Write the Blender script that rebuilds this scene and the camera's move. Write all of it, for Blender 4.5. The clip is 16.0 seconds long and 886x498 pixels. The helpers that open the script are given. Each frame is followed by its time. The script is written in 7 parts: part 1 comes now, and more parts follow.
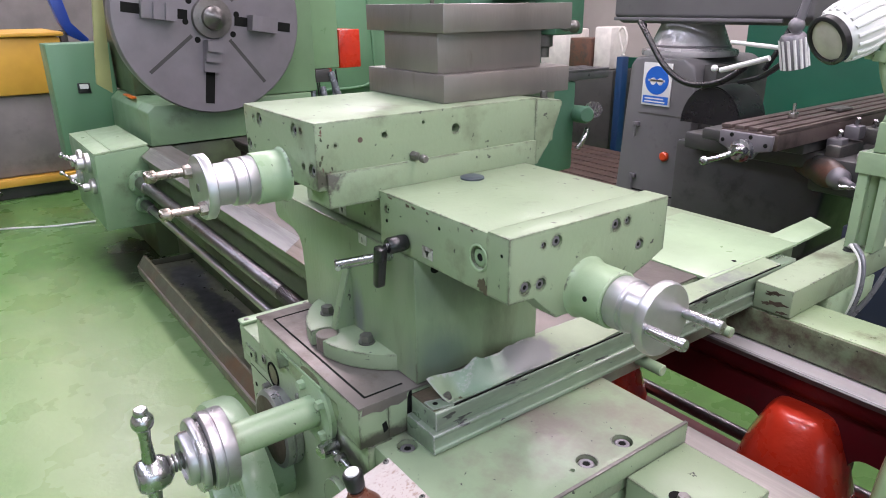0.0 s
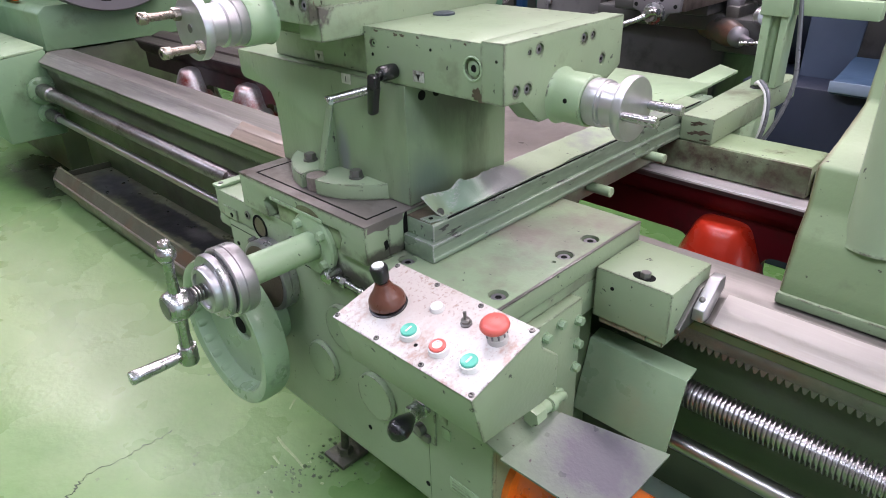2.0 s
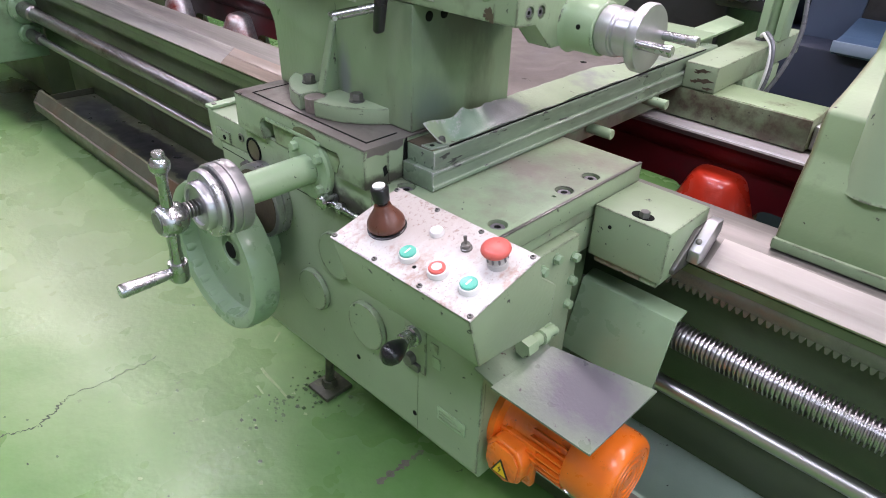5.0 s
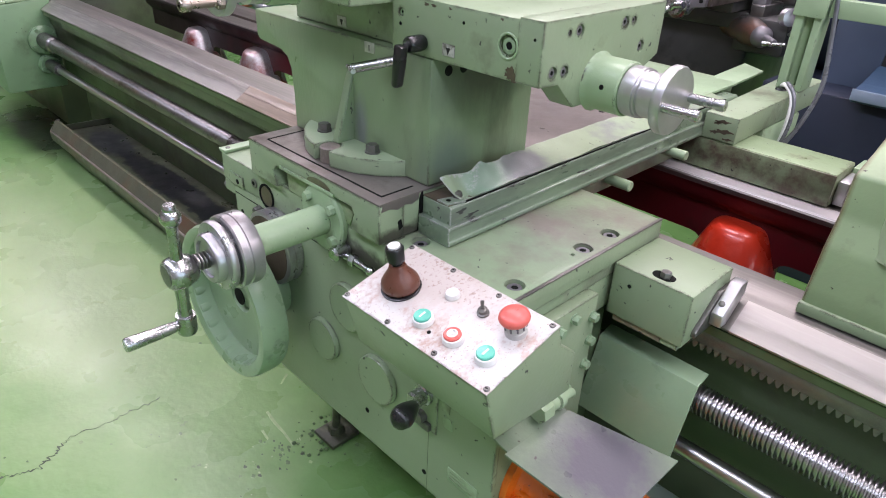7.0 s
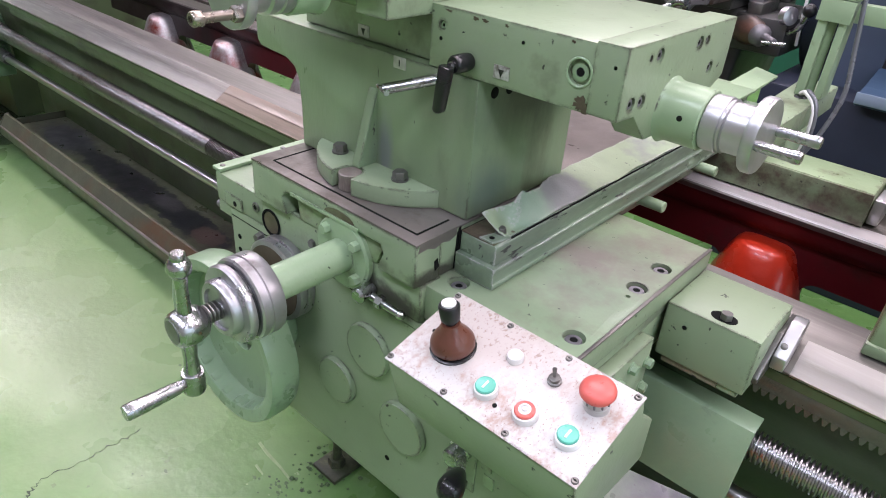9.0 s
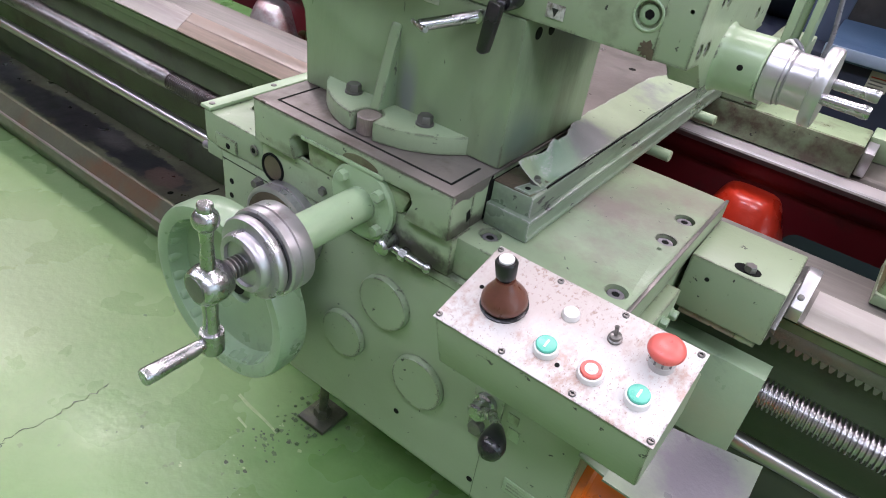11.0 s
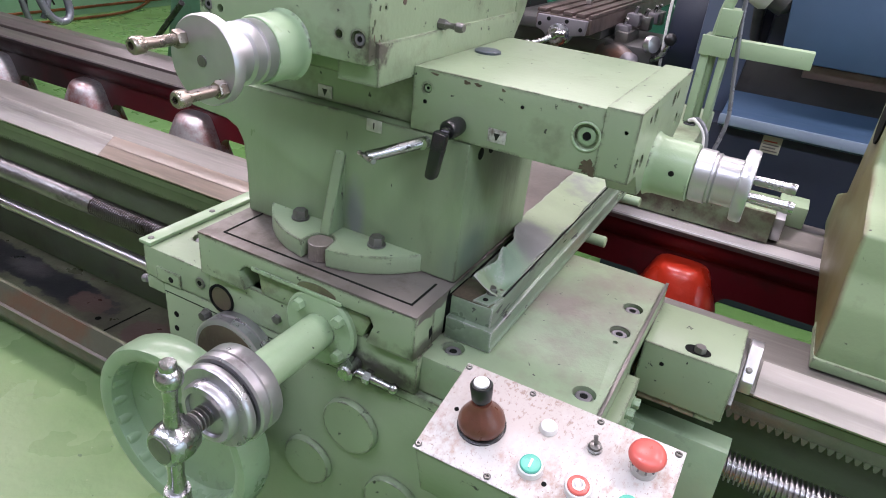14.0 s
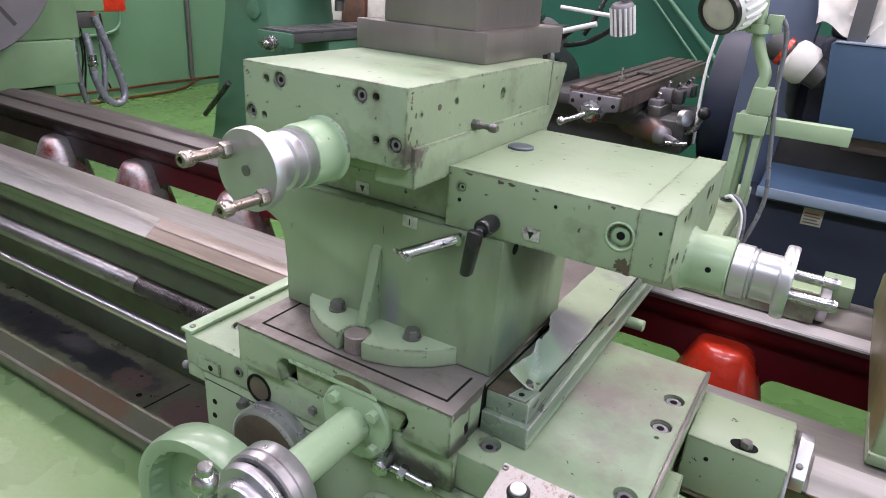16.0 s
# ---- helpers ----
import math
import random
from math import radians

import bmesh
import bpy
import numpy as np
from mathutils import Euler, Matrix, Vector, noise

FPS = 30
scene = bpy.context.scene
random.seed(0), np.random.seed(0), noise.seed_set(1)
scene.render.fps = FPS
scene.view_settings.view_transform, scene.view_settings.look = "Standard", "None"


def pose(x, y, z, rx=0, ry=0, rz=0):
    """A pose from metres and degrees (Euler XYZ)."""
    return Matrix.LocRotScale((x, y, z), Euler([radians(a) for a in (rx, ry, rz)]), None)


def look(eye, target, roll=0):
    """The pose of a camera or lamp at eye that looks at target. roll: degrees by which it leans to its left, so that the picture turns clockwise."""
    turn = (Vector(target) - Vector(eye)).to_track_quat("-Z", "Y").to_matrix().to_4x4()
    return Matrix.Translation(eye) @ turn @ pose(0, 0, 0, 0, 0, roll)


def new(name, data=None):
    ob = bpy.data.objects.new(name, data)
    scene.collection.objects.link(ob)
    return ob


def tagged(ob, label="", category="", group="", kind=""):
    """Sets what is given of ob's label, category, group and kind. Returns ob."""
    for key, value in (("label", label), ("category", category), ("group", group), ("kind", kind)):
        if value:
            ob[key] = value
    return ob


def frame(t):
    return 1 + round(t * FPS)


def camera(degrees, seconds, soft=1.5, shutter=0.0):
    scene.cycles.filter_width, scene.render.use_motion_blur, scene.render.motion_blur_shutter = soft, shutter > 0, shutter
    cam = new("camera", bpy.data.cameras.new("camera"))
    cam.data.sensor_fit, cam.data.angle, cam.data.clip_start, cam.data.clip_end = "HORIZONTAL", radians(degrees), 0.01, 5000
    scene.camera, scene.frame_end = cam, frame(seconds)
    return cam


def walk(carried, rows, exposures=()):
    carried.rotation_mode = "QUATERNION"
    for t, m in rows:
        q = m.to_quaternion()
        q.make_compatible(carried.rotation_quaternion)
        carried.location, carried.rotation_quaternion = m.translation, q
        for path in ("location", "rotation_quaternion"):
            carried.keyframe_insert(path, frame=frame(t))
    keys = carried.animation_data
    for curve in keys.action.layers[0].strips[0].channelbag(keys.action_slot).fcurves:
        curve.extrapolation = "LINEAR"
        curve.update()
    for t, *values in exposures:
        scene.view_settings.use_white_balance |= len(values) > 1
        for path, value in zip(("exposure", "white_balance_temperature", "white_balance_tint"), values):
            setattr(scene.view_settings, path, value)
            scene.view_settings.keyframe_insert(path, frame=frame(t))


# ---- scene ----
cam = camera(67.1, 16.0, soft=1.0)
PATH = [
    (0, (0.5808, -0.7884, 1.519), (-0.9346, 0.3214, 0.8308), -0.57),
    (0.5, (0.5708, -0.8806, 1.4999), (-0.8615, 0.2808, 0.7247), -0.73),
    (1, (0.5883, -0.9463, 1.4851), (-0.7861, 0.2503, 0.6606), -1.81),
    (1.5, (0.6116, -0.9918, 1.4604), (-0.7181, 0.2336, 0.6064), -2.39),
    (2, (0.6194, -1.0137, 1.4265), (-0.6387, 0.2332, 0.4973), -1.86),
    (2.5, (0.6311, -1.0325, 1.4036), (-0.599, 0.196, 0.4158), -2.34),
    (3, (0.6275, -1.0385, 1.3806), (-0.5574, 0.1758, 0.3213), -1.02),
    (3.5, (0.6195, -1.0377, 1.3745), (-0.5639, 0.1636, 0.2982), -0.32),
    (5.8, (0.5955, -1.0432, 1.3862), (-0.5747, 0.2134, 0.3611), 2.58),
    (6, (0.5913, -1.0383, 1.3921), (-0.5869, 0.2162, 0.3739), 2.28),
    (6.5, (0.5822, -1.0374, 1.399), (-0.6222, 0.2135, 0.4065), 2.37),
    (7, (0.5596, -1.0119, 1.4068), (-0.6629, 0.2337, 0.43), 2.56),
    (7.5, (0.5104, -0.9578, 1.4182), (-0.7651, 0.2337, 0.4418), 2.24),
    (8, (0.4795, -0.9215, 1.4248), (-0.7947, 0.2641, 0.4404), 3.54),
    (8.5, (0.4209, -0.9386, 1.4241), (-0.8043, 0.2949, 0.4353), 3.76),
    (9, (0.348, -0.9921, 1.4192), (-0.7625, 0.3247, 0.4028), 4.31),
    (9.5, (0.2938, -1.0312, 1.4146), (-0.7233, 0.3375, 0.3703), 5.84),
    (10, (0.2618, -1.0238, 1.3982), (-0.708, 0.3248, 0.2835), 7.07),
    (10.2, (0.2529, -1.022, 1.3911), (-0.7105, 0.3137, 0.2564), 7.87),
    (12.3, (0.1236, -1.1126, 1.3945), (-0.6353, 0.3522, 0.2623), 8.34),
    (12.5, (0.1235, -1.1096, 1.4005), (-0.6499, 0.3649, 0.2922), 8.13),
    (13, (0.1278, -1.0875, 1.4196), (-0.6483, 0.433, 0.3782), 7.31),
    (13.5, (0.1343, -1.0694, 1.4367), (-0.6198, 0.5066, 0.4635), 6.61),
    (14, (0.1339, -1.0584, 1.4497), (-0.6408, 0.5282, 0.5093), 6.10),
    (14.5, (0.1347, -1.0564, 1.4627), (-0.6912, 0.5232, 0.5557), 5.08),
    (15, (0.1344, -1.0524, 1.4777), (-0.7302, 0.5325, 0.6172), 4.37),
    (15.5, (0.1323, -1.0514, 1.4876), (-0.7609, 0.5399, 0.6679), 4.16),
    (16, (0.1251, -1.0466, 1.4965), (-0.7947, 0.5472, 0.7145), 4.15),
]
walk(cam, [(t, look(eye, target, roll)) for t, eye, target, roll in PATH])

# ---- world and light ----
world = bpy.data.worlds.new("workshop_world")
scene.world = world
world.use_nodes = True
world.node_tree.nodes["Background"].inputs[0].default_value = (0.9, 0.95, 1.0, 1)
world.node_tree.nodes["Background"].inputs[1].default_value = 0.10
scene.view_settings.exposure = 0.0
FLOOR = -0.015
CEIL = 5.0
LAMP_POWER = 112
LAMP_COLOUR = (1.05, 0.90, 1.03)
LAMP_COOL = (0.90, 0.90, 1.15)


# ---- materials ----
def material(name, base, rough=0.5, metal=0.0, vary=0.12, scale=4.0, bump=0.02, bump_scale=120.0,
             dirt=None, dirt_amount=0.0, dirt_scale=18.0, chips=None, chip_amount=0.0, chip_scale=70.0,
             stretch=(1, 1, 1), coat=0.0, rough_vary=0.1, spec=0.5, edge=None, edge_size=0.006, edge_amount=0.5, blotches=()):
    """Painted or metal surface: broad mottling, fine grain, dirt patches, small chips and bump."""
    m = bpy.data.materials.new(name)
    m.use_nodes = True
    nt = m.node_tree
    b = nt.nodes["Principled BSDF"]
    L = nt.links.new
    tc = nt.nodes.new("ShaderNodeTexCoord")
    mp = nt.nodes.new("ShaderNodeMapping")
    mp.inputs["Scale"].default_value = stretch
    L(tc.outputs["Object"], mp.inputs["Vector"])

    def noise_tex(sc, detail=4.0, rough_=0.55):
        n = nt.nodes.new("ShaderNodeTexNoise")
        n.inputs["Scale"].default_value = sc
        n.inputs["Detail"].default_value = detail
        n.inputs["Roughness"].default_value = rough_
        L(mp.outputs["Vector"], n.inputs["Vector"])
        return n.outputs["Fac"]

    def ramp(fac, lo, hi):
        r = nt.nodes.new("ShaderNodeMapRange")
        r.inputs["From Min"].default_value, r.inputs["From Max"].default_value = lo, hi
        L(fac, r.inputs["Value"])
        return r.outputs["Result"]

    def mix(fac, a, c):
        n = nt.nodes.new("ShaderNodeMix")
        n.data_type = "RGBA"
        L(fac, n.inputs["Factor"])
        for sock, v in ((n.inputs["A"], a), (n.inputs["B"], c)):
            if isinstance(v, tuple):
                sock.default_value = (*v, 1)
            else:
                L(v, sock)
        return n.outputs["Result"]

    broad = noise_tex(scale, 5.0)
    lo = tuple(c * (1 - vary) for c in base)
    hi = tuple(min(1, c * (1 + vary)) for c in base)
    col = mix(ramp(broad, 0.3, 0.7), lo, hi)
    fine = noise_tex(scale * 14, 3.0)
    col = mix(ramp(fine, 0.35, 0.65), col, mix(ramp(fine, 0.0, 1.0), lo, hi)) if vary > 0.2 else col
    rgh = ramp(noise_tex(scale * 2.3), 0.25, 0.75)
    rr = nt.nodes.new("ShaderNodeMapRange")
    rr.inputs["To Min"].default_value = max(0.02, rough - rough_vary)
    rr.inputs["To Max"].default_value = min(1, rough + rough_vary)
    L(rgh, rr.inputs["Value"])
    if dirt:
        lim = 0.72 - 0.32 * dirt_amount
        d = noise_tex(dirt_scale, 8.0, 0.65)
        d2 = noise_tex(dirt_scale * 0.18, 2.0)
        mul = nt.nodes.new("ShaderNodeMath")
        mul.operation = "ADD"
        L(d, mul.inputs[0])
        L(d2, mul.inputs[1])
        f = ramp(mul.outputs[0], 2 * lim - 0.12, 2 * lim + 0.12)
        col = mix(f, col, dirt)
    if chips:
        f = ramp(noise_tex(chip_scale, 6.0, 0.6), 0.74 - 0.14 * chip_amount, 0.76 - 0.14 * chip_amount)
        col = mix(f, col, chips)
    for (sx, sy, sz), (rx, ry, rz), tone, soft, grain, ragged in blotches:
        # a worn, stained, or shade- or glare-toned area: an ellipsoid of influence with a ragged outline
        off = nt.nodes.new("ShaderNodeVectorMath")
        off.operation = "SUBTRACT"
        L(tc.outputs["Object"], off.inputs[0])
        off.inputs[1].default_value = (sx, sy, sz)
        div = nt.nodes.new("ShaderNodeVectorMath")
        div.operation = "DIVIDE"
        L(off.outputs["Vector"], div.inputs[0])
        div.inputs[1].default_value = (rx, ry, rz)
        length = nt.nodes.new("ShaderNodeVectorMath")
        length.operation = "LENGTH"
        L(div.outputs["Vector"], length.inputs[0])
        wob = nt.nodes.new("ShaderNodeMath")
        wob.operation = "MULTIPLY_ADD"
        L(noise_tex(grain, 7.0, 0.65), wob.inputs[0])
        wob.inputs[1].default_value = -2.0 * ragged
        L(length.outputs["Value"], wob.inputs[2])
        col = mix(ramp(wob.outputs[0], 1.0 - ragged + soft, 1.0 - ragged - soft), col, tone)
    if edge:
        # paint rubbed through along sharp edges, broken up by grain
        bv = nt.nodes.new("ShaderNodeBevel")
        bv.samples = 4
        bv.inputs["Radius"].default_value = edge_size
        geo = nt.nodes.new("ShaderNodeNewGeometry")
        dot = nt.nodes.new("ShaderNodeVectorMath")
        dot.operation = "DOT_PRODUCT"
        L(bv.outputs["Normal"], dot.inputs[0])
        L(geo.outputs["Normal"], dot.inputs[1])
        worn = ramp(dot.outputs["Value"], 0.985, 0.90)
        brk = ramp(noise_tex(26.0, 6.0, 0.7), 0.66 - 0.25 * edge_amount, 0.74 - 0.25 * edge_amount)
        both = nt.nodes.new("ShaderNodeMath")
        both.operation = "MULTIPLY"
        L(worn, both.inputs[0])
        L(brk, both.inputs[1])
        col = mix(both.outputs[0], col, edge)
    L(col, b.inputs["Base Color"])
    L(rr.outputs["Result"], b.inputs["Roughness"])
    b.inputs["Metallic"].default_value = metal
    b.inputs["Specular IOR Level"].default_value = spec
    if coat:
        b.inputs["Coat Weight"].default_value = coat
        b.inputs["Coat Roughness"].default_value = 0.12
    if bump:
        bp = nt.nodes.new("ShaderNodeBump")
        bp.inputs["Strength"].default_value = min(1.0, bump * 10)
        bp.inputs["Distance"].default_value = 0.002
        L(noise_tex(bump_scale, 3.0), bp.inputs["Height"])
        L(bp.outputs["Normal"], b.inputs["Normal"])
    return m


M_GREEN = material("machine_green_paint", (0.250, 0.318, 0.201), 0.41, vary=0.10, scale=3.0, dirt=(0.13, 0.145, 0.09),
                   dirt_amount=0.30, dirt_scale=9, chips=(0.035, 0.04, 0.03), chip_amount=0.52, chip_scale=55, coat=0.06, blotches=(((-0.30, -0.36, 0.772), (0.085, 0.04, 0.028), (0.055, 0.055, 0.04), 0.35, 38, 0.8), ((-0.362, -0.35, 0.795), (0.022, 0.03, 0.06), (0.05, 0.055, 0.04), 0.35, 38, 0.7), ((-0.2366, -0.31, 0.842), (0.02, 0.07, 0.014), (0.06, 0.06, 0.045), 0.4, 45, 0.8), ((-0.45, -0.362, 0.845), (0.14, 0.02, 0.012), (0.09, 0.09, 0.06), 0.5, 45, 0.8), ((-0.343, -0.335, 1.262), (0.02, 0.025, 0.016), (0.09, 0.085, 0.065), 0.3, 70, 1.3)), edge=(0.06, 0.05, 0.04), edge_size=0.008, edge_amount=0.85)
# Dark areas high on the column paint in the slide's shadow along with grime.
M_GREEN_STREAK = material("smeared_shaded_green_paint", (0.218, 0.294, 0.172), 0.36, vary=0.16, scale=4.0, dirt=(0.125, 0.155, 0.085), dirt_amount=0.5, dirt_scale=9, chips=(0.04, 0.045, 0.03), chip_amount=0.35,
                          stretch=(1, 1, 0.35), coat=0.1, blotches=(((-0.428, -0.246, 0.975), (0.016, 0.03, 0.055), (0.20, 0.225, 0.215), 0.5, 60, 0.5), ((-0.30, -0.246, 1.10), (0.05, 0.03, 0.05), (0.17, 0.22, 0.13), 0.6, 20, 0.6), ((-0.238, -0.20, 0.95), (0.03, 0.05, 0.05), (0.15, 0.20, 0.15), 0.6, 30, 0.7), ((-0.238, -0.12, 1.10), (0.02, 0.12, 0.05), (0.09, 0.115, 0.075), 0.6, 18, 0.7)), edge=(0.06, 0.05, 0.04), edge_size=0.008, edge_amount=0.85)
M_TAIL = material("oily_tailstock_paint", (0.235, 0.315, 0.175), 0.40, vary=0.12, scale=3.0, dirt=(0.13, 0.145, 0.09), dirt_amount=0.35, dirt_scale=9, chips=(0.05, 0.045, 0.03), chip_amount=0.5, chip_scale=55, edge=(0.10, 0.07, 0.05), edge_size=0.01, edge_amount=0.8,
                  blotches=(((0.30, 0.45, 0.90), (0.018, 0.60, 0.30), (0.15, 0.135, 0.062), 0.25, 9, 0.4),))
M_PALEGREEN = material("pale_green_paint", (0.305, 0.41, 0.255), 0.36, vary=0.10, scale=6.0, dirt=(0.14, 0.15, 0.09),
                       dirt_amount=0.25, dirt_scale=20, chips=(0.04, 0.04, 0.03), chip_amount=0.35, coat=0.1, edge=(0.07, 0.065, 0.055), edge_amount=0.45)
M_TEALGREEN = material("bluish_green_paint", (0.230, 0.325, 0.200), 0.32, vary=0.10, scale=6.0, dirt=(0.10, 0.13, 0.10),
                       dirt_amount=0.2, dirt_scale=20, coat=0.25)
M_GREEN_WORN = material("worn_green_paint", (0.255, 0.330, 0.210), 0.42, vary=0.14, scale=5.0, dirt=(0.20, 0.18, 0.15),
                        dirt_amount=0.62, dirt_scale=7, chips=(0.05, 0.05, 0.045), chip_amount=0.45, coat=0.1, edge=(0.06, 0.055, 0.05), edge_amount=0.6)
M_GREEN_GRIMY = material("grimy_green_paint", (0.20, 0.255, 0.15), 0.42, vary=0.2, scale=8.0, dirt=(0.085, 0.068, 0.045), dirt_amount=0.72, dirt_scale=16, chips=(0.03, 0.025, 0.02), chip_amount=0.6)
M_GREEN_OILY = material("oily_green_paint", (0.24, 0.32, 0.18), 0.36, vary=0.14, scale=5.0, dirt=(0.09, 0.07, 0.04),
                        dirt_amount=0.5, dirt_scale=14, chips=(0.04, 0.035, 0.03), chip_amount=0.5, coat=0.1, edge=(0.07, 0.05, 0.035), edge_amount=0.7)
M_BROWNOIL = material("brown_oily_iron", (0.10, 0.078, 0.055), 0.38, metal=0.2, vary=0.3, scale=14, dirt=(0.16, 0.17, 0.10), dirt_amount=0.45, dirt_scale=22)
# Aged machine green, its darkness also standing for shade on recessed faces.
M_BEDGREEN = material("aged_shaded_green_paint", (0.075, 0.105, 0.05), 0.38, vary=0.18, scale=3.0, dirt=(0.045, 0.045, 0.028),
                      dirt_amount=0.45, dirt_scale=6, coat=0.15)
# Two pale areas paint in wear and lamp glare, the black one the gearbox's shadow.
M_FLOOR = material("green_floor_paint", (0.107, 0.220, 0.064), 0.30, vary=0.24, scale=1.3, dirt=(0.165, 0.265, 0.115), dirt_amount=0.28, blotches=(((-2.15, -0.50, 0.0), (1.25, 0.50, 1.0), (0.255, 0.34, 0.172), 0.6, 2.2, 0.7), ((-1.80, -0.52, 0.0), (0.42, 0.24, 1.0), (0.26, 0.335, 0.18), 0.45, 5.0, 0.8), ((-3.80, 0.02, 0.0), (0.55, 0.20, 1.0), (0.018, 0.028, 0.014), 0.35, 5.0, 0.5)),
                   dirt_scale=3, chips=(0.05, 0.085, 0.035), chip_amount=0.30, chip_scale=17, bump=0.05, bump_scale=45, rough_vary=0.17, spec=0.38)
M_STEEL = material("machined_steel", (0.55, 0.54, 0.53), 0.28, metal=1.0, vary=0.1, scale=9, bump=0.004, bump_scale=300)
M_WAY = material("ground_slideway", (0.190, 0.178, 0.163), 0.40, metal=0.7, vary=0.30, scale=8, dirt=(0.17, 0.145, 0.125), dirt_amount=0.45, dirt_scale=9, stretch=(0.07, 1, 1), bump=0.006, bump_scale=160, rough_vary=0.14)
M_WAYBROWN = material("brown_oily_slideway", (0.27, 0.215, 0.175), 0.36, metal=0.8, vary=0.32, scale=9, dirt=(0.15, 0.13, 0.112), dirt_amount=0.45, dirt_scale=8, stretch=(0.06, 1, 1), rough_vary=0.14)
M_WAYDARK = material("dark_oily_slideway", (0.075, 0.062, 0.060), 0.40, metal=0.4, vary=0.26, scale=8, dirt=(0.06, 0.05, 0.045), dirt_amount=0.4, dirt_scale=9, stretch=(0.07, 1, 1))
M_BRIGHT = material("bright_scraped_steel", (0.37, 0.345, 0.32), 0.38, metal=1.0, vary=0.25, scale=10, stretch=(0.06, 1, 1), bump=0.005, bump_scale=200, dirt=(0.20, 0.17, 0.14), dirt_amount=0.35, dirt_scale=9, rough_vary=0.12)
M_SCREW = material("leadscrew_steel", (0.40, 0.39, 0.40), 0.32, metal=1.0, vary=0.15, scale=10, bump=0.0, rough_vary=0.02)
M_SHANK = material("brown_oiled_steel", (0.215, 0.208, 0.208), 0.38, metal=1.0, vary=0.2, scale=12, bump=0.05, bump_scale=170, dirt=(0.10, 0.095, 0.09), dirt_amount=0.4, dirt_scale=70, stretch=(0.5, 1, 1), rough_vary=0.06)
M_SCREWDARK = material("dark_leadscrew_steel", (0.19, 0.175, 0.175), 0.36, metal=1.0, vary=0.3, scale=20, bump=0.0, dirt=(0.06, 0.05, 0.04), dirt_amount=0.5, dirt_scale=40)
M_ROD = material("polished_rod_steel", (0.46, 0.45, 0.44), 0.33, metal=1.0, vary=0.12, scale=8, bump=0.0, stretch=(0.3, 1, 1), rough_vary=0.02)
M_CHROME = material("worn_bright_chrome", (0.45, 0.445, 0.46), 0.26, metal=1.0, vary=0.12, scale=22, bump=0.004, bump_scale=90, rough_vary=0.10)
M_DIAL = material("turned_dial_steel", (0.44, 0.43, 0.445), 0.33, metal=0.8, vary=0.14, scale=16, bump=0.004, bump_scale=300, dirt=(0.20, 0.18, 0.17), dirt_amount=0.25, dirt_scale=20)
M_DULL = material("dull_oily_steel", (0.17, 0.165, 0.155), 0.36, metal=0.7, vary=0.25, scale=30, bump=0.0)
M_HOLE = material("black_hole", (0.010, 0.011, 0.010), 0.9, vary=0.2, bump=0.0, spec=0.1)
M_COLLAR = material("grey_plastic_collar", (0.45, 0.44, 0.43), 0.35, vary=0.1, scale=40, bump=0.0)
M_GREY_IRON = material("oily_grey_cast_iron", (0.185, 0.165, 0.15), 0.36, metal=0.4, vary=0.18, scale=9, dirt=(0.10, 0.08, 0.065),
                       dirt_amount=0.4, dirt_scale=16)
M_TOOLPOST = material("ground_tool_steel", (0.24, 0.22, 0.20), 0.38, metal=0.6, vary=0.15, scale=7, dirt=(0.15, 0.12, 0.09), dirt_amount=0.3, dirt_scale=20, stretch=(1, 1, 0.3))
M_BOSS = material("rubbed_brown_iron", (0.28, 0.235, 0.215), 0.40, metal=0.4, vary=0.25, scale=30, stretch=(1, 1, 0.3))
M_FACEPLATE = material("grey_chuck_iron", (0.20, 0.19, 0.205), 0.42, metal=0.45, vary=0.1, scale=6)
M_RED = material("red_bed_paint", (0.60, 0.036, 0.014), 0.30, bump=0.10, bump_scale=38, vary=0.14, scale=5, dirt=(0.33, 0.025, 0.014), dirt_amount=0.35, coat=0.6, rough_vary=0.14)
# Bed red darkened to carry the trough's shade, blacker still towards its left end.
M_REDSHADE = material("shaded_red_bed_paint", (0.10, 0.006, 0.010), 0.45, blotches=(((-3.5, 0.6, 0.6), (1.3, 0.6, 0.6), (0.022, 0.012, 0.011), 0.3, 5.0, 0.6),), vary=0.2, scale=5, dirt=(0.06, 0.01, 0.01), dirt_amount=0.4)
M_SILVER = material("worn_bare_metal", (0.48, 0.45, 0.45), 0.38, metal=0.8, vary=0.35, scale=8, dirt=(0.24, 0.03, 0.022), dirt_amount=0.52, dirt_scale=9)
M_BLACK = material("black_plastic", (0.012, 0.012, 0.013), 0.3, vary=0.1, bump=0.0)
M_BRUSHED = material("brushed_chrome", (0.54, 0.535, 0.55), 0.38, metal=0.9, vary=0.08, scale=22, bump=0.003, bump_scale=400, rough_vary=0.06)
M_BROWN = material("brown_rubber", (0.115, 0.042, 0.026), 0.33, vary=0.2, scale=30)
M_BTNGREEN = material("green_button_plastic", (0.10, 0.44, 0.33), 0.3, vary=0.06, scale=40, bump=0.0)
M_BTNRED = material("red_button_plastic", (0.62, 0.12, 0.10), 0.32, vary=0.08, scale=40, bump=0.0)
M_SIGNYEL = material("yellow_sign_print", (0.75, 0.5, 0.02), 0.4, vary=0.04, bump=0.0)
M_SIGNBLUE = material("blue_sign_print", (0.02, 0.13, 0.55), 0.35, vary=0.04, bump=0.0)
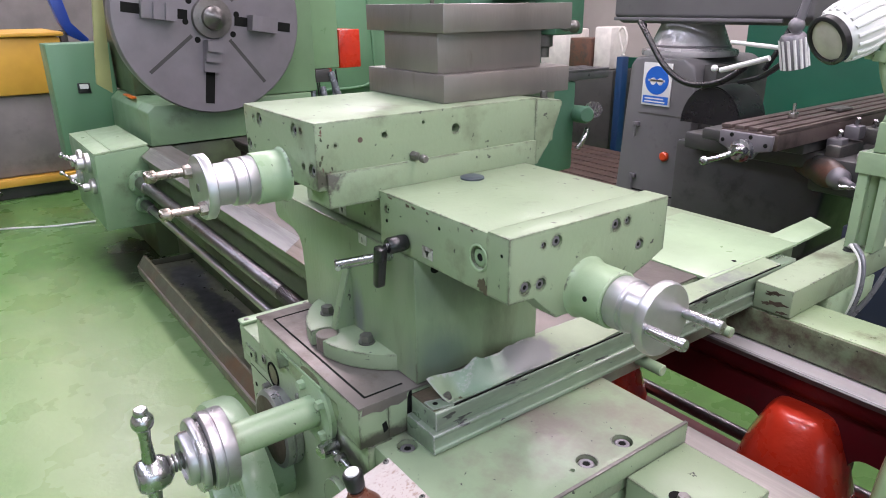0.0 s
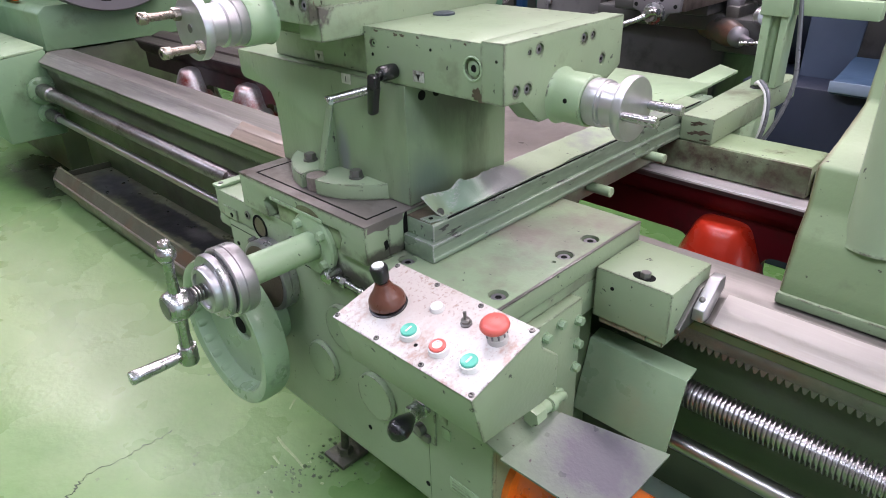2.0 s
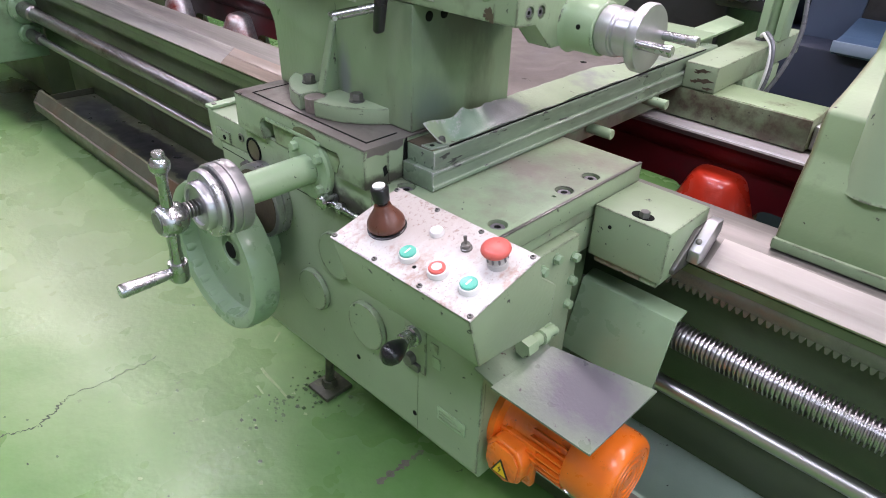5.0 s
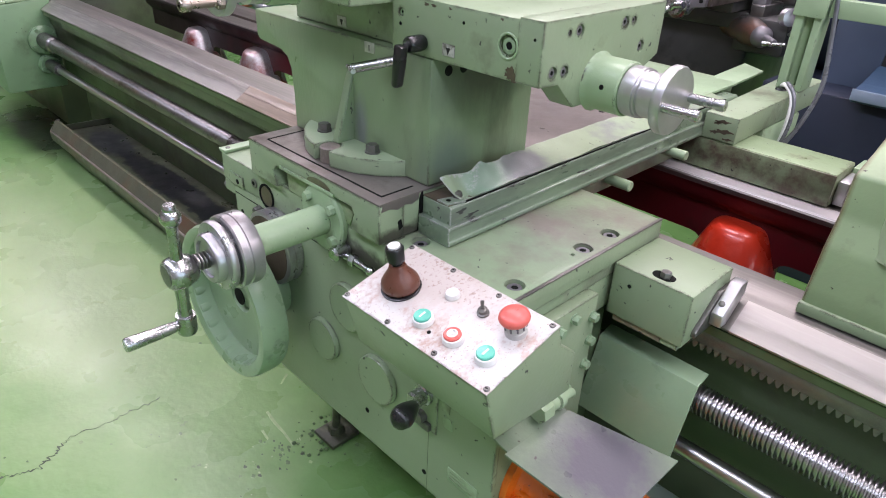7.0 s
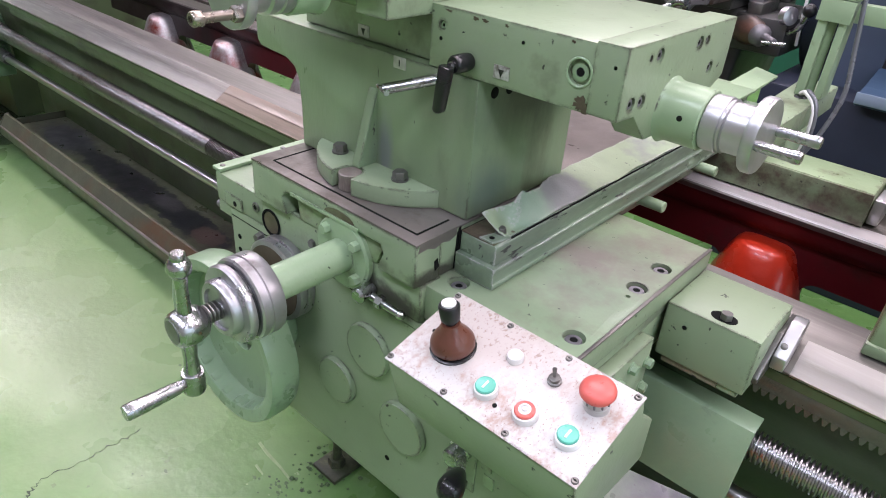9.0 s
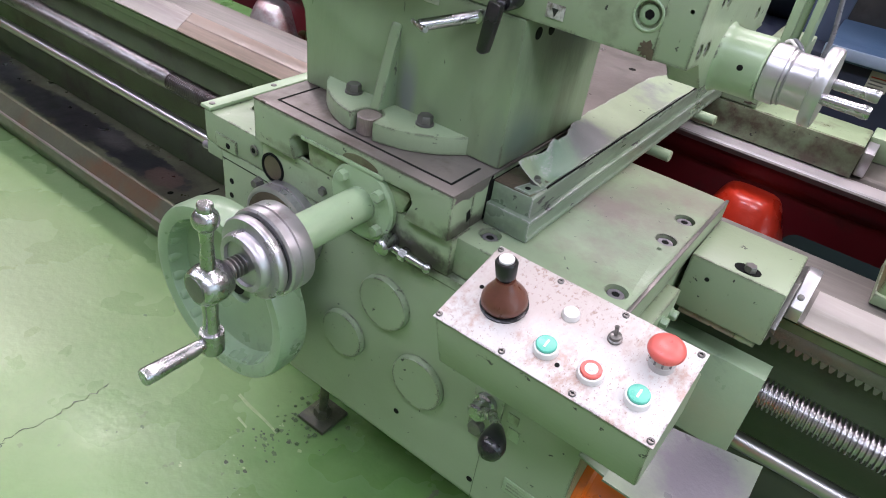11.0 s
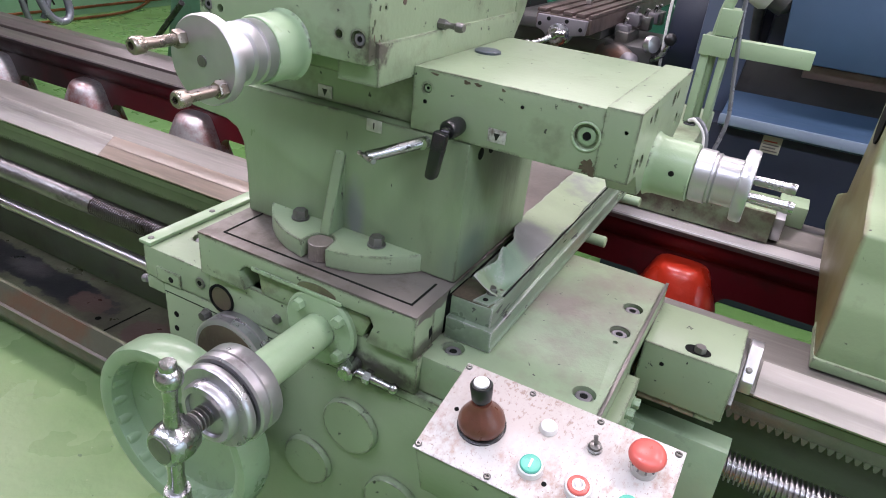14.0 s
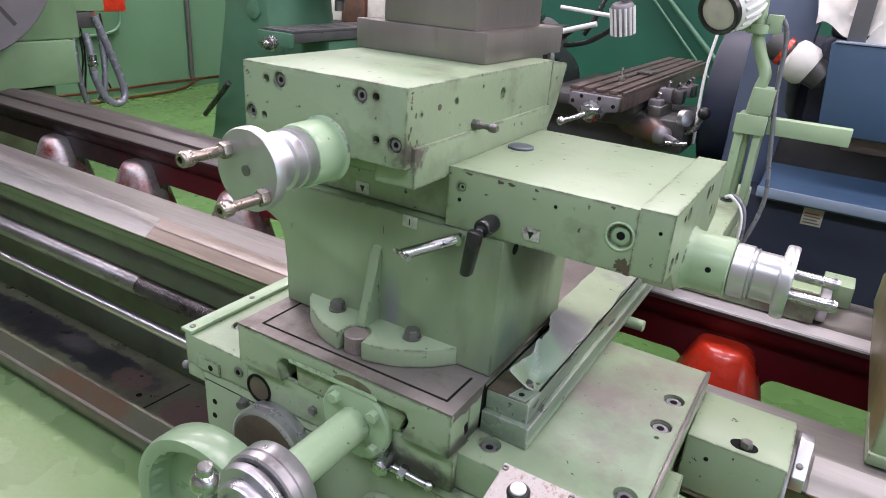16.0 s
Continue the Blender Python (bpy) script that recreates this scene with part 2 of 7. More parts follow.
M_ORANGE = material("orange_motor_paint", (0.76, 0.16, 0.012), 0.32, vary=0.10, scale=14, dirt=(0.36, 0.08, 0.015), dirt_amount=0.45, dirt_scale=20, coat=0.35, chips=(0.12, 0.05, 0.02), chip_amount=0.4, edge=(0.45, 0.12, 0.03), edge_amount=0.5)
M_PANEL = material("worn_white_panel", (0.555, 0.545, 0.525), 0.36, vary=0.10, scale=12, dirt=(0.42, 0.31, 0.265), dirt_amount=0.50, dirt_scale=110, stretch=(1.2, 0.8, 1), chips=(0.30, 0.22, 0.185), chip_amount=0.85, chip_scale=330, edge=(0.12, 0.09, 0.08), edge_amount=0.6, blotches=(((-0.06, -0.40, 0.86), (0.12, 0.055, 0.1), (0.49, 0.44, 0.41), 0.5, 60.0, 0.9), ((-0.05, -0.385, 1.0), (0.13, 0.06, 0.1), (0.32, 0.235, 0.20), 0.2, 170.0, 2.0),))
M_SHEET = material("stained_sheet_metal", (0.20, 0.255, 0.175), 0.34, metal=0.1, vary=0.15, scale=9, dirt=(0.13, 0.14, 0.13), dirt_amount=0.5, dirt_scale=14, blotches=(((0.205, -0.25, 0.577), (0.085, 0.10, 0.2), (0.105, 0.10, 0.12), 0.45, 16.0, 0.6),), chips=(0.06, 0.035, 0.03), chip_amount=0.6)
M_MILLGREY = material("grey_machine_paint", (0.135, 0.133, 0.135), 0.4, vary=0.1, scale=4, dirt=(0.08, 0.08, 0.08), dirt_amount=0.2)
M_TURRET = material("pale_grey_gloss_paint", (0.34, 0.335, 0.335), 0.26, vary=0.18, scale=6, coat=0.4)
M_DARKGREY = material("dark_grey_casting", (0.05, 0.05, 0.048), 0.45, vary=0.2, scale=4, dirt=(0.025, 0.025, 0.024), dirt_amount=0.4)
M_NAVY = material("navy_machine_paint", (0.014, 0.020, 0.038), 0.55, vary=0.15, scale=3)
M_BLUE = material("blue_machine_paint", (0.044, 0.084, 0.145), 0.38, vary=0.12, scale=3)
M_TEAL = material("dark_green_wall_paint", (0.008, 0.075, 0.045), 0.5, vary=0.12, scale=2)
M_WALL = material("pale_wall_paint", (0.50, 0.44, 0.42), 0.6, vary=0.08, scale=2)
M_GREENWALL = material("green_booth_paint", (0.12, 0.25, 0.14), 0.4, vary=0.08, scale=2)
M_YELLOW = material("yellow_machine_paint", (0.58, 0.33, 0.05), 0.42, vary=0.1, scale=4)
M_OLIVE = material("pale_olive_sheet", (0.32, 0.33, 0.14), 0.42, vary=0.1, scale=4)
M_WHITE = material("white_plastic", (0.72, 0.72, 0.70), 0.35, vary=0.04, bump=0.0, scale=30)
M_CLOTH = material("white_cloth", (0.65, 0.63, 0.58), 0.85, vary=0.12, scale=12)
M_CABLE = material("grey_rubber_cable", (0.15, 0.155, 0.17), 0.3, metal=0.3, vary=0.15, scale=12, bump=0.0)
M_CASE = material("mid_green_casting_paint", (0.165, 0.265, 0.150), 0.38, vary=0.12, scale=3.0, dirt=(0.09, 0.125, 0.07), dirt_amount=0.35, dirt_scale=6, chips=(0.03, 0.035, 0.025), chip_amount=0.3)
M_CABINET = material("light_green_cabinet_paint", (0.20, 0.33, 0.18), 0.36, vary=0.08, scale=3.0)
M_PLATE = material("dulled_plate_metal", (0.50, 0.50, 0.47), 0.4, metal=0.2, vary=0.2, scale=90, bump=0.0, dirt=(0.14, 0.13, 0.10), dirt_amount=0.4, dirt_scale=120)
M_FELT = material("dirty_tan_felt", (0.22, 0.19, 0.13), 0.85, vary=0.3, scale=60, dirt=(0.10, 0.07, 0.045), dirt_amount=0.5, dirt_scale=50, chips=(0.05, 0.04, 0.03), chip_amount=0.6)
M_HOSE = material("shiny_grey_hose", (0.26, 0.275, 0.31), 0.24, metal=0.5, vary=0.15, scale=12, bump=0.0)
M_CHUTE = material("deep_blue_paint", (0.012, 0.045, 0.26), 0.35, vary=0.08, scale=4, bump=0.0)
M_LAMPGLASS = material("cloudy_lamp_glass", (0.44, 0.43, 0.36), 0.15, vary=0.12, scale=20, bump=0.0)
M_COPPER = material("copper_pipe", (0.24, 0.10, 0.05), 0.35, metal=0.9, vary=0.2, scale=8, bump=0.0)
M_WOOD = material("dark_oily_wood", (0.06, 0.036, 0.027), 0.6, vary=0.3, scale=9, stretch=(1, 0.15, 1), dirt=(0.03, 0.02, 0.018), dirt_amount=0.4)
M_TRAY = material("oily_chip_tray", (0.115, 0.118, 0.075), 0.34, vary=0.25, scale=6, dirt=(0.06, 0.055, 0.04), dirt_amount=0.5, dirt_scale=9, chips=(0.10, 0.06, 0.05), chip_amount=0.7, chip_scale=30,
                  blotches=(((-2.95, 0.09, 0.14), (0.22, 0.085, 0.05), (0.055, 0.055, 0.06), 0.06, 16, 0.9), ((-2.30, 0.085, 0.14), (0.50, 0.075, 0.05), (0.026, 0.025, 0.029), 0.05, 20, 0.8), ((-1.86, 0.085, 0.14), (0.26, 0.062, 0.05), (0.022, 0.022, 0.026), 0.05, 26, 0.8),
                          ((-2.05, 0.10, 0.14), (0.09, 0.04, 0.05), (0.075, 0.068, 0.07), 0.3, 30, 0.8), ((-1.70, 0.075, 0.14), (0.085, 0.050, 0.05), (0.10, 0.062, 0.055), 0.05, 30, 0.5), ((-1.40, 0.06, 0.14), (0.095, 0.075, 0.05), (0.105, 0.066, 0.06), 0.05, 26, 0.5), ((-1.18, 0.06, 0.14), (0.12, 0.085, 0.05), (0.03, 0.028, 0.03), 0.06, 26, 0.7)))
M_TRAYGREEN = material("teal_green_tray_paint", (0.32, 0.415, 0.33), 0.34, vary=0.2, scale=4, dirt=(0.05, 0.06, 0.045), dirt_amount=0.35, dirt_scale=7, chips=(0.015, 0.018, 0.015), chip_amount=0.4, chip_scale=30)
M_TRAYRIM = material("worn_tray_rim", (0.058, 0.061, 0.042), 0.4, vary=0.25, scale=7, dirt=(0.075, 0.042, 0.024), dirt_amount=0.5, dirt_scale=9)
M_COVER = material("scuffed_cover_sheet", (0.205, 0.275, 0.19), 0.32, metal=0.25, stretch=(1, 0.25, 1), vary=0.28, scale=9, dirt=(0.155, 0.185, 0.15), dirt_amount=0.5, dirt_scale=13, chips=(0.045, 0.045, 0.045), chip_amount=0.75, chip_scale=45, edge=(0.42, 0.42, 0.42), edge_amount=0.9)
M_FLAP = material("bent_flap_sheet", (0.265, 0.335, 0.215), 0.36, blotches=(((-0.205, -0.045, 0.915), (0.05, 0.085, 0.1), (0.19, 0.20, 0.20), 0.25, 26, 0.7), ((-0.20, -0.15, 0.915), (0.05, 0.06, 0.1), (0.22, 0.31, 0.225), 0.3, 26, 0.5)), vary=0.15, scale=7, dirt=(0.19, 0.215, 0.185), dirt_amount=0.5, dirt_scale=16, chips=(0.06, 0.06, 0.055), chip_amount=0.45, edge=(0.40, 0.40, 0.39), edge_amount=0.7)
# Pale, mostly diffuse colour that stands for a bright reflection on the way.
M_WAYGLINT = material("pale_glint_way", (0.60, 0.565, 0.555), 0.38, metal=0.35, vary=0.1, scale=8, stretch=(0.2, 1, 1), bump=0.003, bump_scale=240)
M_RUBBER = material("slate_rubber", (0.055, 0.07, 0.085), 0.45, vary=0.1, bump=0.0)
M_PIN = material("brownish_steel_pin", (0.34, 0.29, 0.25), 0.3, metal=0.9, vary=0.15, scale=30, bump=0.0)
M_TABLE = material("brown_oily_table_steel", (0.13, 0.10, 0.09), 0.36, metal=0.45, vary=0.2, scale=6, dirt=(0.06, 0.045, 0.04), dirt_amount=0.4, dirt_scale=12)
M_TABLE2 = material("grey_table_steel", (0.13, 0.13, 0.135), 0.36, metal=0.45, vary=0.15, scale=6)
M_RUST = material("rusty_brown_paint", (0.13, 0.065, 0.045), 0.42, vary=0.3, scale=9, dirt=(0.06, 0.05, 0.045), dirt_amount=0.6)
M_REDORANGE = material("orange_red_plastic", (0.62, 0.07, 0.02), 0.35, vary=0.05, bump=0.0)
M_REDDULL = material("dull_red_print", (0.40, 0.06, 0.04), 0.5, vary=0.05, bump=0.0)
M_LABEL = material("cream_label", (0.42, 0.40, 0.32), 0.5, vary=0.06, bump=0.0, scale=30)
M_MILLGREEN = material("mid_green_paint", (0.07, 0.165, 0.105), 0.36, vary=0.12, scale=4, dirt=(0.06, 0.12, 0.07), dirt_amount=0.2)
# Lighter blue that paints a highlight along sheet edges.
M_BLUEGLINT = material("blue_edge_highlight", (0.22, 0.28, 0.36), 0.35, vary=0.1, scale=6)
M_BLUEGREY = material("blue_grey_paint", (0.088, 0.115, 0.17), 0.4, vary=0.12, scale=4)
M_BLUEPOST = material("dark_blue_paint", (0.008, 0.035, 0.10), 0.4, vary=0.1, scale=4)
M_STAINGREY = material("stained_grey_render", (0.20, 0.18, 0.175), 0.5, vary=0.2, scale=3, dirt=(0.10, 0.085, 0.08), dirt_amount=0.45, dirt_scale=4)
M_MUCK = material("oily_black_dirt", (0.035, 0.04, 0.022), 0.5, vary=0.5, scale=30, dirt=(0.09, 0.11, 0.05), dirt_amount=0.4, dirt_scale=40, bump=0.1, bump_scale=60)
M_SPECK = material("greenish_dirt", (0.075, 0.125, 0.05), 0.5, vary=0.4, scale=40, bump=0.0)
M_GLASS = material("window_glass", (0.8, 0.85, 0.9), 0.05, vary=0.02, bump=0.0)
M_GLASS.node_tree.nodes["Principled BSDF"].inputs["Transmission Weight"].default_value = 1.0
M_CRACK = material("dark_dirt", (0.045, 0.065, 0.035), 0.6, vary=0.3, scale=40, bump=0.0)
M_PEELED = material("peeled_brown_concrete", (0.15, 0.125, 0.115), 0.7, vary=0.4, scale=60, dirt=(0.10, 0.15, 0.07), dirt_amount=0.5, dirt_scale=70)
M_PALEMARK = material("pale_scraped_floor", (0.25, 0.33, 0.17), 0.4, vary=0.2, scale=40, bump=0.0)
M_CEIL = material("white_ceiling_paint", (0.6, 0.6, 0.6), 0.7, vary=0.04, scale=1)


# ---- mesh helpers ----
def bm_box(x0, x1, y0, y1, z0, z1, bevel=0.0, seg=2):
    bm = bmesh.new()
    m = Matrix.LocRotScale(((x0 + x1) / 2, (y0 + y1) / 2, (z0 + z1) / 2), None, (x1 - x0, y1 - y0, z1 - z0))
    bmesh.ops.create_cube(bm, size=1, matrix=m)
    if bevel:
        bmesh.ops.bevel(bm, geom=bm.edges[:], offset=bevel, segments=seg, affect="EDGES", profile=0.5)
    return bm


def bm_prism(pts, axis, a0, a1, bevel=0.0, seg=2):
    """A closed outline (two coordinates a point, in the order of the other axes) pulled along an axis."""
    bm = bmesh.new()
    k = "xyz".index(axis)

    def at(p, a):
        q = list(p)
        q.insert(k, a)
        return q
    lo = [bm.verts.new(at(p, a0)) for p in pts]
    hi = [bm.verts.new(at(p, a1)) for p in pts]
    n = len(pts)
    bm.faces.new(lo)
    bm.faces.new(hi)
    for i in range(n):
        bm.faces.new((lo[i], lo[(i + 1) % n], hi[(i + 1) % n], hi[i]))
    bmesh.ops.recalc_face_normals(bm, faces=bm.faces[:])
    if bevel:
        bmesh.ops.bevel(bm, geom=bm.edges[:], offset=bevel, segments=seg, affect="EDGES", profile=0.5)
    return bm


def bm_lathe(profile, start, way, seg=32):
    """A turned body: (radius, distance along way) pairs from the start point."""
    bm = bmesh.new()
    w = Vector(way).normalized()
    u = w.orthogonal().normalized()
    v = w.cross(u)
    s = Vector(start)
    rings = []
    for r, h in profile:
        rings.append([bm.verts.new(s + w * h + (u * math.cos(a) + v * math.sin(a)) * r)
                      for a in (2 * math.pi * i / seg for i in range(seg))])
    for a, b in zip(rings, rings[1:]):
        for i in range(seg):
            bm.faces.new((a[i], a[(i + 1) % seg], b[(i + 1) % seg], b[i]))
    bm.faces.new(rings[0])
    bm.faces.new(rings[-1])
    bmesh.ops.recalc_face_normals(bm, faces=bm.faces[:])
    return bm


def bm_rod(p0, p1, r, r1=None, seg=20):
    p0, p1 = Vector(p0), Vector(p1)
    return bm_lathe([(r, 0), (r if r1 is None else r1, (p1 - p0).length)], p0, p1 - p0, seg)


def bm_ball(c, r, seg=20):
    bm = bmesh.new()
    bmesh.ops.create_uvsphere(bm, u_segments=seg, v_segments=seg // 2, radius=r, matrix=Matrix.Translation(c))
    return bm


def bm_hex(start, way, across, height, recess=0.0):
    """A hexagon bolt head with a chamfered top."""
    r = across / math.sqrt(3)
    return bm_lathe([(r, 0), (r, height * 0.8), (r * 0.88, height)], start, way, 6)


def bm_pipe(points, r, seg=10, smooth=6):
    """A round cable along a smooth curve through points."""
    P = [Vector(p) for p in points]
    pts = []
    for i in range(len(P) - 1):
        a, b = P[max(i - 1, 0)], P[i]
        c, d = P[i + 1], P[min(i + 2, len(P) - 1)]
        for k in range(smooth):
            t = k / smooth
            pts.append(0.5 * ((2 * b) + (c - a) * t + (2 * a - 5 * b + 4 * c - d) * t * t + (3 * b - a - 3 * c + d) * t ** 3))
    pts.append(P[-1])
    bm = bmesh.new()
    rings = []
    ref = Vector((0.3, 0.2, 0.93))
    for i, p in enumerate(pts):
        w = (pts[min(i + 1, len(pts) - 1)] - pts[max(i - 1, 0)]).normalized()
        u = w.cross(ref).normalized()
        v = w.cross(u)
        rings.append([bm.verts.new(p + (u * math.cos(a) + v * math.sin(a)) * r) for a in (2 * math.pi * j / seg for j in range(seg))])
    for a, b in zip(rings, rings[1:]):
        for i in range(seg):
            bm.faces.new((a[i], a[(i + 1) % seg], b[(i + 1) % seg], b[i]))
    bm.faces.new(rings[0])
    bm.faces.new(rings[-1])
    bmesh.ops.recalc_face_normals(bm, faces=bm.faces[:])
    return bm


def merged(*bms):
    out = bmesh.new()
    for b in bms:
        me = bpy.data.meshes.new("tmp")
        b.to_mesh(me)
        out.from_mesh(me)
        bpy.data.meshes.remove(me)
        b.free()
    return out


def finish(bm, name, mat, angle=40):
    me = bpy.data.meshes.new(name)
    bm.normal_update()
    lim = radians(angle)
    for f in bm.faces:
        f.smooth = True
    for e in bm.edges:
        e.smooth = len(e.link_faces) == 2 and e.calc_face_angle(3.0) < lim
    bm.to_mesh(me)
    bm.free()
    me.materials.append(mat)
    return me


BASES = {}


def thing(name, base, label, category, group="", kind=""):
    ob = new(name)
    ob.empty_display_size = 0.05
    ob.location = base
    BASES[ob.name] = Vector(base)
    return tagged(ob, label, category, group, kind)


def part(name, bm, mat, parent, label=""):
    ob = new(name, finish(bm, name, mat))
    ob.parent = parent
    if parent.name in BASES:
        ob.matrix_parent_inverse = Matrix.Translation(-BASES[parent.name])
    return tagged(ob, label)


def solid(name, bm, mat, label, category="", group="", kind=""):
    return tagged(new(name, finish(bm, name, mat)), label, category, group, kind)


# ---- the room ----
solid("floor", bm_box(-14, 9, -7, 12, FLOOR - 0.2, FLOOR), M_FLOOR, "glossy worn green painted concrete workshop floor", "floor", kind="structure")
solid("ceiling", bm_box(-14, 9, -7, 12, CEIL, CEIL + 0.2), M_CEIL, "plain white workshop ceiling", "ceiling", kind="structure")
solid("wall_north", bm_box(-14, 9, 7.0, 7.2, FLOOR, CEIL), M_WALL, "pale painted workshop wall behind the machines", "wall", kind="structure")
solid("wall_south", bm_box(-14, 9, -7.2, -7.0, FLOOR, CEIL), M_WALL, "pale painted workshop wall", "wall", kind="structure")
solid("wall_east", merged(bm_box(9, 9.2, -7, -4.5, FLOOR, CEIL), bm_box(9, 9.2, 1.5, 7, FLOOR, CEIL), bm_box(9, 9.2, -4.5, 1.5, FLOOR, 1.1), bm_box(9, 9.2, -4.5, 1.5, 3.6, CEIL)),
      M_WALL, "pale painted workshop wall with a wide window", "wall", kind="structure")
win = thing("window_1", (9.1, -1.5, 1.1), "wide steel framed workshop window", "window", kind="structure")
for wy in (-4.46, -3.0, -1.5, 0.0, 1.46):
    part("window_frame", bm_box(9.06, 9.12, wy - 0.04, wy + 0.04, 1.1, 3.6, 0.004), M_WHITE, win)
for wz in (1.14, 3.56):
    part("window_frame", bm_box(9.062, 9.118, -4.42, 1.42, wz - 0.04, wz + 0.04, 0.004), M_WHITE, win)
for k in range(4):
    pane = part("pane", bm_box(9.085, 9.091, (-4.42, -2.96, -1.46, 0.04)[k], (-3.04, -1.54, -0.04, 1.42)[k], 1.18, 3.52), M_GLASS, win)
    pane.visible_shadow = False
day = bpy.data.lights.new("daylight", "AREA")
day.shape, day.size, day.size_y, day.energy, day.color = "RECTANGLE", 5.8, 2.3, 130, (0.66, 0.84, 1.0)
new("daylight", day).matrix_world = look((8.98, -1.5, 2.35), (0, -0.5, 1.0))
solid("wall_west", bm_box(-14.2, -14, -7, 7, FLOOR, CEIL), M_WALL, "pale painted workshop wall", "wall", kind="structure")


def strip_light(x, y, power, colour):
    t = thing("ceiling_light", (x, y, CEIL - 0.12), "wide white fluorescent panel light under the ceiling", "ceiling light", "ceiling lights")
    part("housing", bm_box(x - 1.25, x + 1.25, y - 0.45, y + 0.45, CEIL - 0.12, CEIL - 0.002, 0.01), M_WHITE, t)
    d = bpy.data.lights.new("tube", "AREA")
    d.shape, d.size, d.size_y, d.energy, d.color = "RECTANGLE", 2.4, 0.8, power, colour
    o = new("tube", d)
    o.matrix_world = look((x, y, CEIL - 0.14), (x, y, 0))


for lx in (-8.0, -4.5, -1.2, 2.2, 5.6):
    for ly, share, tone in ((-2.6, 0.92, LAMP_COOL), (0.6, 0.92, LAMP_COLOUR), (3.8, 1.15, LAMP_COLOUR)):
        strip_light(lx, ly, LAMP_POWER * share, tone)


# ---- small hardware, each a part of its machine ----
def facing(p, n, d):
    return Vector(p) + Vector(n) * d


def bored(bm, holes):
    """Cut round holes into a body: each hole is (mouth, outward direction, radius, depth)."""
    cut = merged(*[bm_lathe([(r, 0), (r, d + 0.01)], Vector(p) - Vector(n) * d, n, 24) for p, n, r, d in holes])
    obs = []
    for src in (bm, cut):
        me = bpy.data.meshes.new("blank")
        src.to_mesh(me)
        src.free()
        obs.append(new("blank", me))
    mod = obs[0].modifiers.new("bore", "BOOLEAN")
    mod.operation, mod.object, mod.solver = "DIFFERENCE", obs[1], "EXACT"
    bpy.context.view_layer.update()
    out = bmesh.new()
    res = bpy.data.meshes.new_from_object(obs[0].evaluated_get(bpy.context.evaluated_depsgraph_get()))
    out.from_mesh(res)
    bpy.data.meshes.remove(res)
    for ob in obs:
        me = ob.data
        bpy.data.objects.remove(ob)
        bpy.data.meshes.remove(me)
    return out


def sunk_bolt(parent, p, n, r, depth, mat=M_FACEPLATE):
    """A socket screw sitting at the bottom of its counterbore."""
    q = facing(p, n, -depth)
    b = part("bolt_head", bm_lathe([(r * 0.74, 0), (r * 0.74, depth * 0.55), (r * 0.66, depth * 0.65), (r * 0.37, depth * 0.65), (r * 0.35, depth * 0.3)], q, n, 20), mat, parent)
    part("socket", bm_lathe([(r * 0.36, 0), (r * 0.36, depth * 0.60), (r * 0.25, depth * 0.605)], q, n, 6), M_HOLE, b)


def socket_bolt(parent, p, n, r=0.011):
    """A small socket screw set flush in the paint: steel head with a hexagon socket."""
    head = part("bolt_head", bm_lathe([(r * 0.9, 0), (r * 0.9, 0.0012), (r * 0.80, 0.0022), (r * 0.45, 0.0022), (r * 0.42, 0.0012)], p, n, 18), M_DULL, parent)
    part("socket", bm_lathe([(r * 0.45, 0), (r * 0.45, 0.0024), (r * 0.3, 0.0025)], p, n, 6), M_HOLE, head)


def drill_hole(parent, p, n, r=0.006):
    part("drilled_hole", bm_lathe([(r, -0.001), (r, 0.0006), (r * 0.85, 0.0009)], p, n, 16), M_HOLE, parent)


def hex_bolt(parent, p, n, across=0.02, h=0.013, mat=None, washer=True):
    b = bm_hex(facing(p, n, 0.003 if washer else 0), n, across, h)
    if washer:
        b = merged(b, bm_lathe([(across * 0.68, 0), (across * 0.68, 0.003)], p, n, 20))
    return part("bolt", b, mat or M_DULL, parent)


def pan_screw(parent, p, n, r=0.005, mat=None):
    return part("screw", bm_lathe([(r, 0), (r, 0.0012), (r * 0.7, 0.0025)], p, n, 12), mat or M_STEEL, parent)


# ---- lathe bed ----
X0, X1 = -3.56, 3.4
WAY = 0.745
LSY, LSZ, FRZ = 0.05, 0.546, 0.416
bed = thing("lathe_bed", (0, 0.4, FLOOR), "long green lathe bed with bright ground slideways and a red inside", "lathe bed")
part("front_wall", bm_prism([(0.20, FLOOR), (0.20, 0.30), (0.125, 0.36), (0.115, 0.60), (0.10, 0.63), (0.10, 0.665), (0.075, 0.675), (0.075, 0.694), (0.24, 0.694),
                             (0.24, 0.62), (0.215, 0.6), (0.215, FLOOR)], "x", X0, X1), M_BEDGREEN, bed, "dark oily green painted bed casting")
part("front_slideway", bm_prism([(0.073, 0.698), (0.073, 0.702), (0.131, WAY - 0.002), (0.135, WAY), (0.243, WAY), (0.246, WAY - 0.003), (0.246, 0.695), (0.08, 0.695)], "x", X0, X1), M_WAY, bed, "ground steel slideway")
part("slideway_insert", bm_prism([(0.070, 0.699), (0.070, 0.703), (0.1285, WAY - 0.001), (0.1295, WAY - 0.002), (0.078, 0.697)], "x", X0, -1.53), M_BRIGHT, bed, "bright scraped strip along the slideway")
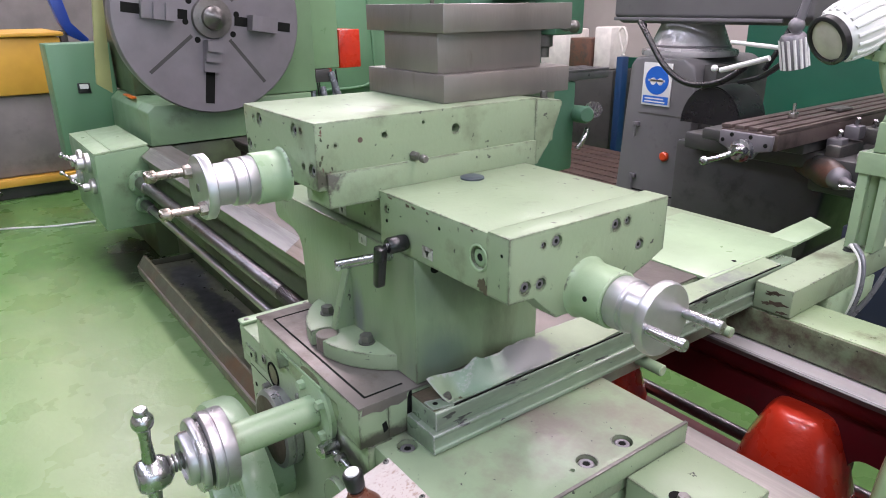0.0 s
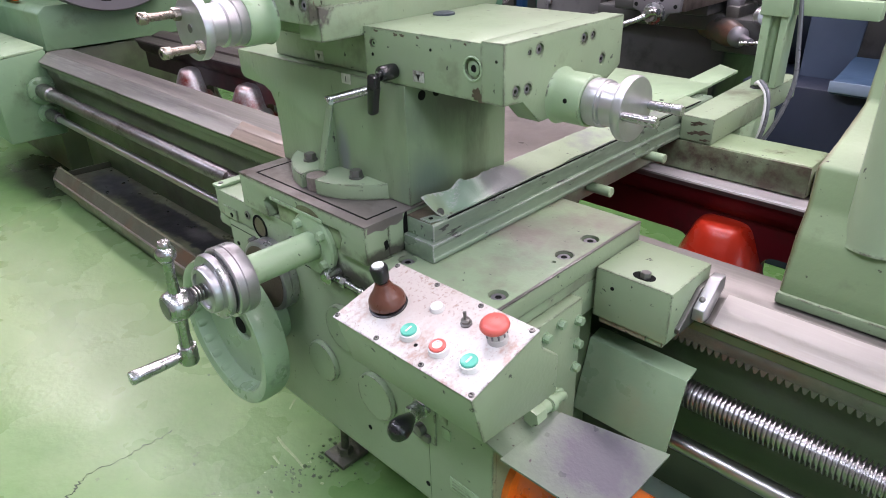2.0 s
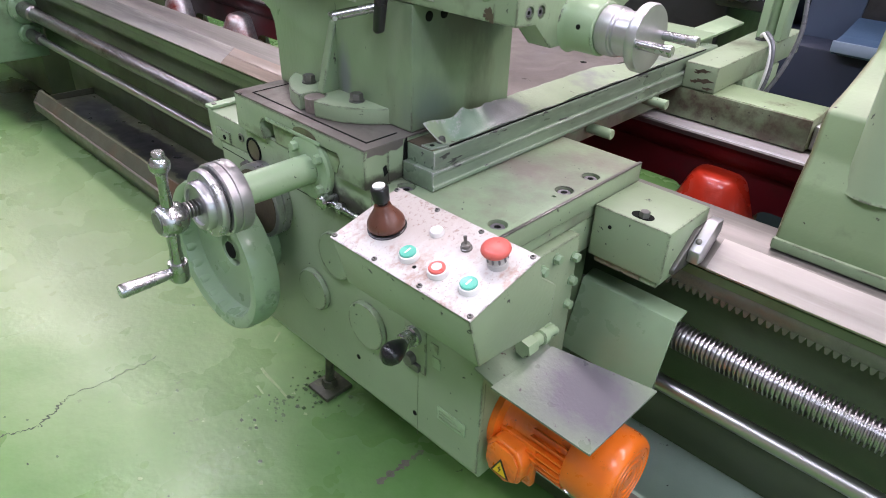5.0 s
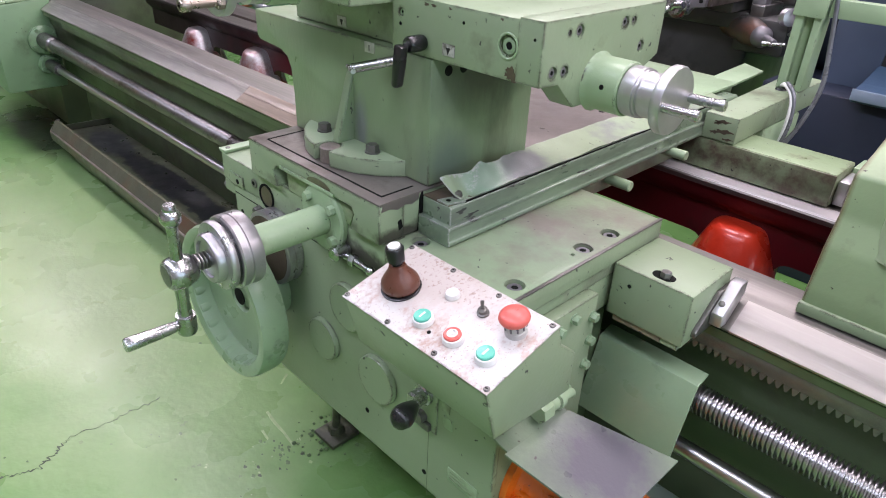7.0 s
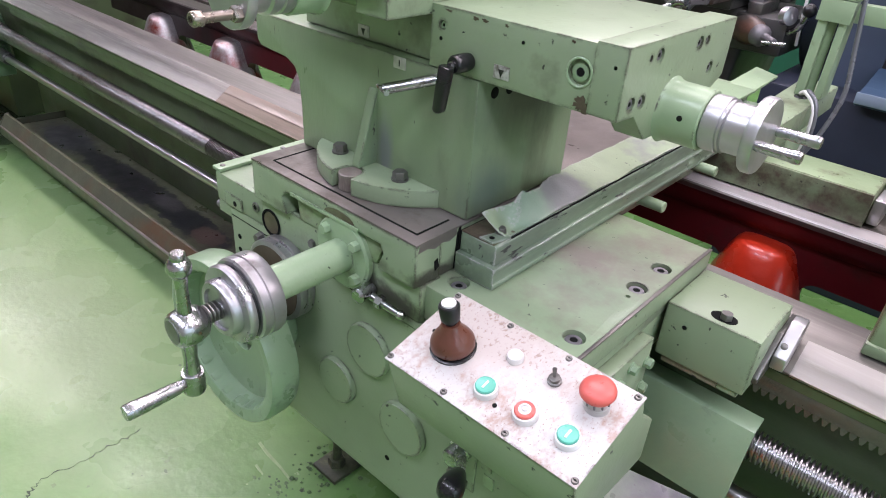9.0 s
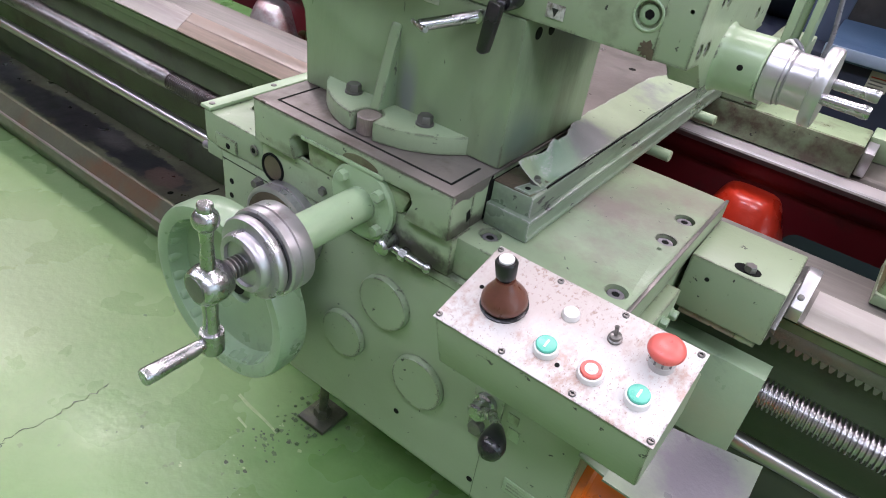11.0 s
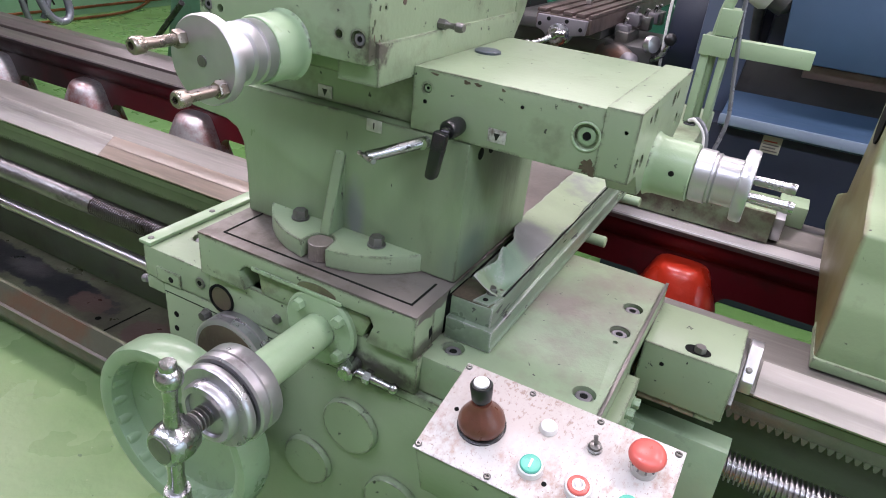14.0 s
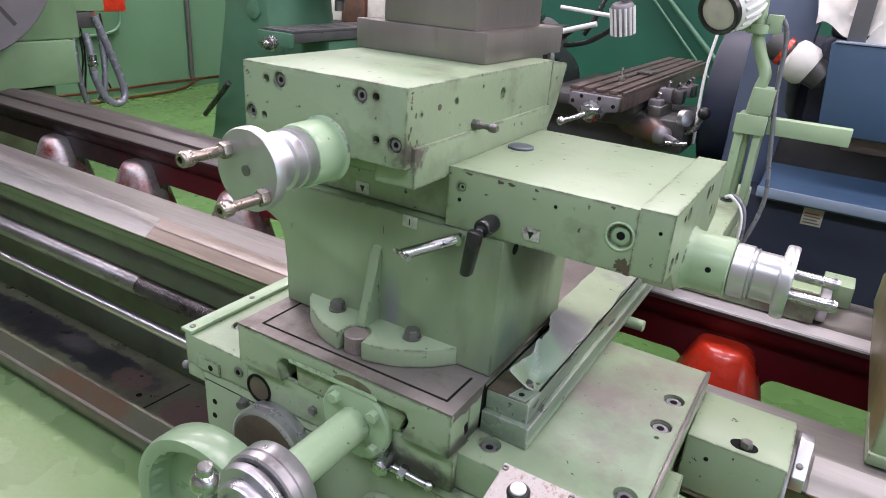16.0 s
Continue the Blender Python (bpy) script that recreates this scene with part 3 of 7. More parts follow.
part("slideway_insert", bm_prism([(0.070, 0.699), (0.070, 0.703), (0.1285, WAY - 0.001), (0.1295, WAY - 0.002), (0.078, 0.697)], "x", 0.235, X1), M_BRIGHT, bed, "bright scraped strip along the slideway")
part("slideway_insert", bm_prism([(0.0705, 0.699), (0.0705, 0.703), (0.100, 0.7243), (0.102, 0.7238), (0.104, 0.7272), (0.1288, WAY - 0.0013), (0.1298, WAY - 0.002), (0.078, 0.697)], "x", -1.5295, -0.70), M_WAYBROWN, bed, "brown oily strip with a groove along it")
part("rear_rod", bm_rod((-0.56, 0.80, 0.388), (0.9, 0.80, 0.394), 0.0185), M_SHANK, bed, "dark oily rod along the back of the bed")
rear = part("rear_wall", bm_prism([(0.66, 0.572), (0.66, 0.66), (0.63, 0.69), (0.622, 0.7255), (0.88, 0.7255), (0.88, 0.655), (0.70, 0.655), (0.70, 0.572)], "x", X0, X1), M_REDSHADE, bed, "inner wall, red paint darkened for shade")
part("rear_foot", bm_box(X0, X1, 0.66, 0.74, FLOOR, 0.40), M_REDSHADE, bed)
for hx in (-0.545, 0.85):
    part("rod_bracket", bm_box(hx - 0.02, hx + 0.02, 0.7402, 0.83, 0.33, 0.385, 0.004), M_BEDGREEN, bed)
part("rear_slideway", bm_prism([(0.615, 0.726), (0.612, WAY - 0.006), (0.616, WAY - 0.002), (0.68, WAY), (0.74, WAY), (0.77, WAY + 0.018), (0.80, WAY + 0.018), (0.83, WAY), (0.89, WAY - 0.002), (0.89, 0.726)],
                                "x", -0.9, X1), M_WAY, bed, "ground rear slideway")
part("rear_slideway", bm_prism([(0.615, 0.726), (0.612, WAY - 0.006), (0.616, WAY - 0.002), (0.70, WAY), (0.704, WAY - 0.012), (0.716, WAY - 0.012), (0.72, WAY + 0.004), (0.77, WAY + 0.018), (0.80, WAY + 0.018), (0.83, WAY), (0.89, WAY - 0.002), (0.89, 0.726)],
                                "x", X0, -0.902), M_WAYDARK, bed, "dark oily rear slideway with a groove")
# The strip's bright reflection is put into its colour.
part("rear_way_strip", bm_prism([(0.614, WAY - 0.005), (0.618, WAY + 0.0015), (0.672, WAY + 0.0025), (0.672, WAY - 0.005)], "x", -1.0, X1), M_WAYGLINT, bed, "slideway strip coloured pale for its reflection")
part("bed_trough", bm_box(X0, X1, 0.216, 0.659, 0.36, 0.40), M_REDSHADE, bed, "trough, red paint darkened for shade")
part("inner_wall", bm_box(X0, X1, 0.216, 0.238, 0.40, 0.618), M_REDSHADE, bed)


RIB_X, RIB_STEP = 0.013, 0.595


def rib(hx, mat):
    """A cross rib: a blunt cone standing against the rear wall."""
    top = 0.650
    e = top - 0.389
    prof = [(0.150, 0.0), (0.128, e - 0.18), (0.109, e - 0.11), (0.079, e - 0.034), (0.070, e - 0.017), (0.060, e - 0.007), (0.046, e - 0.002), (0.02, e)]
    part("cross_rib", bm_lathe(prof, (hx, 0.648, 0.389), (0, 0, 1), 44), mat, bed, "worn bare metal conical rib" if mat is M_SILVER else "glossy red conical rib")
    # solid pier of the rear wall; the openings between piers let the floor behind show
    x0_, x1_ = hx - 0.096, hx + 0.105
    r_ = 0.035
    pts = [(x0_, 0.42), (x1_, 0.42)]
    pts += [(x1_ + r_ - r_ * math.cos(a), 0.5715 - r_ + r_ * math.sin(a)) for a in (i * math.pi / 8 for i in range(5))]
    pts += [(x0_ - r_ + r_ * math.cos(a), 0.5715 - r_ + r_ * math.sin(a)) for a in (i * math.pi / 8 for i in range(4, -1, -1))]
    part("wall_pier", bm_prism(pts, "y", 0.661, 0.70), M_REDSHADE, bed)


for k in range(-5, 6):
    rib(RIB_X + RIB_STEP * k, M_SILVER if k <= -3 else M_RED)

# chip tray along the front
TRAY = [(-0.100, 0.108), (-0.100, 0.150), (-0.066, 0.2035), (-0.056, 0.2035), (-0.052, 0.199), (-0.049, 0.142), (0.198, 0.132), (0.198, 0.108)]
part("chip_tray", bm_prism(TRAY, "x", -3.25, -0.2, 0.002), M_TRAY, bed, "oily metal chip tray with dark stains")
part("chip_tray", bm_prism(TRAY, "x", -0.198, X1, 0.002), M_TRAYGREEN, bed, "cleaner teal green chip tray")
part("tray_edge", bm_prism([(-0.1020, 0.152), (-0.0685, 0.2045), (-0.0665, 0.2040), (-0.1005, 0.1505)], "x", -3.25, -0.2), M_TRAYRIM, bed)
part("tray_edge", bm_prism([(-0.1020, 0.152), (-0.0685, 0.2045), (-0.0665, 0.2040), (-0.1005, 0.1505)], "x", -0.198, X1), M_GREY_IRON, bed, "bare grey tray rim")
part("tray_ridge", bm_prism([(-0.109, 0.1500), (-0.110, 0.1545), (-0.107, 0.1570), (-0.1005, 0.1555), (-0.1005, 0.1495)], "x", -3.25, -0.2), M_GREY_IRON, bed, "thin rubbed ridge along the tray")
part("tray_skirt", bm_box(-3.25, -0.2, -0.1065, -0.1005, 0.106, 0.1495, 0.001), M_TRAYRIM, bed)
part("tray_end", bm_prism([(-0.106, 0.108), (-0.108, 0.152), (-0.066, 0.205), (-0.05, 0.205), (-0.04, 0.170), (0.198, 0.165), (0.198, 0.108)], "x", -3.262, -3.2502, 0.002), M_TRAYRIM, bed)
part("tray_joint", bm_prism([(-0.048, 0.1405), (-0.048, 0.1432), (0.17, 0.1342), (0.17, 0.1315)], "x", -1.53, -1.524), M_HOLE, bed)
part("drain_hole", bm_lathe([(0.010, 0), (0.010, 0.002), (0.007, 0.0025)], (-1.60, 0.03, 0.1372), (0, 0, 1), 16), M_HOLE, bed)
part("bed_plinth", bm_box(-3.2, X1, -0.04, 0.86, FLOOR, 0.104, 0.01), M_BEDGREEN, bed)


def screw_thread(x0, x1, y, z, r, pitch, depth, seg=18):
    """A turned screw: a trapezoid helix wound along x."""
    bm = bmesh.new()
    prof = ((0.0, 0), (0.30, 0), (0.46, 1), (0.84, 1))
    turns = int((x1 - x0) / pitch)
    rows = []
    for i in range(turns * seg + 1):
        a = 2 * math.pi * i / seg
        row = []
        for f, low in prof:
            rr = r - depth * low
            row.append(bm.verts.new((x0 + pitch * (i / seg + f), y + rr * math.cos(a), z + rr * math.sin(a))))
        rows.append(row)
    for i in range(len(rows) - 1):
        a, b = rows[i], rows[i + 1]
        for k in range(3):
            bm.faces.new((a[k], b[k], b[k + 1], a[k + 1]))
        if i + seg + 1 < len(rows):
            c, d = rows[i + seg], rows[i + seg + 1]
            bm.faces.new((a[3], b[3], d[0], c[0]))
    bmesh.ops.recalc_face_normals(bm, faces=bm.faces[:])
    return bm


part("leadscrew", screw_thread(-0.40, X1 - 0.05, LSY, LSZ, 0.0295, 0.0090, 0.0080), M_SCREW, bed, "long bright steel leadscrew thread")
part("leadscrew", screw_thread(-1.55, -0.40, LSY, LSZ, 0.0290, 0.0085, 0.0045), M_SCREWDARK, bed, "dark oily stretch of leadscrew thread")
part("leadscrew_shank", bm_lathe([(0.042, 0), (0.042, 0.16), (0.033, 0.17), (0.032, 1.2), (0.0300, 2.0), (0.020, 2.02), (0.020, 6.5)], (X0, LSY, LSZ), (1, 0, 0), 28), M_SHANK, bed, "smooth brownish steel shank")
part("feed_rod", bm_rod((X0, LSY, FRZ), (X1, LSY, FRZ), 0.0185, seg=28), M_ROD, bed, "polished steel feed rod")
part("rod_collar", bm_rod((-3.56, LSY, FRZ), (-3.40, LSY, FRZ), 0.03), M_SHANK, bed)


def rack(x0, x1, pitch=0.0145, deep=0.010):
    bm = bmesh.new()
    n = int((x1 - x0) / pitch)
    for i in range(n):
        x = x0 + i * pitch
        v = [bm.verts.new((x + dx, y, z)) for y in (0.078, 0.112) for dx, z in ((0, 0.642), (0.24 * pitch, 0.642 - deep), (0.52 * pitch, 0.642 - deep), (0.76 * pitch, 0.642), (0.76 * pitch, 0.66), (0, 0.66))]
        bm.faces.new(v[:6]); bm.faces.new(v[6:])
        for k in range(6):
            bm.faces.new((v[k], v[(k + 1) % 6], v[6 + (k + 1) % 6], v[6 + k]))
    bmesh.ops.recalc_face_normals(bm, faces=bm.faces[:])
    return bm


tagged(part("rack_teeth", rack(0.0, 2.4), M_DULL, bed, "small steel teeth of the gear rack"), kind="stuff")
tagged(part("rack_teeth", rack(-2.6, -0.86, 0.0105, 0.005), M_BEDGREEN, bed, "grimy dark teeth of the gear rack"), kind="stuff")
part("rack_bar", bm_box(-3.3, -0.6, 0.0775, 0.112, 0.645, 0.674, 0.002), M_BEDGREEN, bed)
part("rack_bar", bm_box(-0.598, 2.6, 0.0775, 0.112, 0.645, 0.674, 0.002), M_DULL, bed, "steel rack bar under the slideway")
blot_rng = random.Random(11)


def blot(cx, cy, rx, ry, rough, n=60):
    """An uneven blot outline round a centre."""
    ph = [blot_rng.random() * 6.283 for _ in range(5)]
    out = []
    for i in range(n):
        a = 2 * math.pi * i / n
        k = 1 + rough * (0.5 * math.sin(2 * a + ph[0]) + 0.4 * math.sin(3 * a + ph[1]) + 0.3 * math.sin(7 * a + ph[2]) + 0.22 * math.sin(13 * a + ph[3]) + 0.2 * math.sin(22 * a + ph[4]))
        out.append((cx + rx * k * math.cos(a), cy + ry * k * math.sin(a)))
    return out


# ---- carriage: saddle, apron and what is fixed on them ----
car = thing("carriage", (-0.4, 0.2, 0.3), "green lathe carriage with saddle and apron on the bed", "lathe carriage")
LEFT_BOLTS = [((-0.765, y_, 0.8275), (0, 0, 1), 0.017, 0.012) for y_ in (-0.262, -0.05)]
lw = part("left_wing", bored(bm_box(-0.828, -0.662, -0.345, 0.40, 0.764, 0.8275, 0.003), LEFT_BOLTS), M_GREEN, car)
part("way_cover", bm_box(-0.838, -0.808, -0.345, 0.40, 0.828, 0.836, 0.002), M_PALEGREEN, lw)
for sy in (-0.33, -0.18, -0.02):
    pan_screw(lw, (-0.822, sy, 0.836), (0, 0, 1), 0.006, M_DULL)
for h_ in LEFT_BOLTS:
    sunk_bolt(lw, *h_)
RIGHT_BOLTS = [((0.001, y_, 0.832), (0, 0, 1), 0.0175, 0.012) for y_ in (0.003, -0.084, -0.273)]
rw = part("right_wing", bored(bm_box(-0.30, 0.031, -0.335, 0.135, 0.765, 0.832, 0.004), RIGHT_BOLTS + [((-0.205, -0.290, 0.832), (0, 0, 1), 0.0175, 0.014), ((0.003, -0.118, 0.832), (0, 0, 1), 0.004, 0.02)]), M_GREEN_WORN, car, "green saddle wing rubbed bare and grey in patches")
for h_ in RIGHT_BOLTS:
    sunk_bolt(rw, *h_)
sunk_bolt(rw, (-0.205, -0.290, 0.832), (0, 0, 1), 0.0175, 0.014)
part("wing_edge", bm_box(0.0315, 0.036, -0.335, 0.135, 0.792, 0.8335, 0.0015), M_GREEN, rw)
part("rim_strip", bm_box(0.0305, 0.0365, -0.334, 0.134, 0.8315, 0.8345, 0.0005), M_WAY, rw, "bare metal rim")
part("lower_wing", bm_box(-0.28, 0.028, -0.30, 0.10, 0.69, 0.764, 0.003), M_GREEN, car)
part("saddle_bridge", bm_box(-0.661, -0.301, -0.342, 0.645, 0.764, 0.8335, 0.002), M_GREEN, car)
part("bridge_web", bm_box(-0.30, -0.20, 0.136, 0.645, 0.766, 0.829, 0.004), M_GREEN_WORN, car)
part("rear_wing", bm_box(-0.82, 0.186, 0.668, 0.80, 0.749, 0.832, 0.004), M_GREEN_OILY, car, "green rear saddle wing with brown oily stains")
part("rear_wing_face", bm_box(-0.30, 0.187, 0.662, 0.6675, 0.752, 0.83, 0.001), M_GREEN_GRIMY, car, "oily brown worn face")
part("rear_block", bm_prism([(-0.155, 0.664), (-0.064, 0.664), (-0.072, 1.27), (-0.178, 1.285)], "z", 0.833, 0.901, 0.004), M_GREEN, car, "green box section with scraped paint")
part("rear_wiper", bm_box(0.188, 0.212, 0.69, 0.78, 0.752, 0.812, 0.003), M_BRUSHED, car, "bright rear wiper plate")
part("rear_wiper_block", bm_box(0.187, 0.258, 0.785, 0.87, 0.764, 0.822, 0.003), M_PALEGREEN, car)
part("rear_bracket", bm_prism([(0.86, 0.70), (0.86, 0.83), (1.12, 0.83), (1.12, 0.78)], "x", -0.154, -0.068, 0.003), M_PALEGREEN, car)
for cx_, cz_, w_, h_, ph_ in ((-0.105, 0.884, 0.020, 0.0045, 0.3), (-0.118, 0.878, 0.010, 0.003, 1.2), (-0.098, 0.860, 0.024, 0.0055, 2.2), (-0.122, 0.854, 0.012, 0.004, 0.9), (-0.085, 0.842, 0.014, 0.003, 1.7)):
    part("paint_chip", bm_prism([(cx_ + w_ * math.cos(a) * (1 + 0.25 * math.sin(3 * a + ph_)), cz_ + h_ * math.sin(a) * (1 + 0.45 * math.sin(5 * a + ph_)) + 0.1 * w_ * math.cos(a)) for a in (i * math.pi / 9 for i in range(18))], "y", 0.6632, 0.6642), M_BROWNOIL, car)
ap = part("apron", bm_prism([(-0.345, 0.32), (-0.345, 0.762), (-0.094, 0.762), (-0.094, 0.32), (-0.104, 0.30), (-0.335, 0.30)], "x", -0.783, 0.053, 0.003), M_GREEN, car, "green apron casting")
# front edge strip of the saddle above the apron
part("front_strip", bm_box(-0.66, -0.235, -0.3475, -0.30, 0.764, 0.8335, 0.002), M_GREEN, car)
part("dovetail_face", bm_prism([(-0.536, 0.8337), (-0.334, 0.8337), (-0.320, 0.866), (-0.326, 0.874), (-0.542, 0.874)], "y", -0.3505, -0.31, 0.001), M_GREEN_OILY, car)
part("end_plate", bm_box(0.030, 0.0535, -0.338, -0.092, 0.44, 0.7645, 0.002), M_GREEN, car)
# Dark paint colour gives the apron's recess its shade.
part("apron_back", bm_box(-0.80, 0.010, -0.0935, 0.02, 0.33, 0.689, 0.003), M_BEDGREEN, car, "recessed back of the apron, darkened as shade")
part("corner_block", bm_box(-0.794, -0.734, -0.349, -0.3445, 0.7665, 0.794, 0.001), M_GREEN, ap)
drill_hole(ap, (-0.757, -0.349, 0.778), (0, -1, 0), 0.006)
hex_bolt(ap, (-0.673, -0.3455, 0.737), (0, -1, 0), 0.017, 0.012)
socket_bolt(ap, (-0.683, -0.3475, 0.799), (0, -1, 0), 0.012)
plug = part("plug", bm_lathe([(0.0285, -0.002), (0.0285, 0.0015), (0.0245, 0.0022), (0.0225, -0.001)], (-0.633, -0.348, 0.785), (0, -1, 0), 28), M_HOLE, ap, "dark oily round plug")
part("plug_face", bm_lathe([(0.0225, -0.002), (0.0225, 0.0004), (0.012, 0.0010)], (-0.633, -0.348, 0.785), (0, -1, 0), 28), M_BROWNOIL, plug)
part("nipple", bm_lathe([(0.010, 0), (0.010, 0.010), (0.0065, 0.011), (0.0065, 0.028), (0.0085, 0.029), (0.0085, 0.042), (0.005, 0.045)], (-0.828, -0.318, 0.740), (-1, -0.05, -0.3), 14), M_FACEPLATE, ap)
part("saddle_lip", bm_box(-0.828, -0.7835, -0.344, -0.06, 0.735, 0.7635, 0.002), M_GREEN, car)
for px, pz in ((-0.757, 0.701), (-0.760, 0.668), (-0.58, 0.79), (-0.18, 0.735), (-0.54, 0.74), (-0.30, 0.40), (-0.02, 0.42), (-0.12, 0.36)):
    drill_hole(ap, (px, -0.3451, pz), (0, -1, 0), 0.006)
hex_bolt(ap, (-0.506, -0.3455, 0.795), (0, -1, 0), 0.016, 0.008, washer=False)
for dx, dz, r in ((-0.350, 0.643, 0.053), (-0.440, 0.514, 0.050), (-0.258, 0.514, 0.055)):
    part("cover_disc", bm_lathe([(r, 0), (r, 0.009), (r * 0.96, 0.012), (r * 0.93, 0.012)], (dx, -0.346, dz), (0, -1, 0), 40), M_GREEN, ap)
part("seam", bm_box(-0.780, -0.40, -0.3456, -0.345, 0.7445, 0.7462), M_HOLE, ap)
part("seam", bm_box(-0.40, 0.05, -0.3456, -0.345, 0.745, 0.746), M_BEDGREEN, ap)
part("seam", bm_box(-0.112, -0.1112, -0.3456, -0.345, 0.305, 0.68), M_BEDGREEN, ap)
pl = part("type_plate", bm_box(-0.055, 0.02, -0.3475, -0.345, 0.395, 0.428, 0.0008), M_PALEGREEN, ap, "painted-over maker plate")
for r_ in range(3):
    part("text_bar", bm_box(-0.048, 0.01 - 0.01 * r_, -0.348, -0.3474, 0.402 + r_ * 0.008, 0.405 + r_ * 0.008), M_GREEN, pl)
# end face hardware
for by, bz in ((-0.205, 0.734), (-0.163, 0.742), (-0.104, 0.721), (-0.103, 0.668), (-0.106, 0.614), (-0.203, 0.666)):
    hex_bolt(ap, (0.053, by, bz), (1, 0, 0), 0.016, 0.010, M_TEALGREEN)

# control box with its panel, the panel sloping down to the operator
PANEL = Matrix.Translation((0, -0.5005, 0.8395)) @ Matrix.Rotation(math.atan(0.2604), 4, "X")


def on_panel(bm):
    bmesh.ops.transform(bm, matrix=PANEL, verts=bm.verts[:])
    return bm


box = part("control_box", bm_prism([(-0.5055, 0.8345), (-0.479, 0.739), (-0.347, 0.728), (-0.305, 0.728), (-0.305, 0.80), (-0.345, 0.832), (-0.358, 0.8725)], "x", -0.146, 0.150, 0.003), M_GREEN, car, "green control box on the apron")
pan = part("control_panel", on_panel(bm_box(-0.1485, 0.1525, -0.0072, 0.1445, -0.003, 0.0, 0.001)), M_PANEL, box, "scuffed white metal control panel")
for row, xs in ((0.0, (-0.1435, -0.048, 0.0495, 0.1465)), (0.137, (-0.1435, -0.048, 0.046, 0.1445))):
    for sx in xs:
        sc_ = part("screw", on_panel(bm_lathe([(0.0046, 0), (0.0046, 0.0012), (0.0034, 0.0024), (0.0016, 0.0024), (0.0014, 0.0012)], (sx, row, 0.0), (0, 0, 1), 14)), M_DULL, pan)
        part("screw_slot", on_panel(bm_box(sx - 0.0028, sx + 0.0028, row - 0.0005, row + 0.0005, 0.0022, 0.0026)), M_HOLE, sc_)
for sx, sy in ((0.0155, 0.023), (-0.088, 0.034), (-0.060, 0.067), (-0.126, 0.068)):
    part("drilled_hole", on_panel(bm_lathe([(0.0032, -0.001), (0.0032, 0.0006), (0.0026, 0.0008)], (sx, sy, 0.0), (0, 0, 1), 12)), M_HOLE, pan)


def button(x, y, mat, label, symbol):
    b = part("push_button", on_panel(bm_lathe([(0.0160, 0), (0.0160, 0.004), (0.0150, 0.0085), (0.0132, 0.0095)], (x, y, 0.0), (0, 0, 1), 28)), M_WHITE, box, label)
    part("button_cap", on_panel(bm_lathe([(0.0130, 0), (0.0130, 0.003), (0.0118, 0.0042), (0.0095, 0.0038)], (x, y, 0.0088), (0, 0, 1), 26)), mat, b)
    if symbol == "O":
        part("symbol", on_panel(bm_lathe([(0.0078, 0), (0.0078, 0.0005), (0.0056, 0.0005), (0.0056, 0.0)], (x, y, 0.0128), (0, 0, 1), 24)), M_WHITE, b)
        part("symbol", on_panel(bm_lathe([(0.0028, 0), (0.0028, 0.0005), (0.001, 0.0006)], (x, y, 0.0128), (0, 0, 1), 16)), M_WHITE, b)
    else:
        part("symbol", on_panel(bm_box(x - 0.0014, x + 0.0014, y - 0.0060, y + 0.0060, 0.0127, 0.0134)), M_WHITE, b)


button(-0.007, 0.034, M_BTNGREEN, "green start push button in a white ring", "I")
button(0.053, 0.0345, M_BTNRED, "red stop push button with a white circle", "O")
button(0.1115, 0.038, M_BTNGREEN, "green start push button in a white ring", "I")
part("indicator_lamp", on_panel(bm_lathe([(0.0118, 0), (0.0118, 0.003), (0.0098, 0.0075), (0.005, 0.0092)], (-0.009, 0.0965, 0.0), (0, 0, 1), 22)), M_WHITE, box, "small round white indicator lamp")
tg = part("toggle_switch", on_panel(bm_lathe([(0.0092, 0), (0.0092, 0.003), (0.0072, 0.004), (0.0072, 0.009), (0.0045, 0.010)], (0.052, 0.0965, 0.0), (0, 0, 1), 16)), M_DULL, box, "small dark toggle switch")
part("toggle_lever", on_panel(bm_rod((0.052, 0.0965, 0.010), (0.050, 0.1000, 0.021), 0.0022, 0.003, 10)), M_DULL, tg)
es = part("emergency_stop", on_panel(bm_lathe([(0.0160, 0), (0.0160, 0.009), (0.0150, 0.010), (0.0150, 0.024)], (0.1125, 0.0975, 0.0), (0, 0, 1), 28)), M_COLLAR, box, "red mushroom emergency stop button")
part("mushroom_head", on_panel(bm_lathe([(0.0150, 0), (0.0205, 0.002), (0.0222, 0.0055), (0.0212, 0.0095), (0.0165, 0.0135), (0.009, 0.0155), (0.003, 0.0160)], (0.1125, 0.0975, 0.024), (0, 0, 1), 32)), M_BTNRED, es, "faded red mushroom head")
for a in range(10):
    w = a * math.pi / 5
    part("collar_mark", on_panel(bm_box(0.1125 + 0.0152 * math.cos(w) - 0.0012, 0.1125 + 0.0152 * math.cos(w) + 0.0012, 0.0975 + 0.0152 * math.sin(w) - 0.0012, 0.0975 + 0.0152 * math.sin(w) + 0.0012, 0.013, 0.020)), M_FACEPLATE, es)
LEAN = (-0.06, 0.10, 1)
jy = part("joystick", on_panel(bm_lathe([(0.0275, 0), (0.0300, 0.003), (0.0305, 0.009), (0.0290, 0.015), (0.0245, 0.022), (0.0190, 0.029), (0.0150, 0.035), (0.0125, 0.042)], (-0.0865, 0.062, 0.0015), LEAN, 32)), M_BROWN, box, "brown rubber bellows joystick")
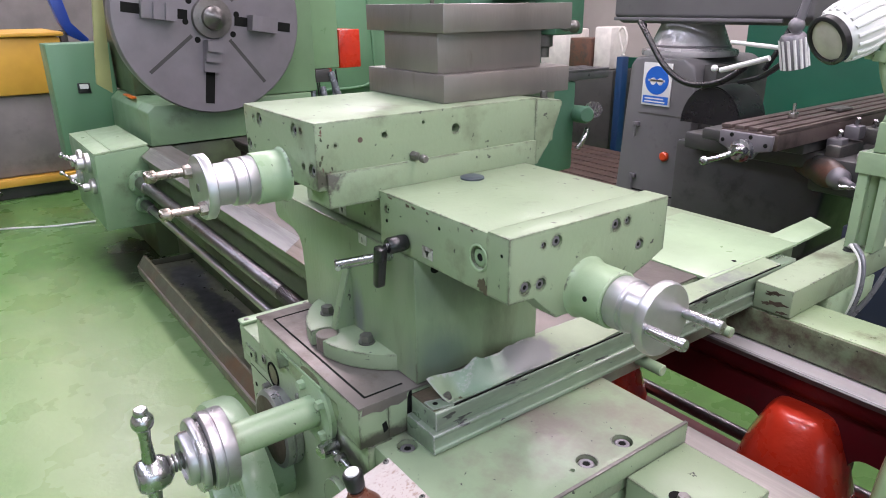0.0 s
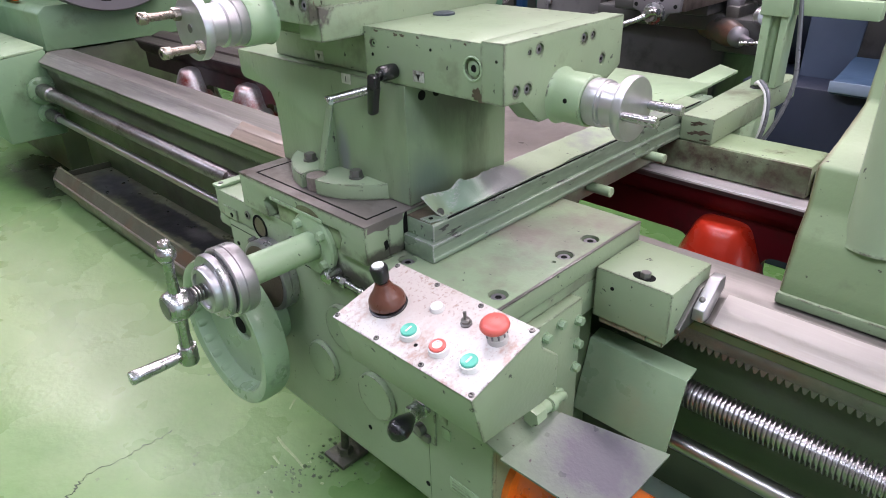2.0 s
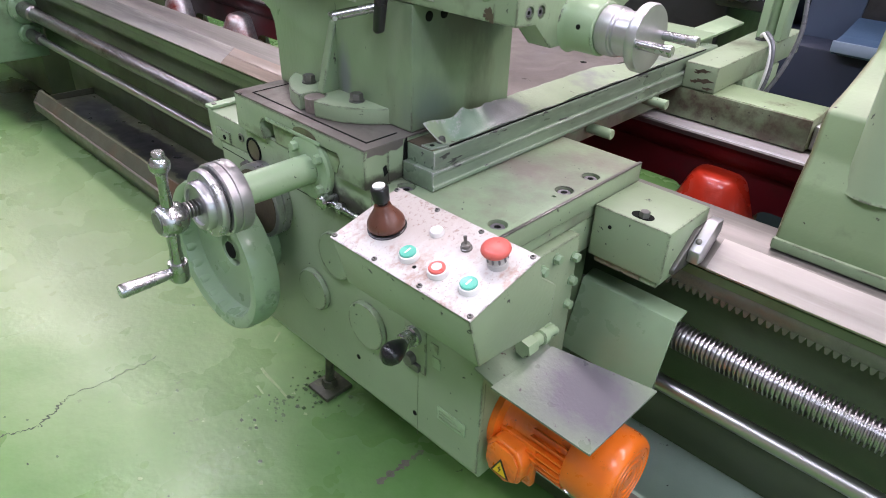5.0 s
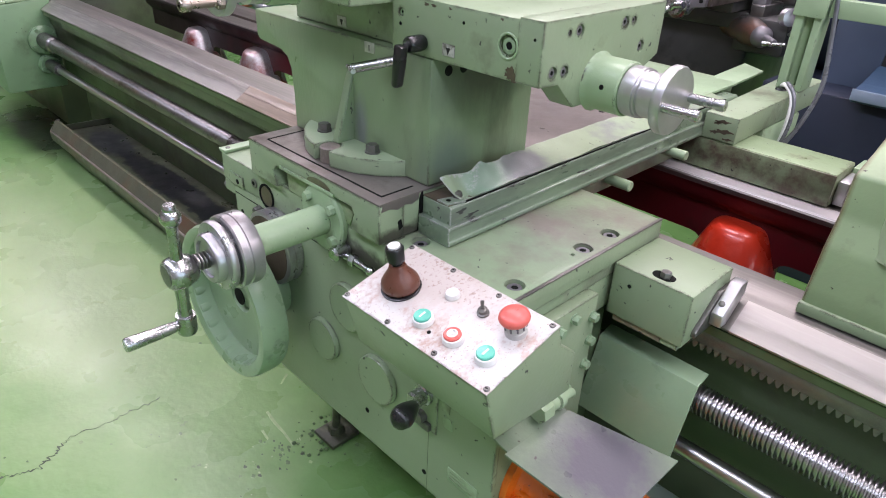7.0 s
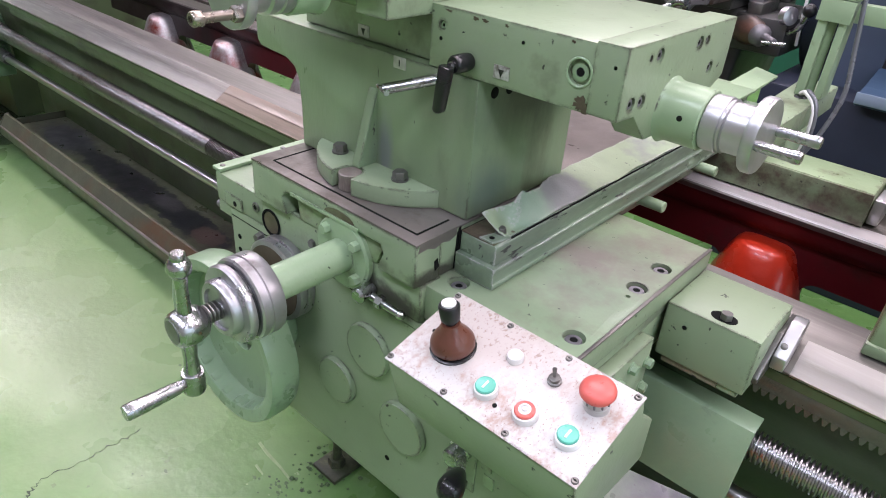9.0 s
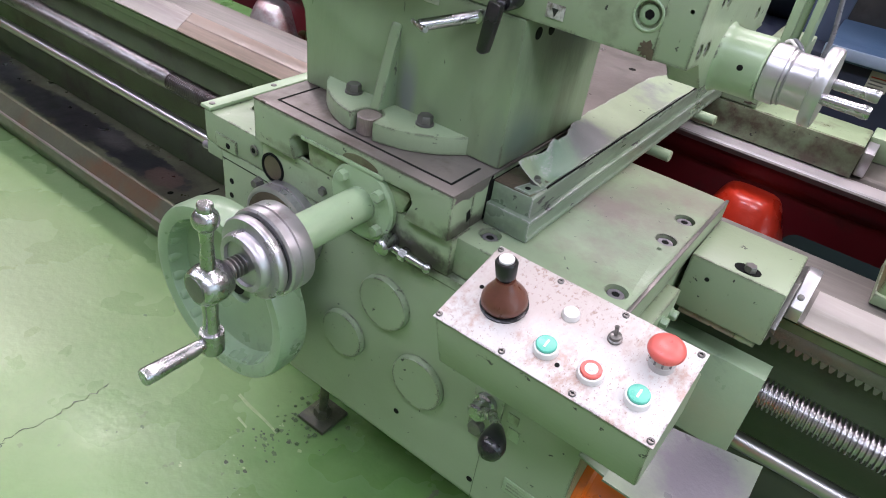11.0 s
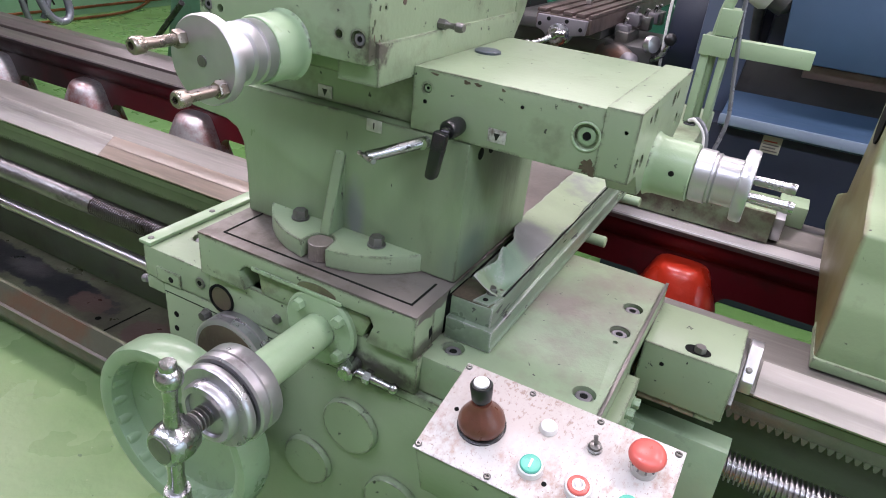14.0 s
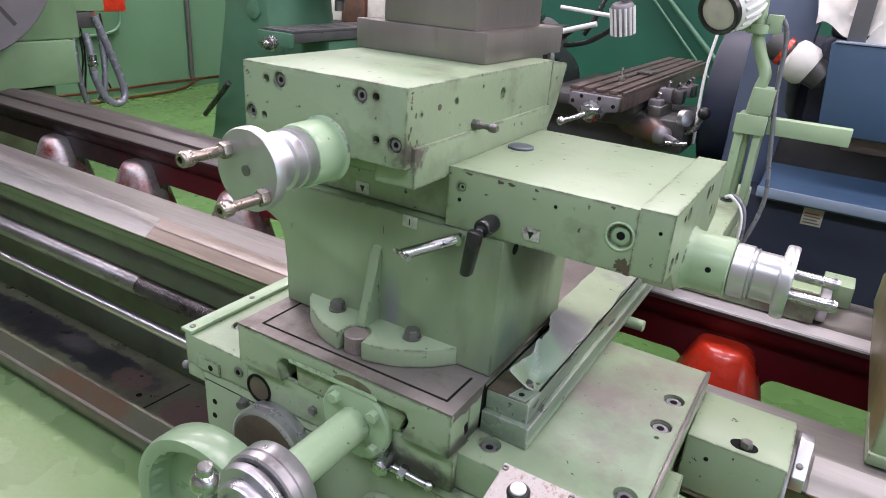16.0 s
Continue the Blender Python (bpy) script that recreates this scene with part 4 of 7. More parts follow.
part("joystick_knob", on_panel(bm_lathe([(0.0085, 0), (0.0085, 0.006), (0.0130, 0.009), (0.0145, 0.030), (0.0125, 0.033)], (-0.0888, 0.066, 0.041), LEAN, 24)), M_BLACK, jy, "black joystick knob")
part("joystick_button", on_panel(bm_lathe([(0.0098, 0), (0.0098, 0.003), (0.008, 0.0042)], (-0.0908, 0.0693, 0.0735), LEAN, 20)), M_WHITE, jy, "white top button")
part("joystick_ring", on_panel(bm_lathe([(0.0318, 0), (0.0318, 0.002), (0.030, 0.003)], (-0.0865, 0.062, 0.0), (0, 0, 1), 28)), M_BLACK, jy)

# lever with black knob under the control box
lv = part("engage_lever", merged(bm_lathe([(0.021, 0), (0.021, 0.012), (0.017, 0.014), (0.017, 0.034), (0.013, 0.038)], (-0.119, -0.346, 0.569), (0, -1, 0), 24),
                                 bm_rod((-0.119, -0.372, 0.569), (-0.085, -0.395, 0.605), 0.0085), bm_rod((-0.085, -0.395, 0.605), (-0.052, -0.44, 0.640), 0.0075),
                                 bm_ball((-0.085, -0.395, 0.605), 0.0095, 12)), M_CHROME, car, "steel lever with a black knob")
part("lever_knob", bm_lathe([(0.008, 0), (0.012, 0.006), (0.019, 0.03), (0.0205, 0.044), (0.017, 0.056), (0.008, 0.063)], (-0.055, -0.437, 0.637), Vector((0.019, -0.049, 0.012)), 26), M_BLACK, lv)
part("lever_plate", bm_box(-0.145, -0.088, -0.3495, -0.3455, 0.485, 0.60, 0.001), M_GREEN, ap)
part("interlock_boss", merged(bm_lathe([(0.013, 0), (0.013, 0.016), (0.010, 0.018)], (-0.125, -0.348, 0.512), (0, -1, 0), 18), bm_box(-0.138, -0.10, -0.358, -0.348, 0.488, 0.505, 0.002)), M_DULL, ap)
part("lever_tag", bm_box(-0.078, -0.058, -0.3475, -0.345, 0.555, 0.575), M_PALEGREEN, ap)
part("lever_tag", bm_box(-0.072, -0.05, -0.3475, -0.345, 0.52, 0.545), M_PALEGREEN, ap)

# feed crank: flange, tube, dials, ball crank
AX, AZ = -0.409, 0.821
fc = part("feed_crank", merged(bm_lathe([(0.066, 0), (0.067, 0.010), (0.063, 0.014)], (AX - 0.001, -0.348, AZ + 0.002), (0, -1, 0), 44), bm_rod((AX, -0.362, AZ), (AX, -0.525, AZ), 0.0295, seg=32)), M_PALEGREEN, car, "green tube carrying the cross feed dial and crank")
for a in (0.68, 2.35, 3.85, 5.60):
    hex_bolt(fc, (AX + 0.051 * math.cos(a), -0.362, AZ + 0.002 + 0.051 * math.sin(a)), (0, -1, 0), 0.018, 0.012, M_PALEGREEN, washer=False)
part("dial", bm_lathe([(0.03, 0), (0.0655, 0.002), (0.067, 0.006), (0.067, 0.024), (0.0645, 0.0255), (0.0645, 0.0275), (0.067, 0.029), (0.067, 0.040), (0.064, 0.043), (0.060, 0.043)], (AX, -0.520, AZ), (0, -1, 0), 64), M_DIAL, fc, "grey steel graduated dial")
part("dial_groove", bm_rod((AX, -0.560, AZ), (AX, -0.5695, AZ), 0.058, seg=48), M_BLACK, fc)
part("dial_ring", bm_lathe([(0.0615, 0), (0.0625, 0.002), (0.0625, 0.010), (0.060, 0.013), (0.05, 0.014)], (AX, -0.569, AZ), (0, -1, 0), 56), M_DIAL, fc, "bright turned locking ring")
part("dial_hub", bm_lathe([(0.045, 0), (0.045, 0.012), (0.042, 0.016), (0.034, 0.017), (0.033, 0.012)], (AX, -0.582, AZ), (0, -1, 0), 48), M_DIAL, fc)
for k in range(4):
    part("spring_coil", bm_lathe([(0.0125, 0), (0.0155, 0.0012), (0.0155, 0.003), (0.0125, 0.0042)], (AX, -0.596 - 0.0062 * k, AZ), (0, -1, 0), 24), M_DULL, fc)
part("shaft", bm_rod((AX, -0.57, AZ), (AX, -0.63, AZ), 0.011), M_CHROME, fc)
bc = part("ball_crank", merged(bm_lathe([(0.014, -0.032), (0.025, -0.023), (0.0295, -0.008), (0.0295, 0.004), (0.027, 0.016), (0.0225, 0.0215)], (AX - 0.004, -0.646, AZ - 0.008), (0, -1, 0), 30)), M_CHROME, fc, "polished ball crank with a round handle")
part("hub_face", bm_lathe([(0.019, 0), (0.019, 0.001), (0.012, 0.0016)], (AX - 0.004, -0.6675, AZ - 0.008), (0, -1, 0), 24), M_DULL, bc, "dark worn end face")
up, dn = Vector((0.055, 0, 1)).normalized(), Vector((-0.055, 0, -1)).normalized()
c0 = Vector((AX - 0.004, -0.646, AZ - 0.008))
part("crank_arm", merged(bm_lathe([(0.011, 0), (0.0085, 0.045), (0.0105, 0.076)], c0 + up * 0.02, up, 20), bm_ball(c0 + up * 0.103, 0.0175, 22),
                         bm_lathe([(0.0105, 0), (0.0105, 0.010), (0.009, 0.012)], c0 + up * 0.115, up, 18)), M_CHROME, bc)
part("crank_arm", merged(bm_lathe([(0.0125, 0), (0.0105, 0.04), (0.0135, 0.078)], c0 + dn * 0.02, dn, 20), bm_lathe([(0.0165, 0), (0.0175, 0.004), (0.0175, 0.034), (0.0155, 0.038)], c0 + dn * 0.088, dn, 22)), M_CHROME, bc)
part("crank_handle", bm_lathe([(0.0085, 0), (0.0105, 0.02), (0.0125, 0.076), (0.0128, 0.093), (0.0115, 0.096)], c0 + dn * 0.106 + Vector((0, -0.010, 0)), (-0.01, -1, 0.02), 24), M_CHROME, bc)

# apron handwheel with its dial
WX, WZ = -0.642, 0.560
hw = part("apron_handwheel", bm_lathe([(0.175, 0.0), (0.180, 0.012), (0.180, 0.05), (0.176, 0.062), (0.164, 0.064), (0.151, 0.058), (0.143, 0.03), (0.143, 0.02), (0.10, 0.016), (0.04, 0.014), (0.036, 0.0)],
                                      (WX, -0.42, WZ), (0, -1, 0), 72), M_TEALGREEN, car, "large green dished handwheel with finger grips")
for k in range(22):
    a = k * math.pi / 11
    c = Vector((WX + 0.1605 * math.cos(a), -0.436, WZ + 0.1605 * math.sin(a)))
    part("finger_grip", bm_lathe([(0.0178, 0), (0.0175, 0.028), (0.0145, 0.038), (0.008, 0.042)], c, (0, -1, 0), 18), M_TEALGREEN, hw)
part("bore", bm_lathe([(0.021, 0), (0.021, 0.002), (0.018, 0.0025)], (WX, -0.434, WZ), (0, -1, 0), 24), M_HOLE, hw)
part("hub", bm_lathe([(0.072, 0), (0.072, 0.045), (0.066, 0.052), (0.045, 0.075)], (WX, -0.346, WZ), (0, -1, 0), 32), M_TEALGREEN, hw)
ad = part("apron_dial", bm_lathe([(0.082, 0), (0.084, 0.003), (0.084, 0.016), (0.081, 0.018), (0.081, 0.020), (0.084, 0.022), (0.084, 0.034), (0.080, 0.037), (0.074, 0.037)], (-0.588, -0.346, 0.688), (0, -1, 0), 56), M_DIAL, car, "steel graduated dial on the apron")
part("dial_face", bm_lathe([(0.074, 0), (0.074, 0.0015), (0.06, 0.002)], (-0.588, -0.3825, 0.688), (0, -1, 0), 40), M_BROWNOIL, ad)

# clamp tap beside the tube
part("oil_tap", merged(bm_lathe([(0.014, 0), (0.014, 0.032), (0.010, 0.036), (0.007, 0.036)], (-0.345, -0.352, 0.778), (0.1, -1, 0.05), 18), bm_rod((-0.335, -0.362, 0.774), (-0.268, -0.358, 0.768), 0.0075, 0.006, 14), bm_hex((-0.318, -0.361, 0.7725), (1, 0.05, -0.08), 0.021, 0.012), bm_ball((-0.267, -0.358, 0.768), 0.009, 12)), M_CHROME, car, "small bright metal tap with a hexagon union")

# way wiper on the right
wb = part("wiper_block", bm_box(0.037, 0.194, -0.026, 0.128, 0.688, 0.7965, 0.003), M_GREEN, car, "green wiper block clamped over the slideway")
part("bolt_slot", bm_prism([(0.124 + 0.016 * math.cos(a) + (0.006 if math.cos(a) > 0 else -0.006), -0.001 + 0.014 * math.sin(a)) for a in (i * math.pi / 12 for i in range(24))], "z", 0.7960, 0.7972), M_HOLE, wb)
part("bolt", bm_hex((0.127, -0.002, 0.796), (0, 0, 1), 0.018, 0.012), M_DULL, wb)
part("wiper_foot", bm_box(0.05, 0.150, -0.020, 0.11, 0.674, 0.6875, 0.001), M_FELT, wb, "tan felt wiper strip")
part("foot_plate", bm_box(0.1505, 0.185, -0.020, 0.11, 0.674, 0.6875, 0.001), M_GREEN, wb)
part("wiper_plate", bm_prism([(0.004, 0.70), (0.004, 0.71), (0.075, 0.768), (0.15, 0.768), (0.15, 0.75), (0.13, 0.748), (0.07, 0.70)], "x", 0.193, 0.203, 0.001), M_DULL, wb)
part("wiper_clip", bm_prism([(0.045, 0.715), (0.045, 0.74), (0.10, 0.784), (0.125, 0.784), (0.125, 0.758), (0.07, 0.712)], "x", 0.204, 0.226, 0.002), M_BRUSHED, wb, "bright bent wiper clip")
pan_screw(wb, (0.213, 0.062, 0.754), (0, -0.7, 0.7), 0.006, M_DULL)
drill_hole(wb, (0.075, -0.0262, 0.762), (0, -1, 0), 0.004)
part("levelling_foot", merged(bm_box(-0.68, -0.59, -0.245, -0.15, FLOOR, FLOOR + 0.014, 0.004), bm_hex((-0.635, -0.20, FLOOR + 0.014), (0, 0, 1), 0.04, 0.022), bm_rod((-0.635, -0.20, FLOOR + 0.03), (-0.635, -0.19, 0.12), 0.012)), M_MUCK, bed, "dirty dark levelling foot")
crumbs = []
for k in range(70):
    r_ = 0.002 + 0.006 * blot_rng.random() ** 2
    crumbs.append(bm_lathe([(r_ * 0.6, 0), (r_, r_ * 0.5), (r_ * 0.5, r_ * 1.1)], (blot_rng.gauss(-0.65, 0.045), blot_rng.gauss(-0.225, 0.035), FLOOR + 0.0005), (0.2 * blot_rng.random(), 0.2 * blot_rng.random(), 1), 6))
tagged(part("debris", merged(*crumbs), M_SPECK, bed, "crumbs of dirt on the floor"), kind="stuff")
# screw guard and drive motor
part("screw_guard", bm_prism([(-0.030, 0.440), (-0.026, 0.438), (0.0215, 0.592), (0.056, 0.601), (0.056, 0.606), (0.0175, 0.597)], "x", 0.012, 0.228, 0.0008), M_TEALGREEN, car, "folded green sheet guard over the screw")
part("guard_mark", bm_prism([(0.0106, 0.571), (0.0112, 0.571), (0.0168, 0.591), (0.0162, 0.591)], "x", 0.210, 0.2282), M_RUST, car, "rubbed orange brown corner")
shelf = bmesh.new()
sv = [shelf.verts.new((x, y, 0.60 - (x - 0.11) * 0.235 - d)) for d in (0.0, 0.004) for x, y in ((0.098, -0.380), (0.279, -0.347), (0.281, -0.139), (0.105, -0.218))]
for q in ((0, 1, 2, 3), (7, 6, 5, 4), (0, 4, 5, 1), (1, 5, 6, 2), (2, 6, 7, 3), (3, 7, 4, 0)):
    shelf.faces.new([sv[i] for i in q])
part("motor_shelf", shelf, M_SHEET, car, "bent sheet metal shelf stained grey")
part("shelf_bracket", bm_prism([(0.0535, 0.606), (0.0535, 0.611), (0.106, 0.600), (0.106, 0.595)], "y", -0.372, -0.22, 0.0008), M_SHEET, car)
part("union_fitting", merged(bm_hex((0.092, -0.292, 0.628), (-0.02, 1, -0.05), 0.030, 0.030), bm_lathe([(0.012, 0), (0.012, 0.02), (0.016, 0.022), (0.016, 0.034), (0.011, 0.036)], (0.091, -0.262, 0.6265), (-0.02, 1, -0.08), 18),
                             bm_pipe([(0.090, -0.228, 0.622), (0.088, -0.20, 0.617), (0.080, -0.178, 0.600), (0.066, -0.168, 0.585), (0.054, -0.166, 0.580)], 0.0095, 12, 6), bm_lathe([(0.017, 0), (0.017, 0.012), (0.012, 0.016)], (0.0535, -0.166, 0.580), (1, 0, 0.2), 18)), M_PALEGREEN, car, "small pipe union under chipped pale paint")
mo = part("feed_motor", merged(bm_lathe([(0.098, 0), (0.098, 0.014), (0.078, 0.018), (0.070, 0.034), (0.070, 0.155), (0.079, 0.156), (0.0805, 0.160), (0.0810, 0.226), (0.0785, 0.238), (0.0725, 0.247), (0.064, 0.2495), (0.062, 0.2475), (0.056, 0.2475), (0.054, 0.2495), (0.046, 0.2495), (0.044, 0.2475), (0.038, 0.2475), (0.036, 0.2495), (0.028, 0.2495), (0.026, 0.2475), (0.020, 0.2475), (0.018, 0.2495), (0.004, 0.2495)], (0.054, -0.225, 0.420), (1, 0, 0), 44)), M_ORANGE, car, "orange electric feed motor")
for k in range(14):
    a = math.pi * (0.80 + 0.062 * k)
    d = Vector((0, math.cos(a), math.sin(a)))
    s = Vector((0, -d.z, d.y)) * 0.0016
    c = Vector((0, -0.225, 0.420))
    bm = bmesh.new()
    vs = [bm.verts.new(Vector((x, 0, 0)) + c + d * q + s * e) for x in (0.135, 0.21) for q in (0.066, 0.083) for e in (-1, 1)]
    for f in ((0, 1, 3, 2), (4, 6, 7, 5), (0, 4, 5, 1), (2, 3, 7, 6), (0, 2, 6, 4), (1, 5, 7, 3)):
        bm.faces.new([vs[i] for i in f])
    part("cooling_fin", bm, M_ORANGE, mo)
def on_box(pts, k):
    return [(0.104 + 0.95 * k * (x - 0.103), 0.386 + k * (z - 0.385)) for x, z in pts]


tb = part("terminal_box", bm_prism(on_box([(0.075, 0.352), (0.112, 0.345), (0.135, 0.358), (0.14, 0.398), (0.125, 0.42), (0.085, 0.425), (0.068, 0.405), (0.066, 0.372)], 1.25), "y", -0.330, -0.27, 0.005), M_ORANGE, mo)
part("box_base", bm_prism(on_box([(0.064, 0.340), (0.142, 0.340), (0.146, 0.344), (0.146, 0.424), (0.142, 0.428), (0.064, 0.428), (0.060, 0.424), (0.060, 0.344)], 1.22), "y", -0.303, -0.29, 0.002), M_ORANGE, tb)
part("box_lid", bm_prism(on_box([(0.079, 0.357), (0.111, 0.351), (0.131, 0.362), (0.135, 0.397), (0.122, 0.415), (0.087, 0.419), (0.073, 0.402), (0.071, 0.375)], 1.25), "y", -0.336, -0.331, 0.002), M_ORANGE, tb)
part("warning_sign", bm_prism(on_box([(0.084, 0.36), (0.12, 0.36), (0.102, 0.394)], 1.25), "y", -0.3375, -0.3362), M_BLACK, tb, "yellow electric warning triangle")
part("sign_field", bm_prism(on_box([(0.0885, 0.3625), (0.1155, 0.3625), (0.102, 0.388)], 1.25), "y", -0.3382, -0.3376), M_SIGNYEL, tb)
part("flash_mark", bm_prism(on_box([(0.104, 0.381), (0.098, 0.373), (0.102, 0.373), (0.1, 0.3645), (0.106, 0.3745), (0.102, 0.3745)], 1.25), "y", -0.3388, -0.3383), M_BLACK, tb)
part("cowl_screw", bm_lathe([(0.008, 0), (0.008, 0.003), (0.004, 0.004)], (0.222, -0.292, 0.376), (0, -0.84, -0.54), 14), M_STEEL, mo)


# ---- cross slide ----
def sheet(fn, nu, nv, thick):
    """A bent sheet: fn(u, v) gives its place, with a thickness below."""
    bm = bmesh.new()
    top = [[bm.verts.new(fn(i / nu, j / nv)) for j in range(nv + 1)] for i in range(nu + 1)]
    low = [[bm.verts.new(Vector(fn(i / nu, j / nv)) - Vector((0, 0, thick))) for j in range(nv + 1)] for i in range(nu + 1)]
    for i in range(nu):
        for j in range(nv):
            bm.faces.new((top[i][j], top[i + 1][j], top[i + 1][j + 1], top[i][j + 1]))
            bm.faces.new((low[i][j], low[i][j + 1], low[i + 1][j + 1], low[i + 1][j]))
    for i in range(nu):
        bm.faces.new((top[i][0], low[i][0], low[i + 1][0], top[i + 1][0]))
        bm.faces.new((top[i][nv], top[i + 1][nv], low[i + 1][nv], low[i][nv]))
    for j in range(nv):
        bm.faces.new((top[0][j], top[0][j + 1], low[0][j + 1], low[0][j]))
        bm.faces.new((top[nu][j], low[nu][j], low[nu][j + 1], top[nu][j + 1]))
    bmesh.ops.recalc_face_normals(bm, faces=bm.faces[:])
    return bm


crs = thing("cross_slide", (-0.45, 0.3, 0.834), "green cross slide with oily grey top and side cover", "lathe cross slide")
front = [(-0.664, 0.909), (-0.237, 0.909), (-0.237, 0.8345), (-0.322, 0.8345), (-0.309, 0.868), (-0.316, 0.882), (-0.560, 0.882), (-0.576, 0.868), (-0.564, 0.8345), (-0.664, 0.8345)]
part("slide", bm_prism(front, "y", -0.360, -0.305, 0.0015), M_GREEN, crs)
part("slide_body", bm_box(-0.664, -0.237, -0.3045, 1.0, 0.8345, 0.909, 0.002), M_GREEN, crs)
part("top_face", bm_box(-0.6645, -0.2365, -0.3605, 0.55, 0.9092, 0.9135, 0.001), M_GREY_IRON, crs, "oily brownish grey machined top")
for a, b, c, d in ((-0.630, -0.258, -0.3375, -0.3335), (-0.262, -0.258, -0.3335, -0.262), (-0.630, -0.626, -0.3335, 0.28)):
    part("oil_groove", bm_box(a, b, c, d, 0.9130, 0.9141), M_HOLE, crs)
part("rear_cover", bm_box(-0.56, -0.205, 0.551, 0.95, 0.9092, 0.9165, 0.001), M_PALEGREEN, crs, "pale green sheet cover")
part("rear_cover_tongue", bm_prism([(-0.286, 0.9505), (-0.207, 0.9505), (-0.217, 1.158), (-0.300, 1.212)], "z", 0.9092, 0.9165, 0.001), M_PALEGREEN, crs)
drill_hole(crs, (-0.30, 0.40, 0.9135), (0, 0, 1), 0.008)
drill_hole(crs, (-0.235, 0.70, 0.9165), (0, 0, 1), 0.006)
part("adjuster_bar", bm_box(-0.545, -0.366, -0.3635, -0.3605, 0.8815, 0.8885, 0.0008), M_PALEGREEN, crs, "pale worn adjusting bar")
part("half_moon", bm_prism([(-0.415 + 0.037 * math.cos(a), 0.889 + 0.0135 * math.sin(a)) for a in (i * math.pi / 14 for i in range(15))], "y", -0.3612, -0.3595), M_BROWNOIL, crs, "bare brown half-round recess")
part("bare_band", bm_prism([(-0.356, 0.897), (-0.352, 0.911), (-0.268, 0.911), (-0.268, 0.899), (-0.285, 0.893), (-0.30, 0.897), (-0.318, 0.892), (-0.335, 0.898)], "x", -0.2369, -0.2363), M_GREY_IRON, crs, "paint worn to bare brownish metal")
part("dark_seam", bm_prism([(-0.270, 0.836), (-0.267, 0.90), (-0.262, 0.911), (-0.258, 0.911), (-0.2585, 0.836)], "x", -0.2369, -0.2360), M_HOLE, crs)
part("scuffed_corner", bm_prism([(-0.315, 0.85), (-0.318, 0.868), (-0.31, 0.872), (-0.306, 0.855)], "x", -0.2368, -0.2362), M_HOLE, crs)
part("gap", bm_box(-0.2367, -0.2327, -0.262, 0.30, 0.8345, 0.9035), M_HOLE, crs)
sc = part("side_cover", bm_prism([(-0.2320, 0.834), (-0.1625, 0.834), (-0.1615, 0.902), (-0.1650, 0.9062), (-0.2320, 0.9040)], "y", -0.2620, 0.865, 0.0012), M_COVER, crs, "scuffed folded sheet channel")
part("lower_channel", bm_prism([(-0.2326, 0.8338), (-0.1545, 0.8338), (-0.1522, 0.8365), (-0.1522, 0.8420), (-0.1545, 0.8450), (-0.1552, 0.8630), (-0.1538, 0.8655), (-0.1548, 0.8700), (-0.1600, 0.8712), (-0.2326, 0.8712)], "y", -0.2720, 0.862, 0.0010), M_COVER, sc, "lower folded sheet lip")
part("oily_top", bm_box(-0.2318, -0.1665, -0.2615, -0.20, 0.9045, 0.9068, 0.0006), M_BROWNOIL, sc)


def flap(u, v):
    y = -0.250 + 1.038 * v + 0.022 * u * max(0.0, 1 - v / 0.03)
    k = min(1.0, max(0.0, (y + 0.148) / 0.20))
    k = k * k * (3 - 2 * k)
    b = min(1.0, max(0.0, (y - 0.36) / 0.12))
    rag = 0.0020 * math.sin(61 * y) + 0.0016 * math.sin(137 * y + 1)
    inner = -0.202 - 0.043 * k + 0.030 * b + rag * (1 - 0.6 * k)
    z_in = 0.942 - 0.022 * k - 0.004 * b + 0.003 * math.sin(73 * y) * (1 - k)
    outer = -0.1655 + 0.0016 * math.sin(19 * y) + 0.0012 * math.sin(47 * y + 2)
    f = (1 - u) ** 1.5
    wave = max(0.0, 0.0014 * math.sin(15 * y) + 0.0010 * math.sin(38 * y + 1)) * u + 0.0012
    crease = 0.0055 * math.exp(-((y + 0.148 + 0.105 * u) / 0.008) ** 2) * max(0.0, 1 - u)
    dent = -0.010 * math.exp(-((y + 0.200) / 0.022) ** 2) * math.sin(math.pi * u)
    return (inner * (1 - u) + outer * u, y, 0.9080 * (1 - f) + z_in * f + wave + crease + dent)


# Thin black bar drawn as the shadow line below the flap's outer edge.
part("flap_shadow_line", bm_box(-0.1640, -0.1622, -0.225, 0.79, 0.9050, 0.9078), M_HOLE, sc)
part("cover_flap", sheet(flap, 14, 160, 0.0013), M_FLAP, sc, "bent sheet flap with a rubbed bare edge")
part("clamp_plate", bm_prism([(-0.196, -0.262), (-0.170, -0.262), (-0.160, -0.226), (-0.184, -0.218)], "z", 0.9072, 0.9102, 0.0006), M_COVER, sc)
hex_bolt(sc, (-0.181, -0.226, 0.9102), (0, 0, 1), 0.013, 0.007)
part("bolt_hole", bm_lathe([(0.0045, 0), (0.0045, 0.0006), (0.003, 0.0008)], (-0.180, -0.250, 0.9102), (0, 0, 1), 14), M_HOLE, sc)
for py, pz, px in ((0.295, 0.80, -0.128), (0.515, 0.825, -0.112)):
    part("pipe_stub", bm_lathe([(0.0125, 0), (0.0125, 0.062), (0.010, 0.064), (0.006, 0.063)], (px - 0.065, py, pz), (1, 0, 0), 20), M_PALEGREEN, crs, "short green pipe end")

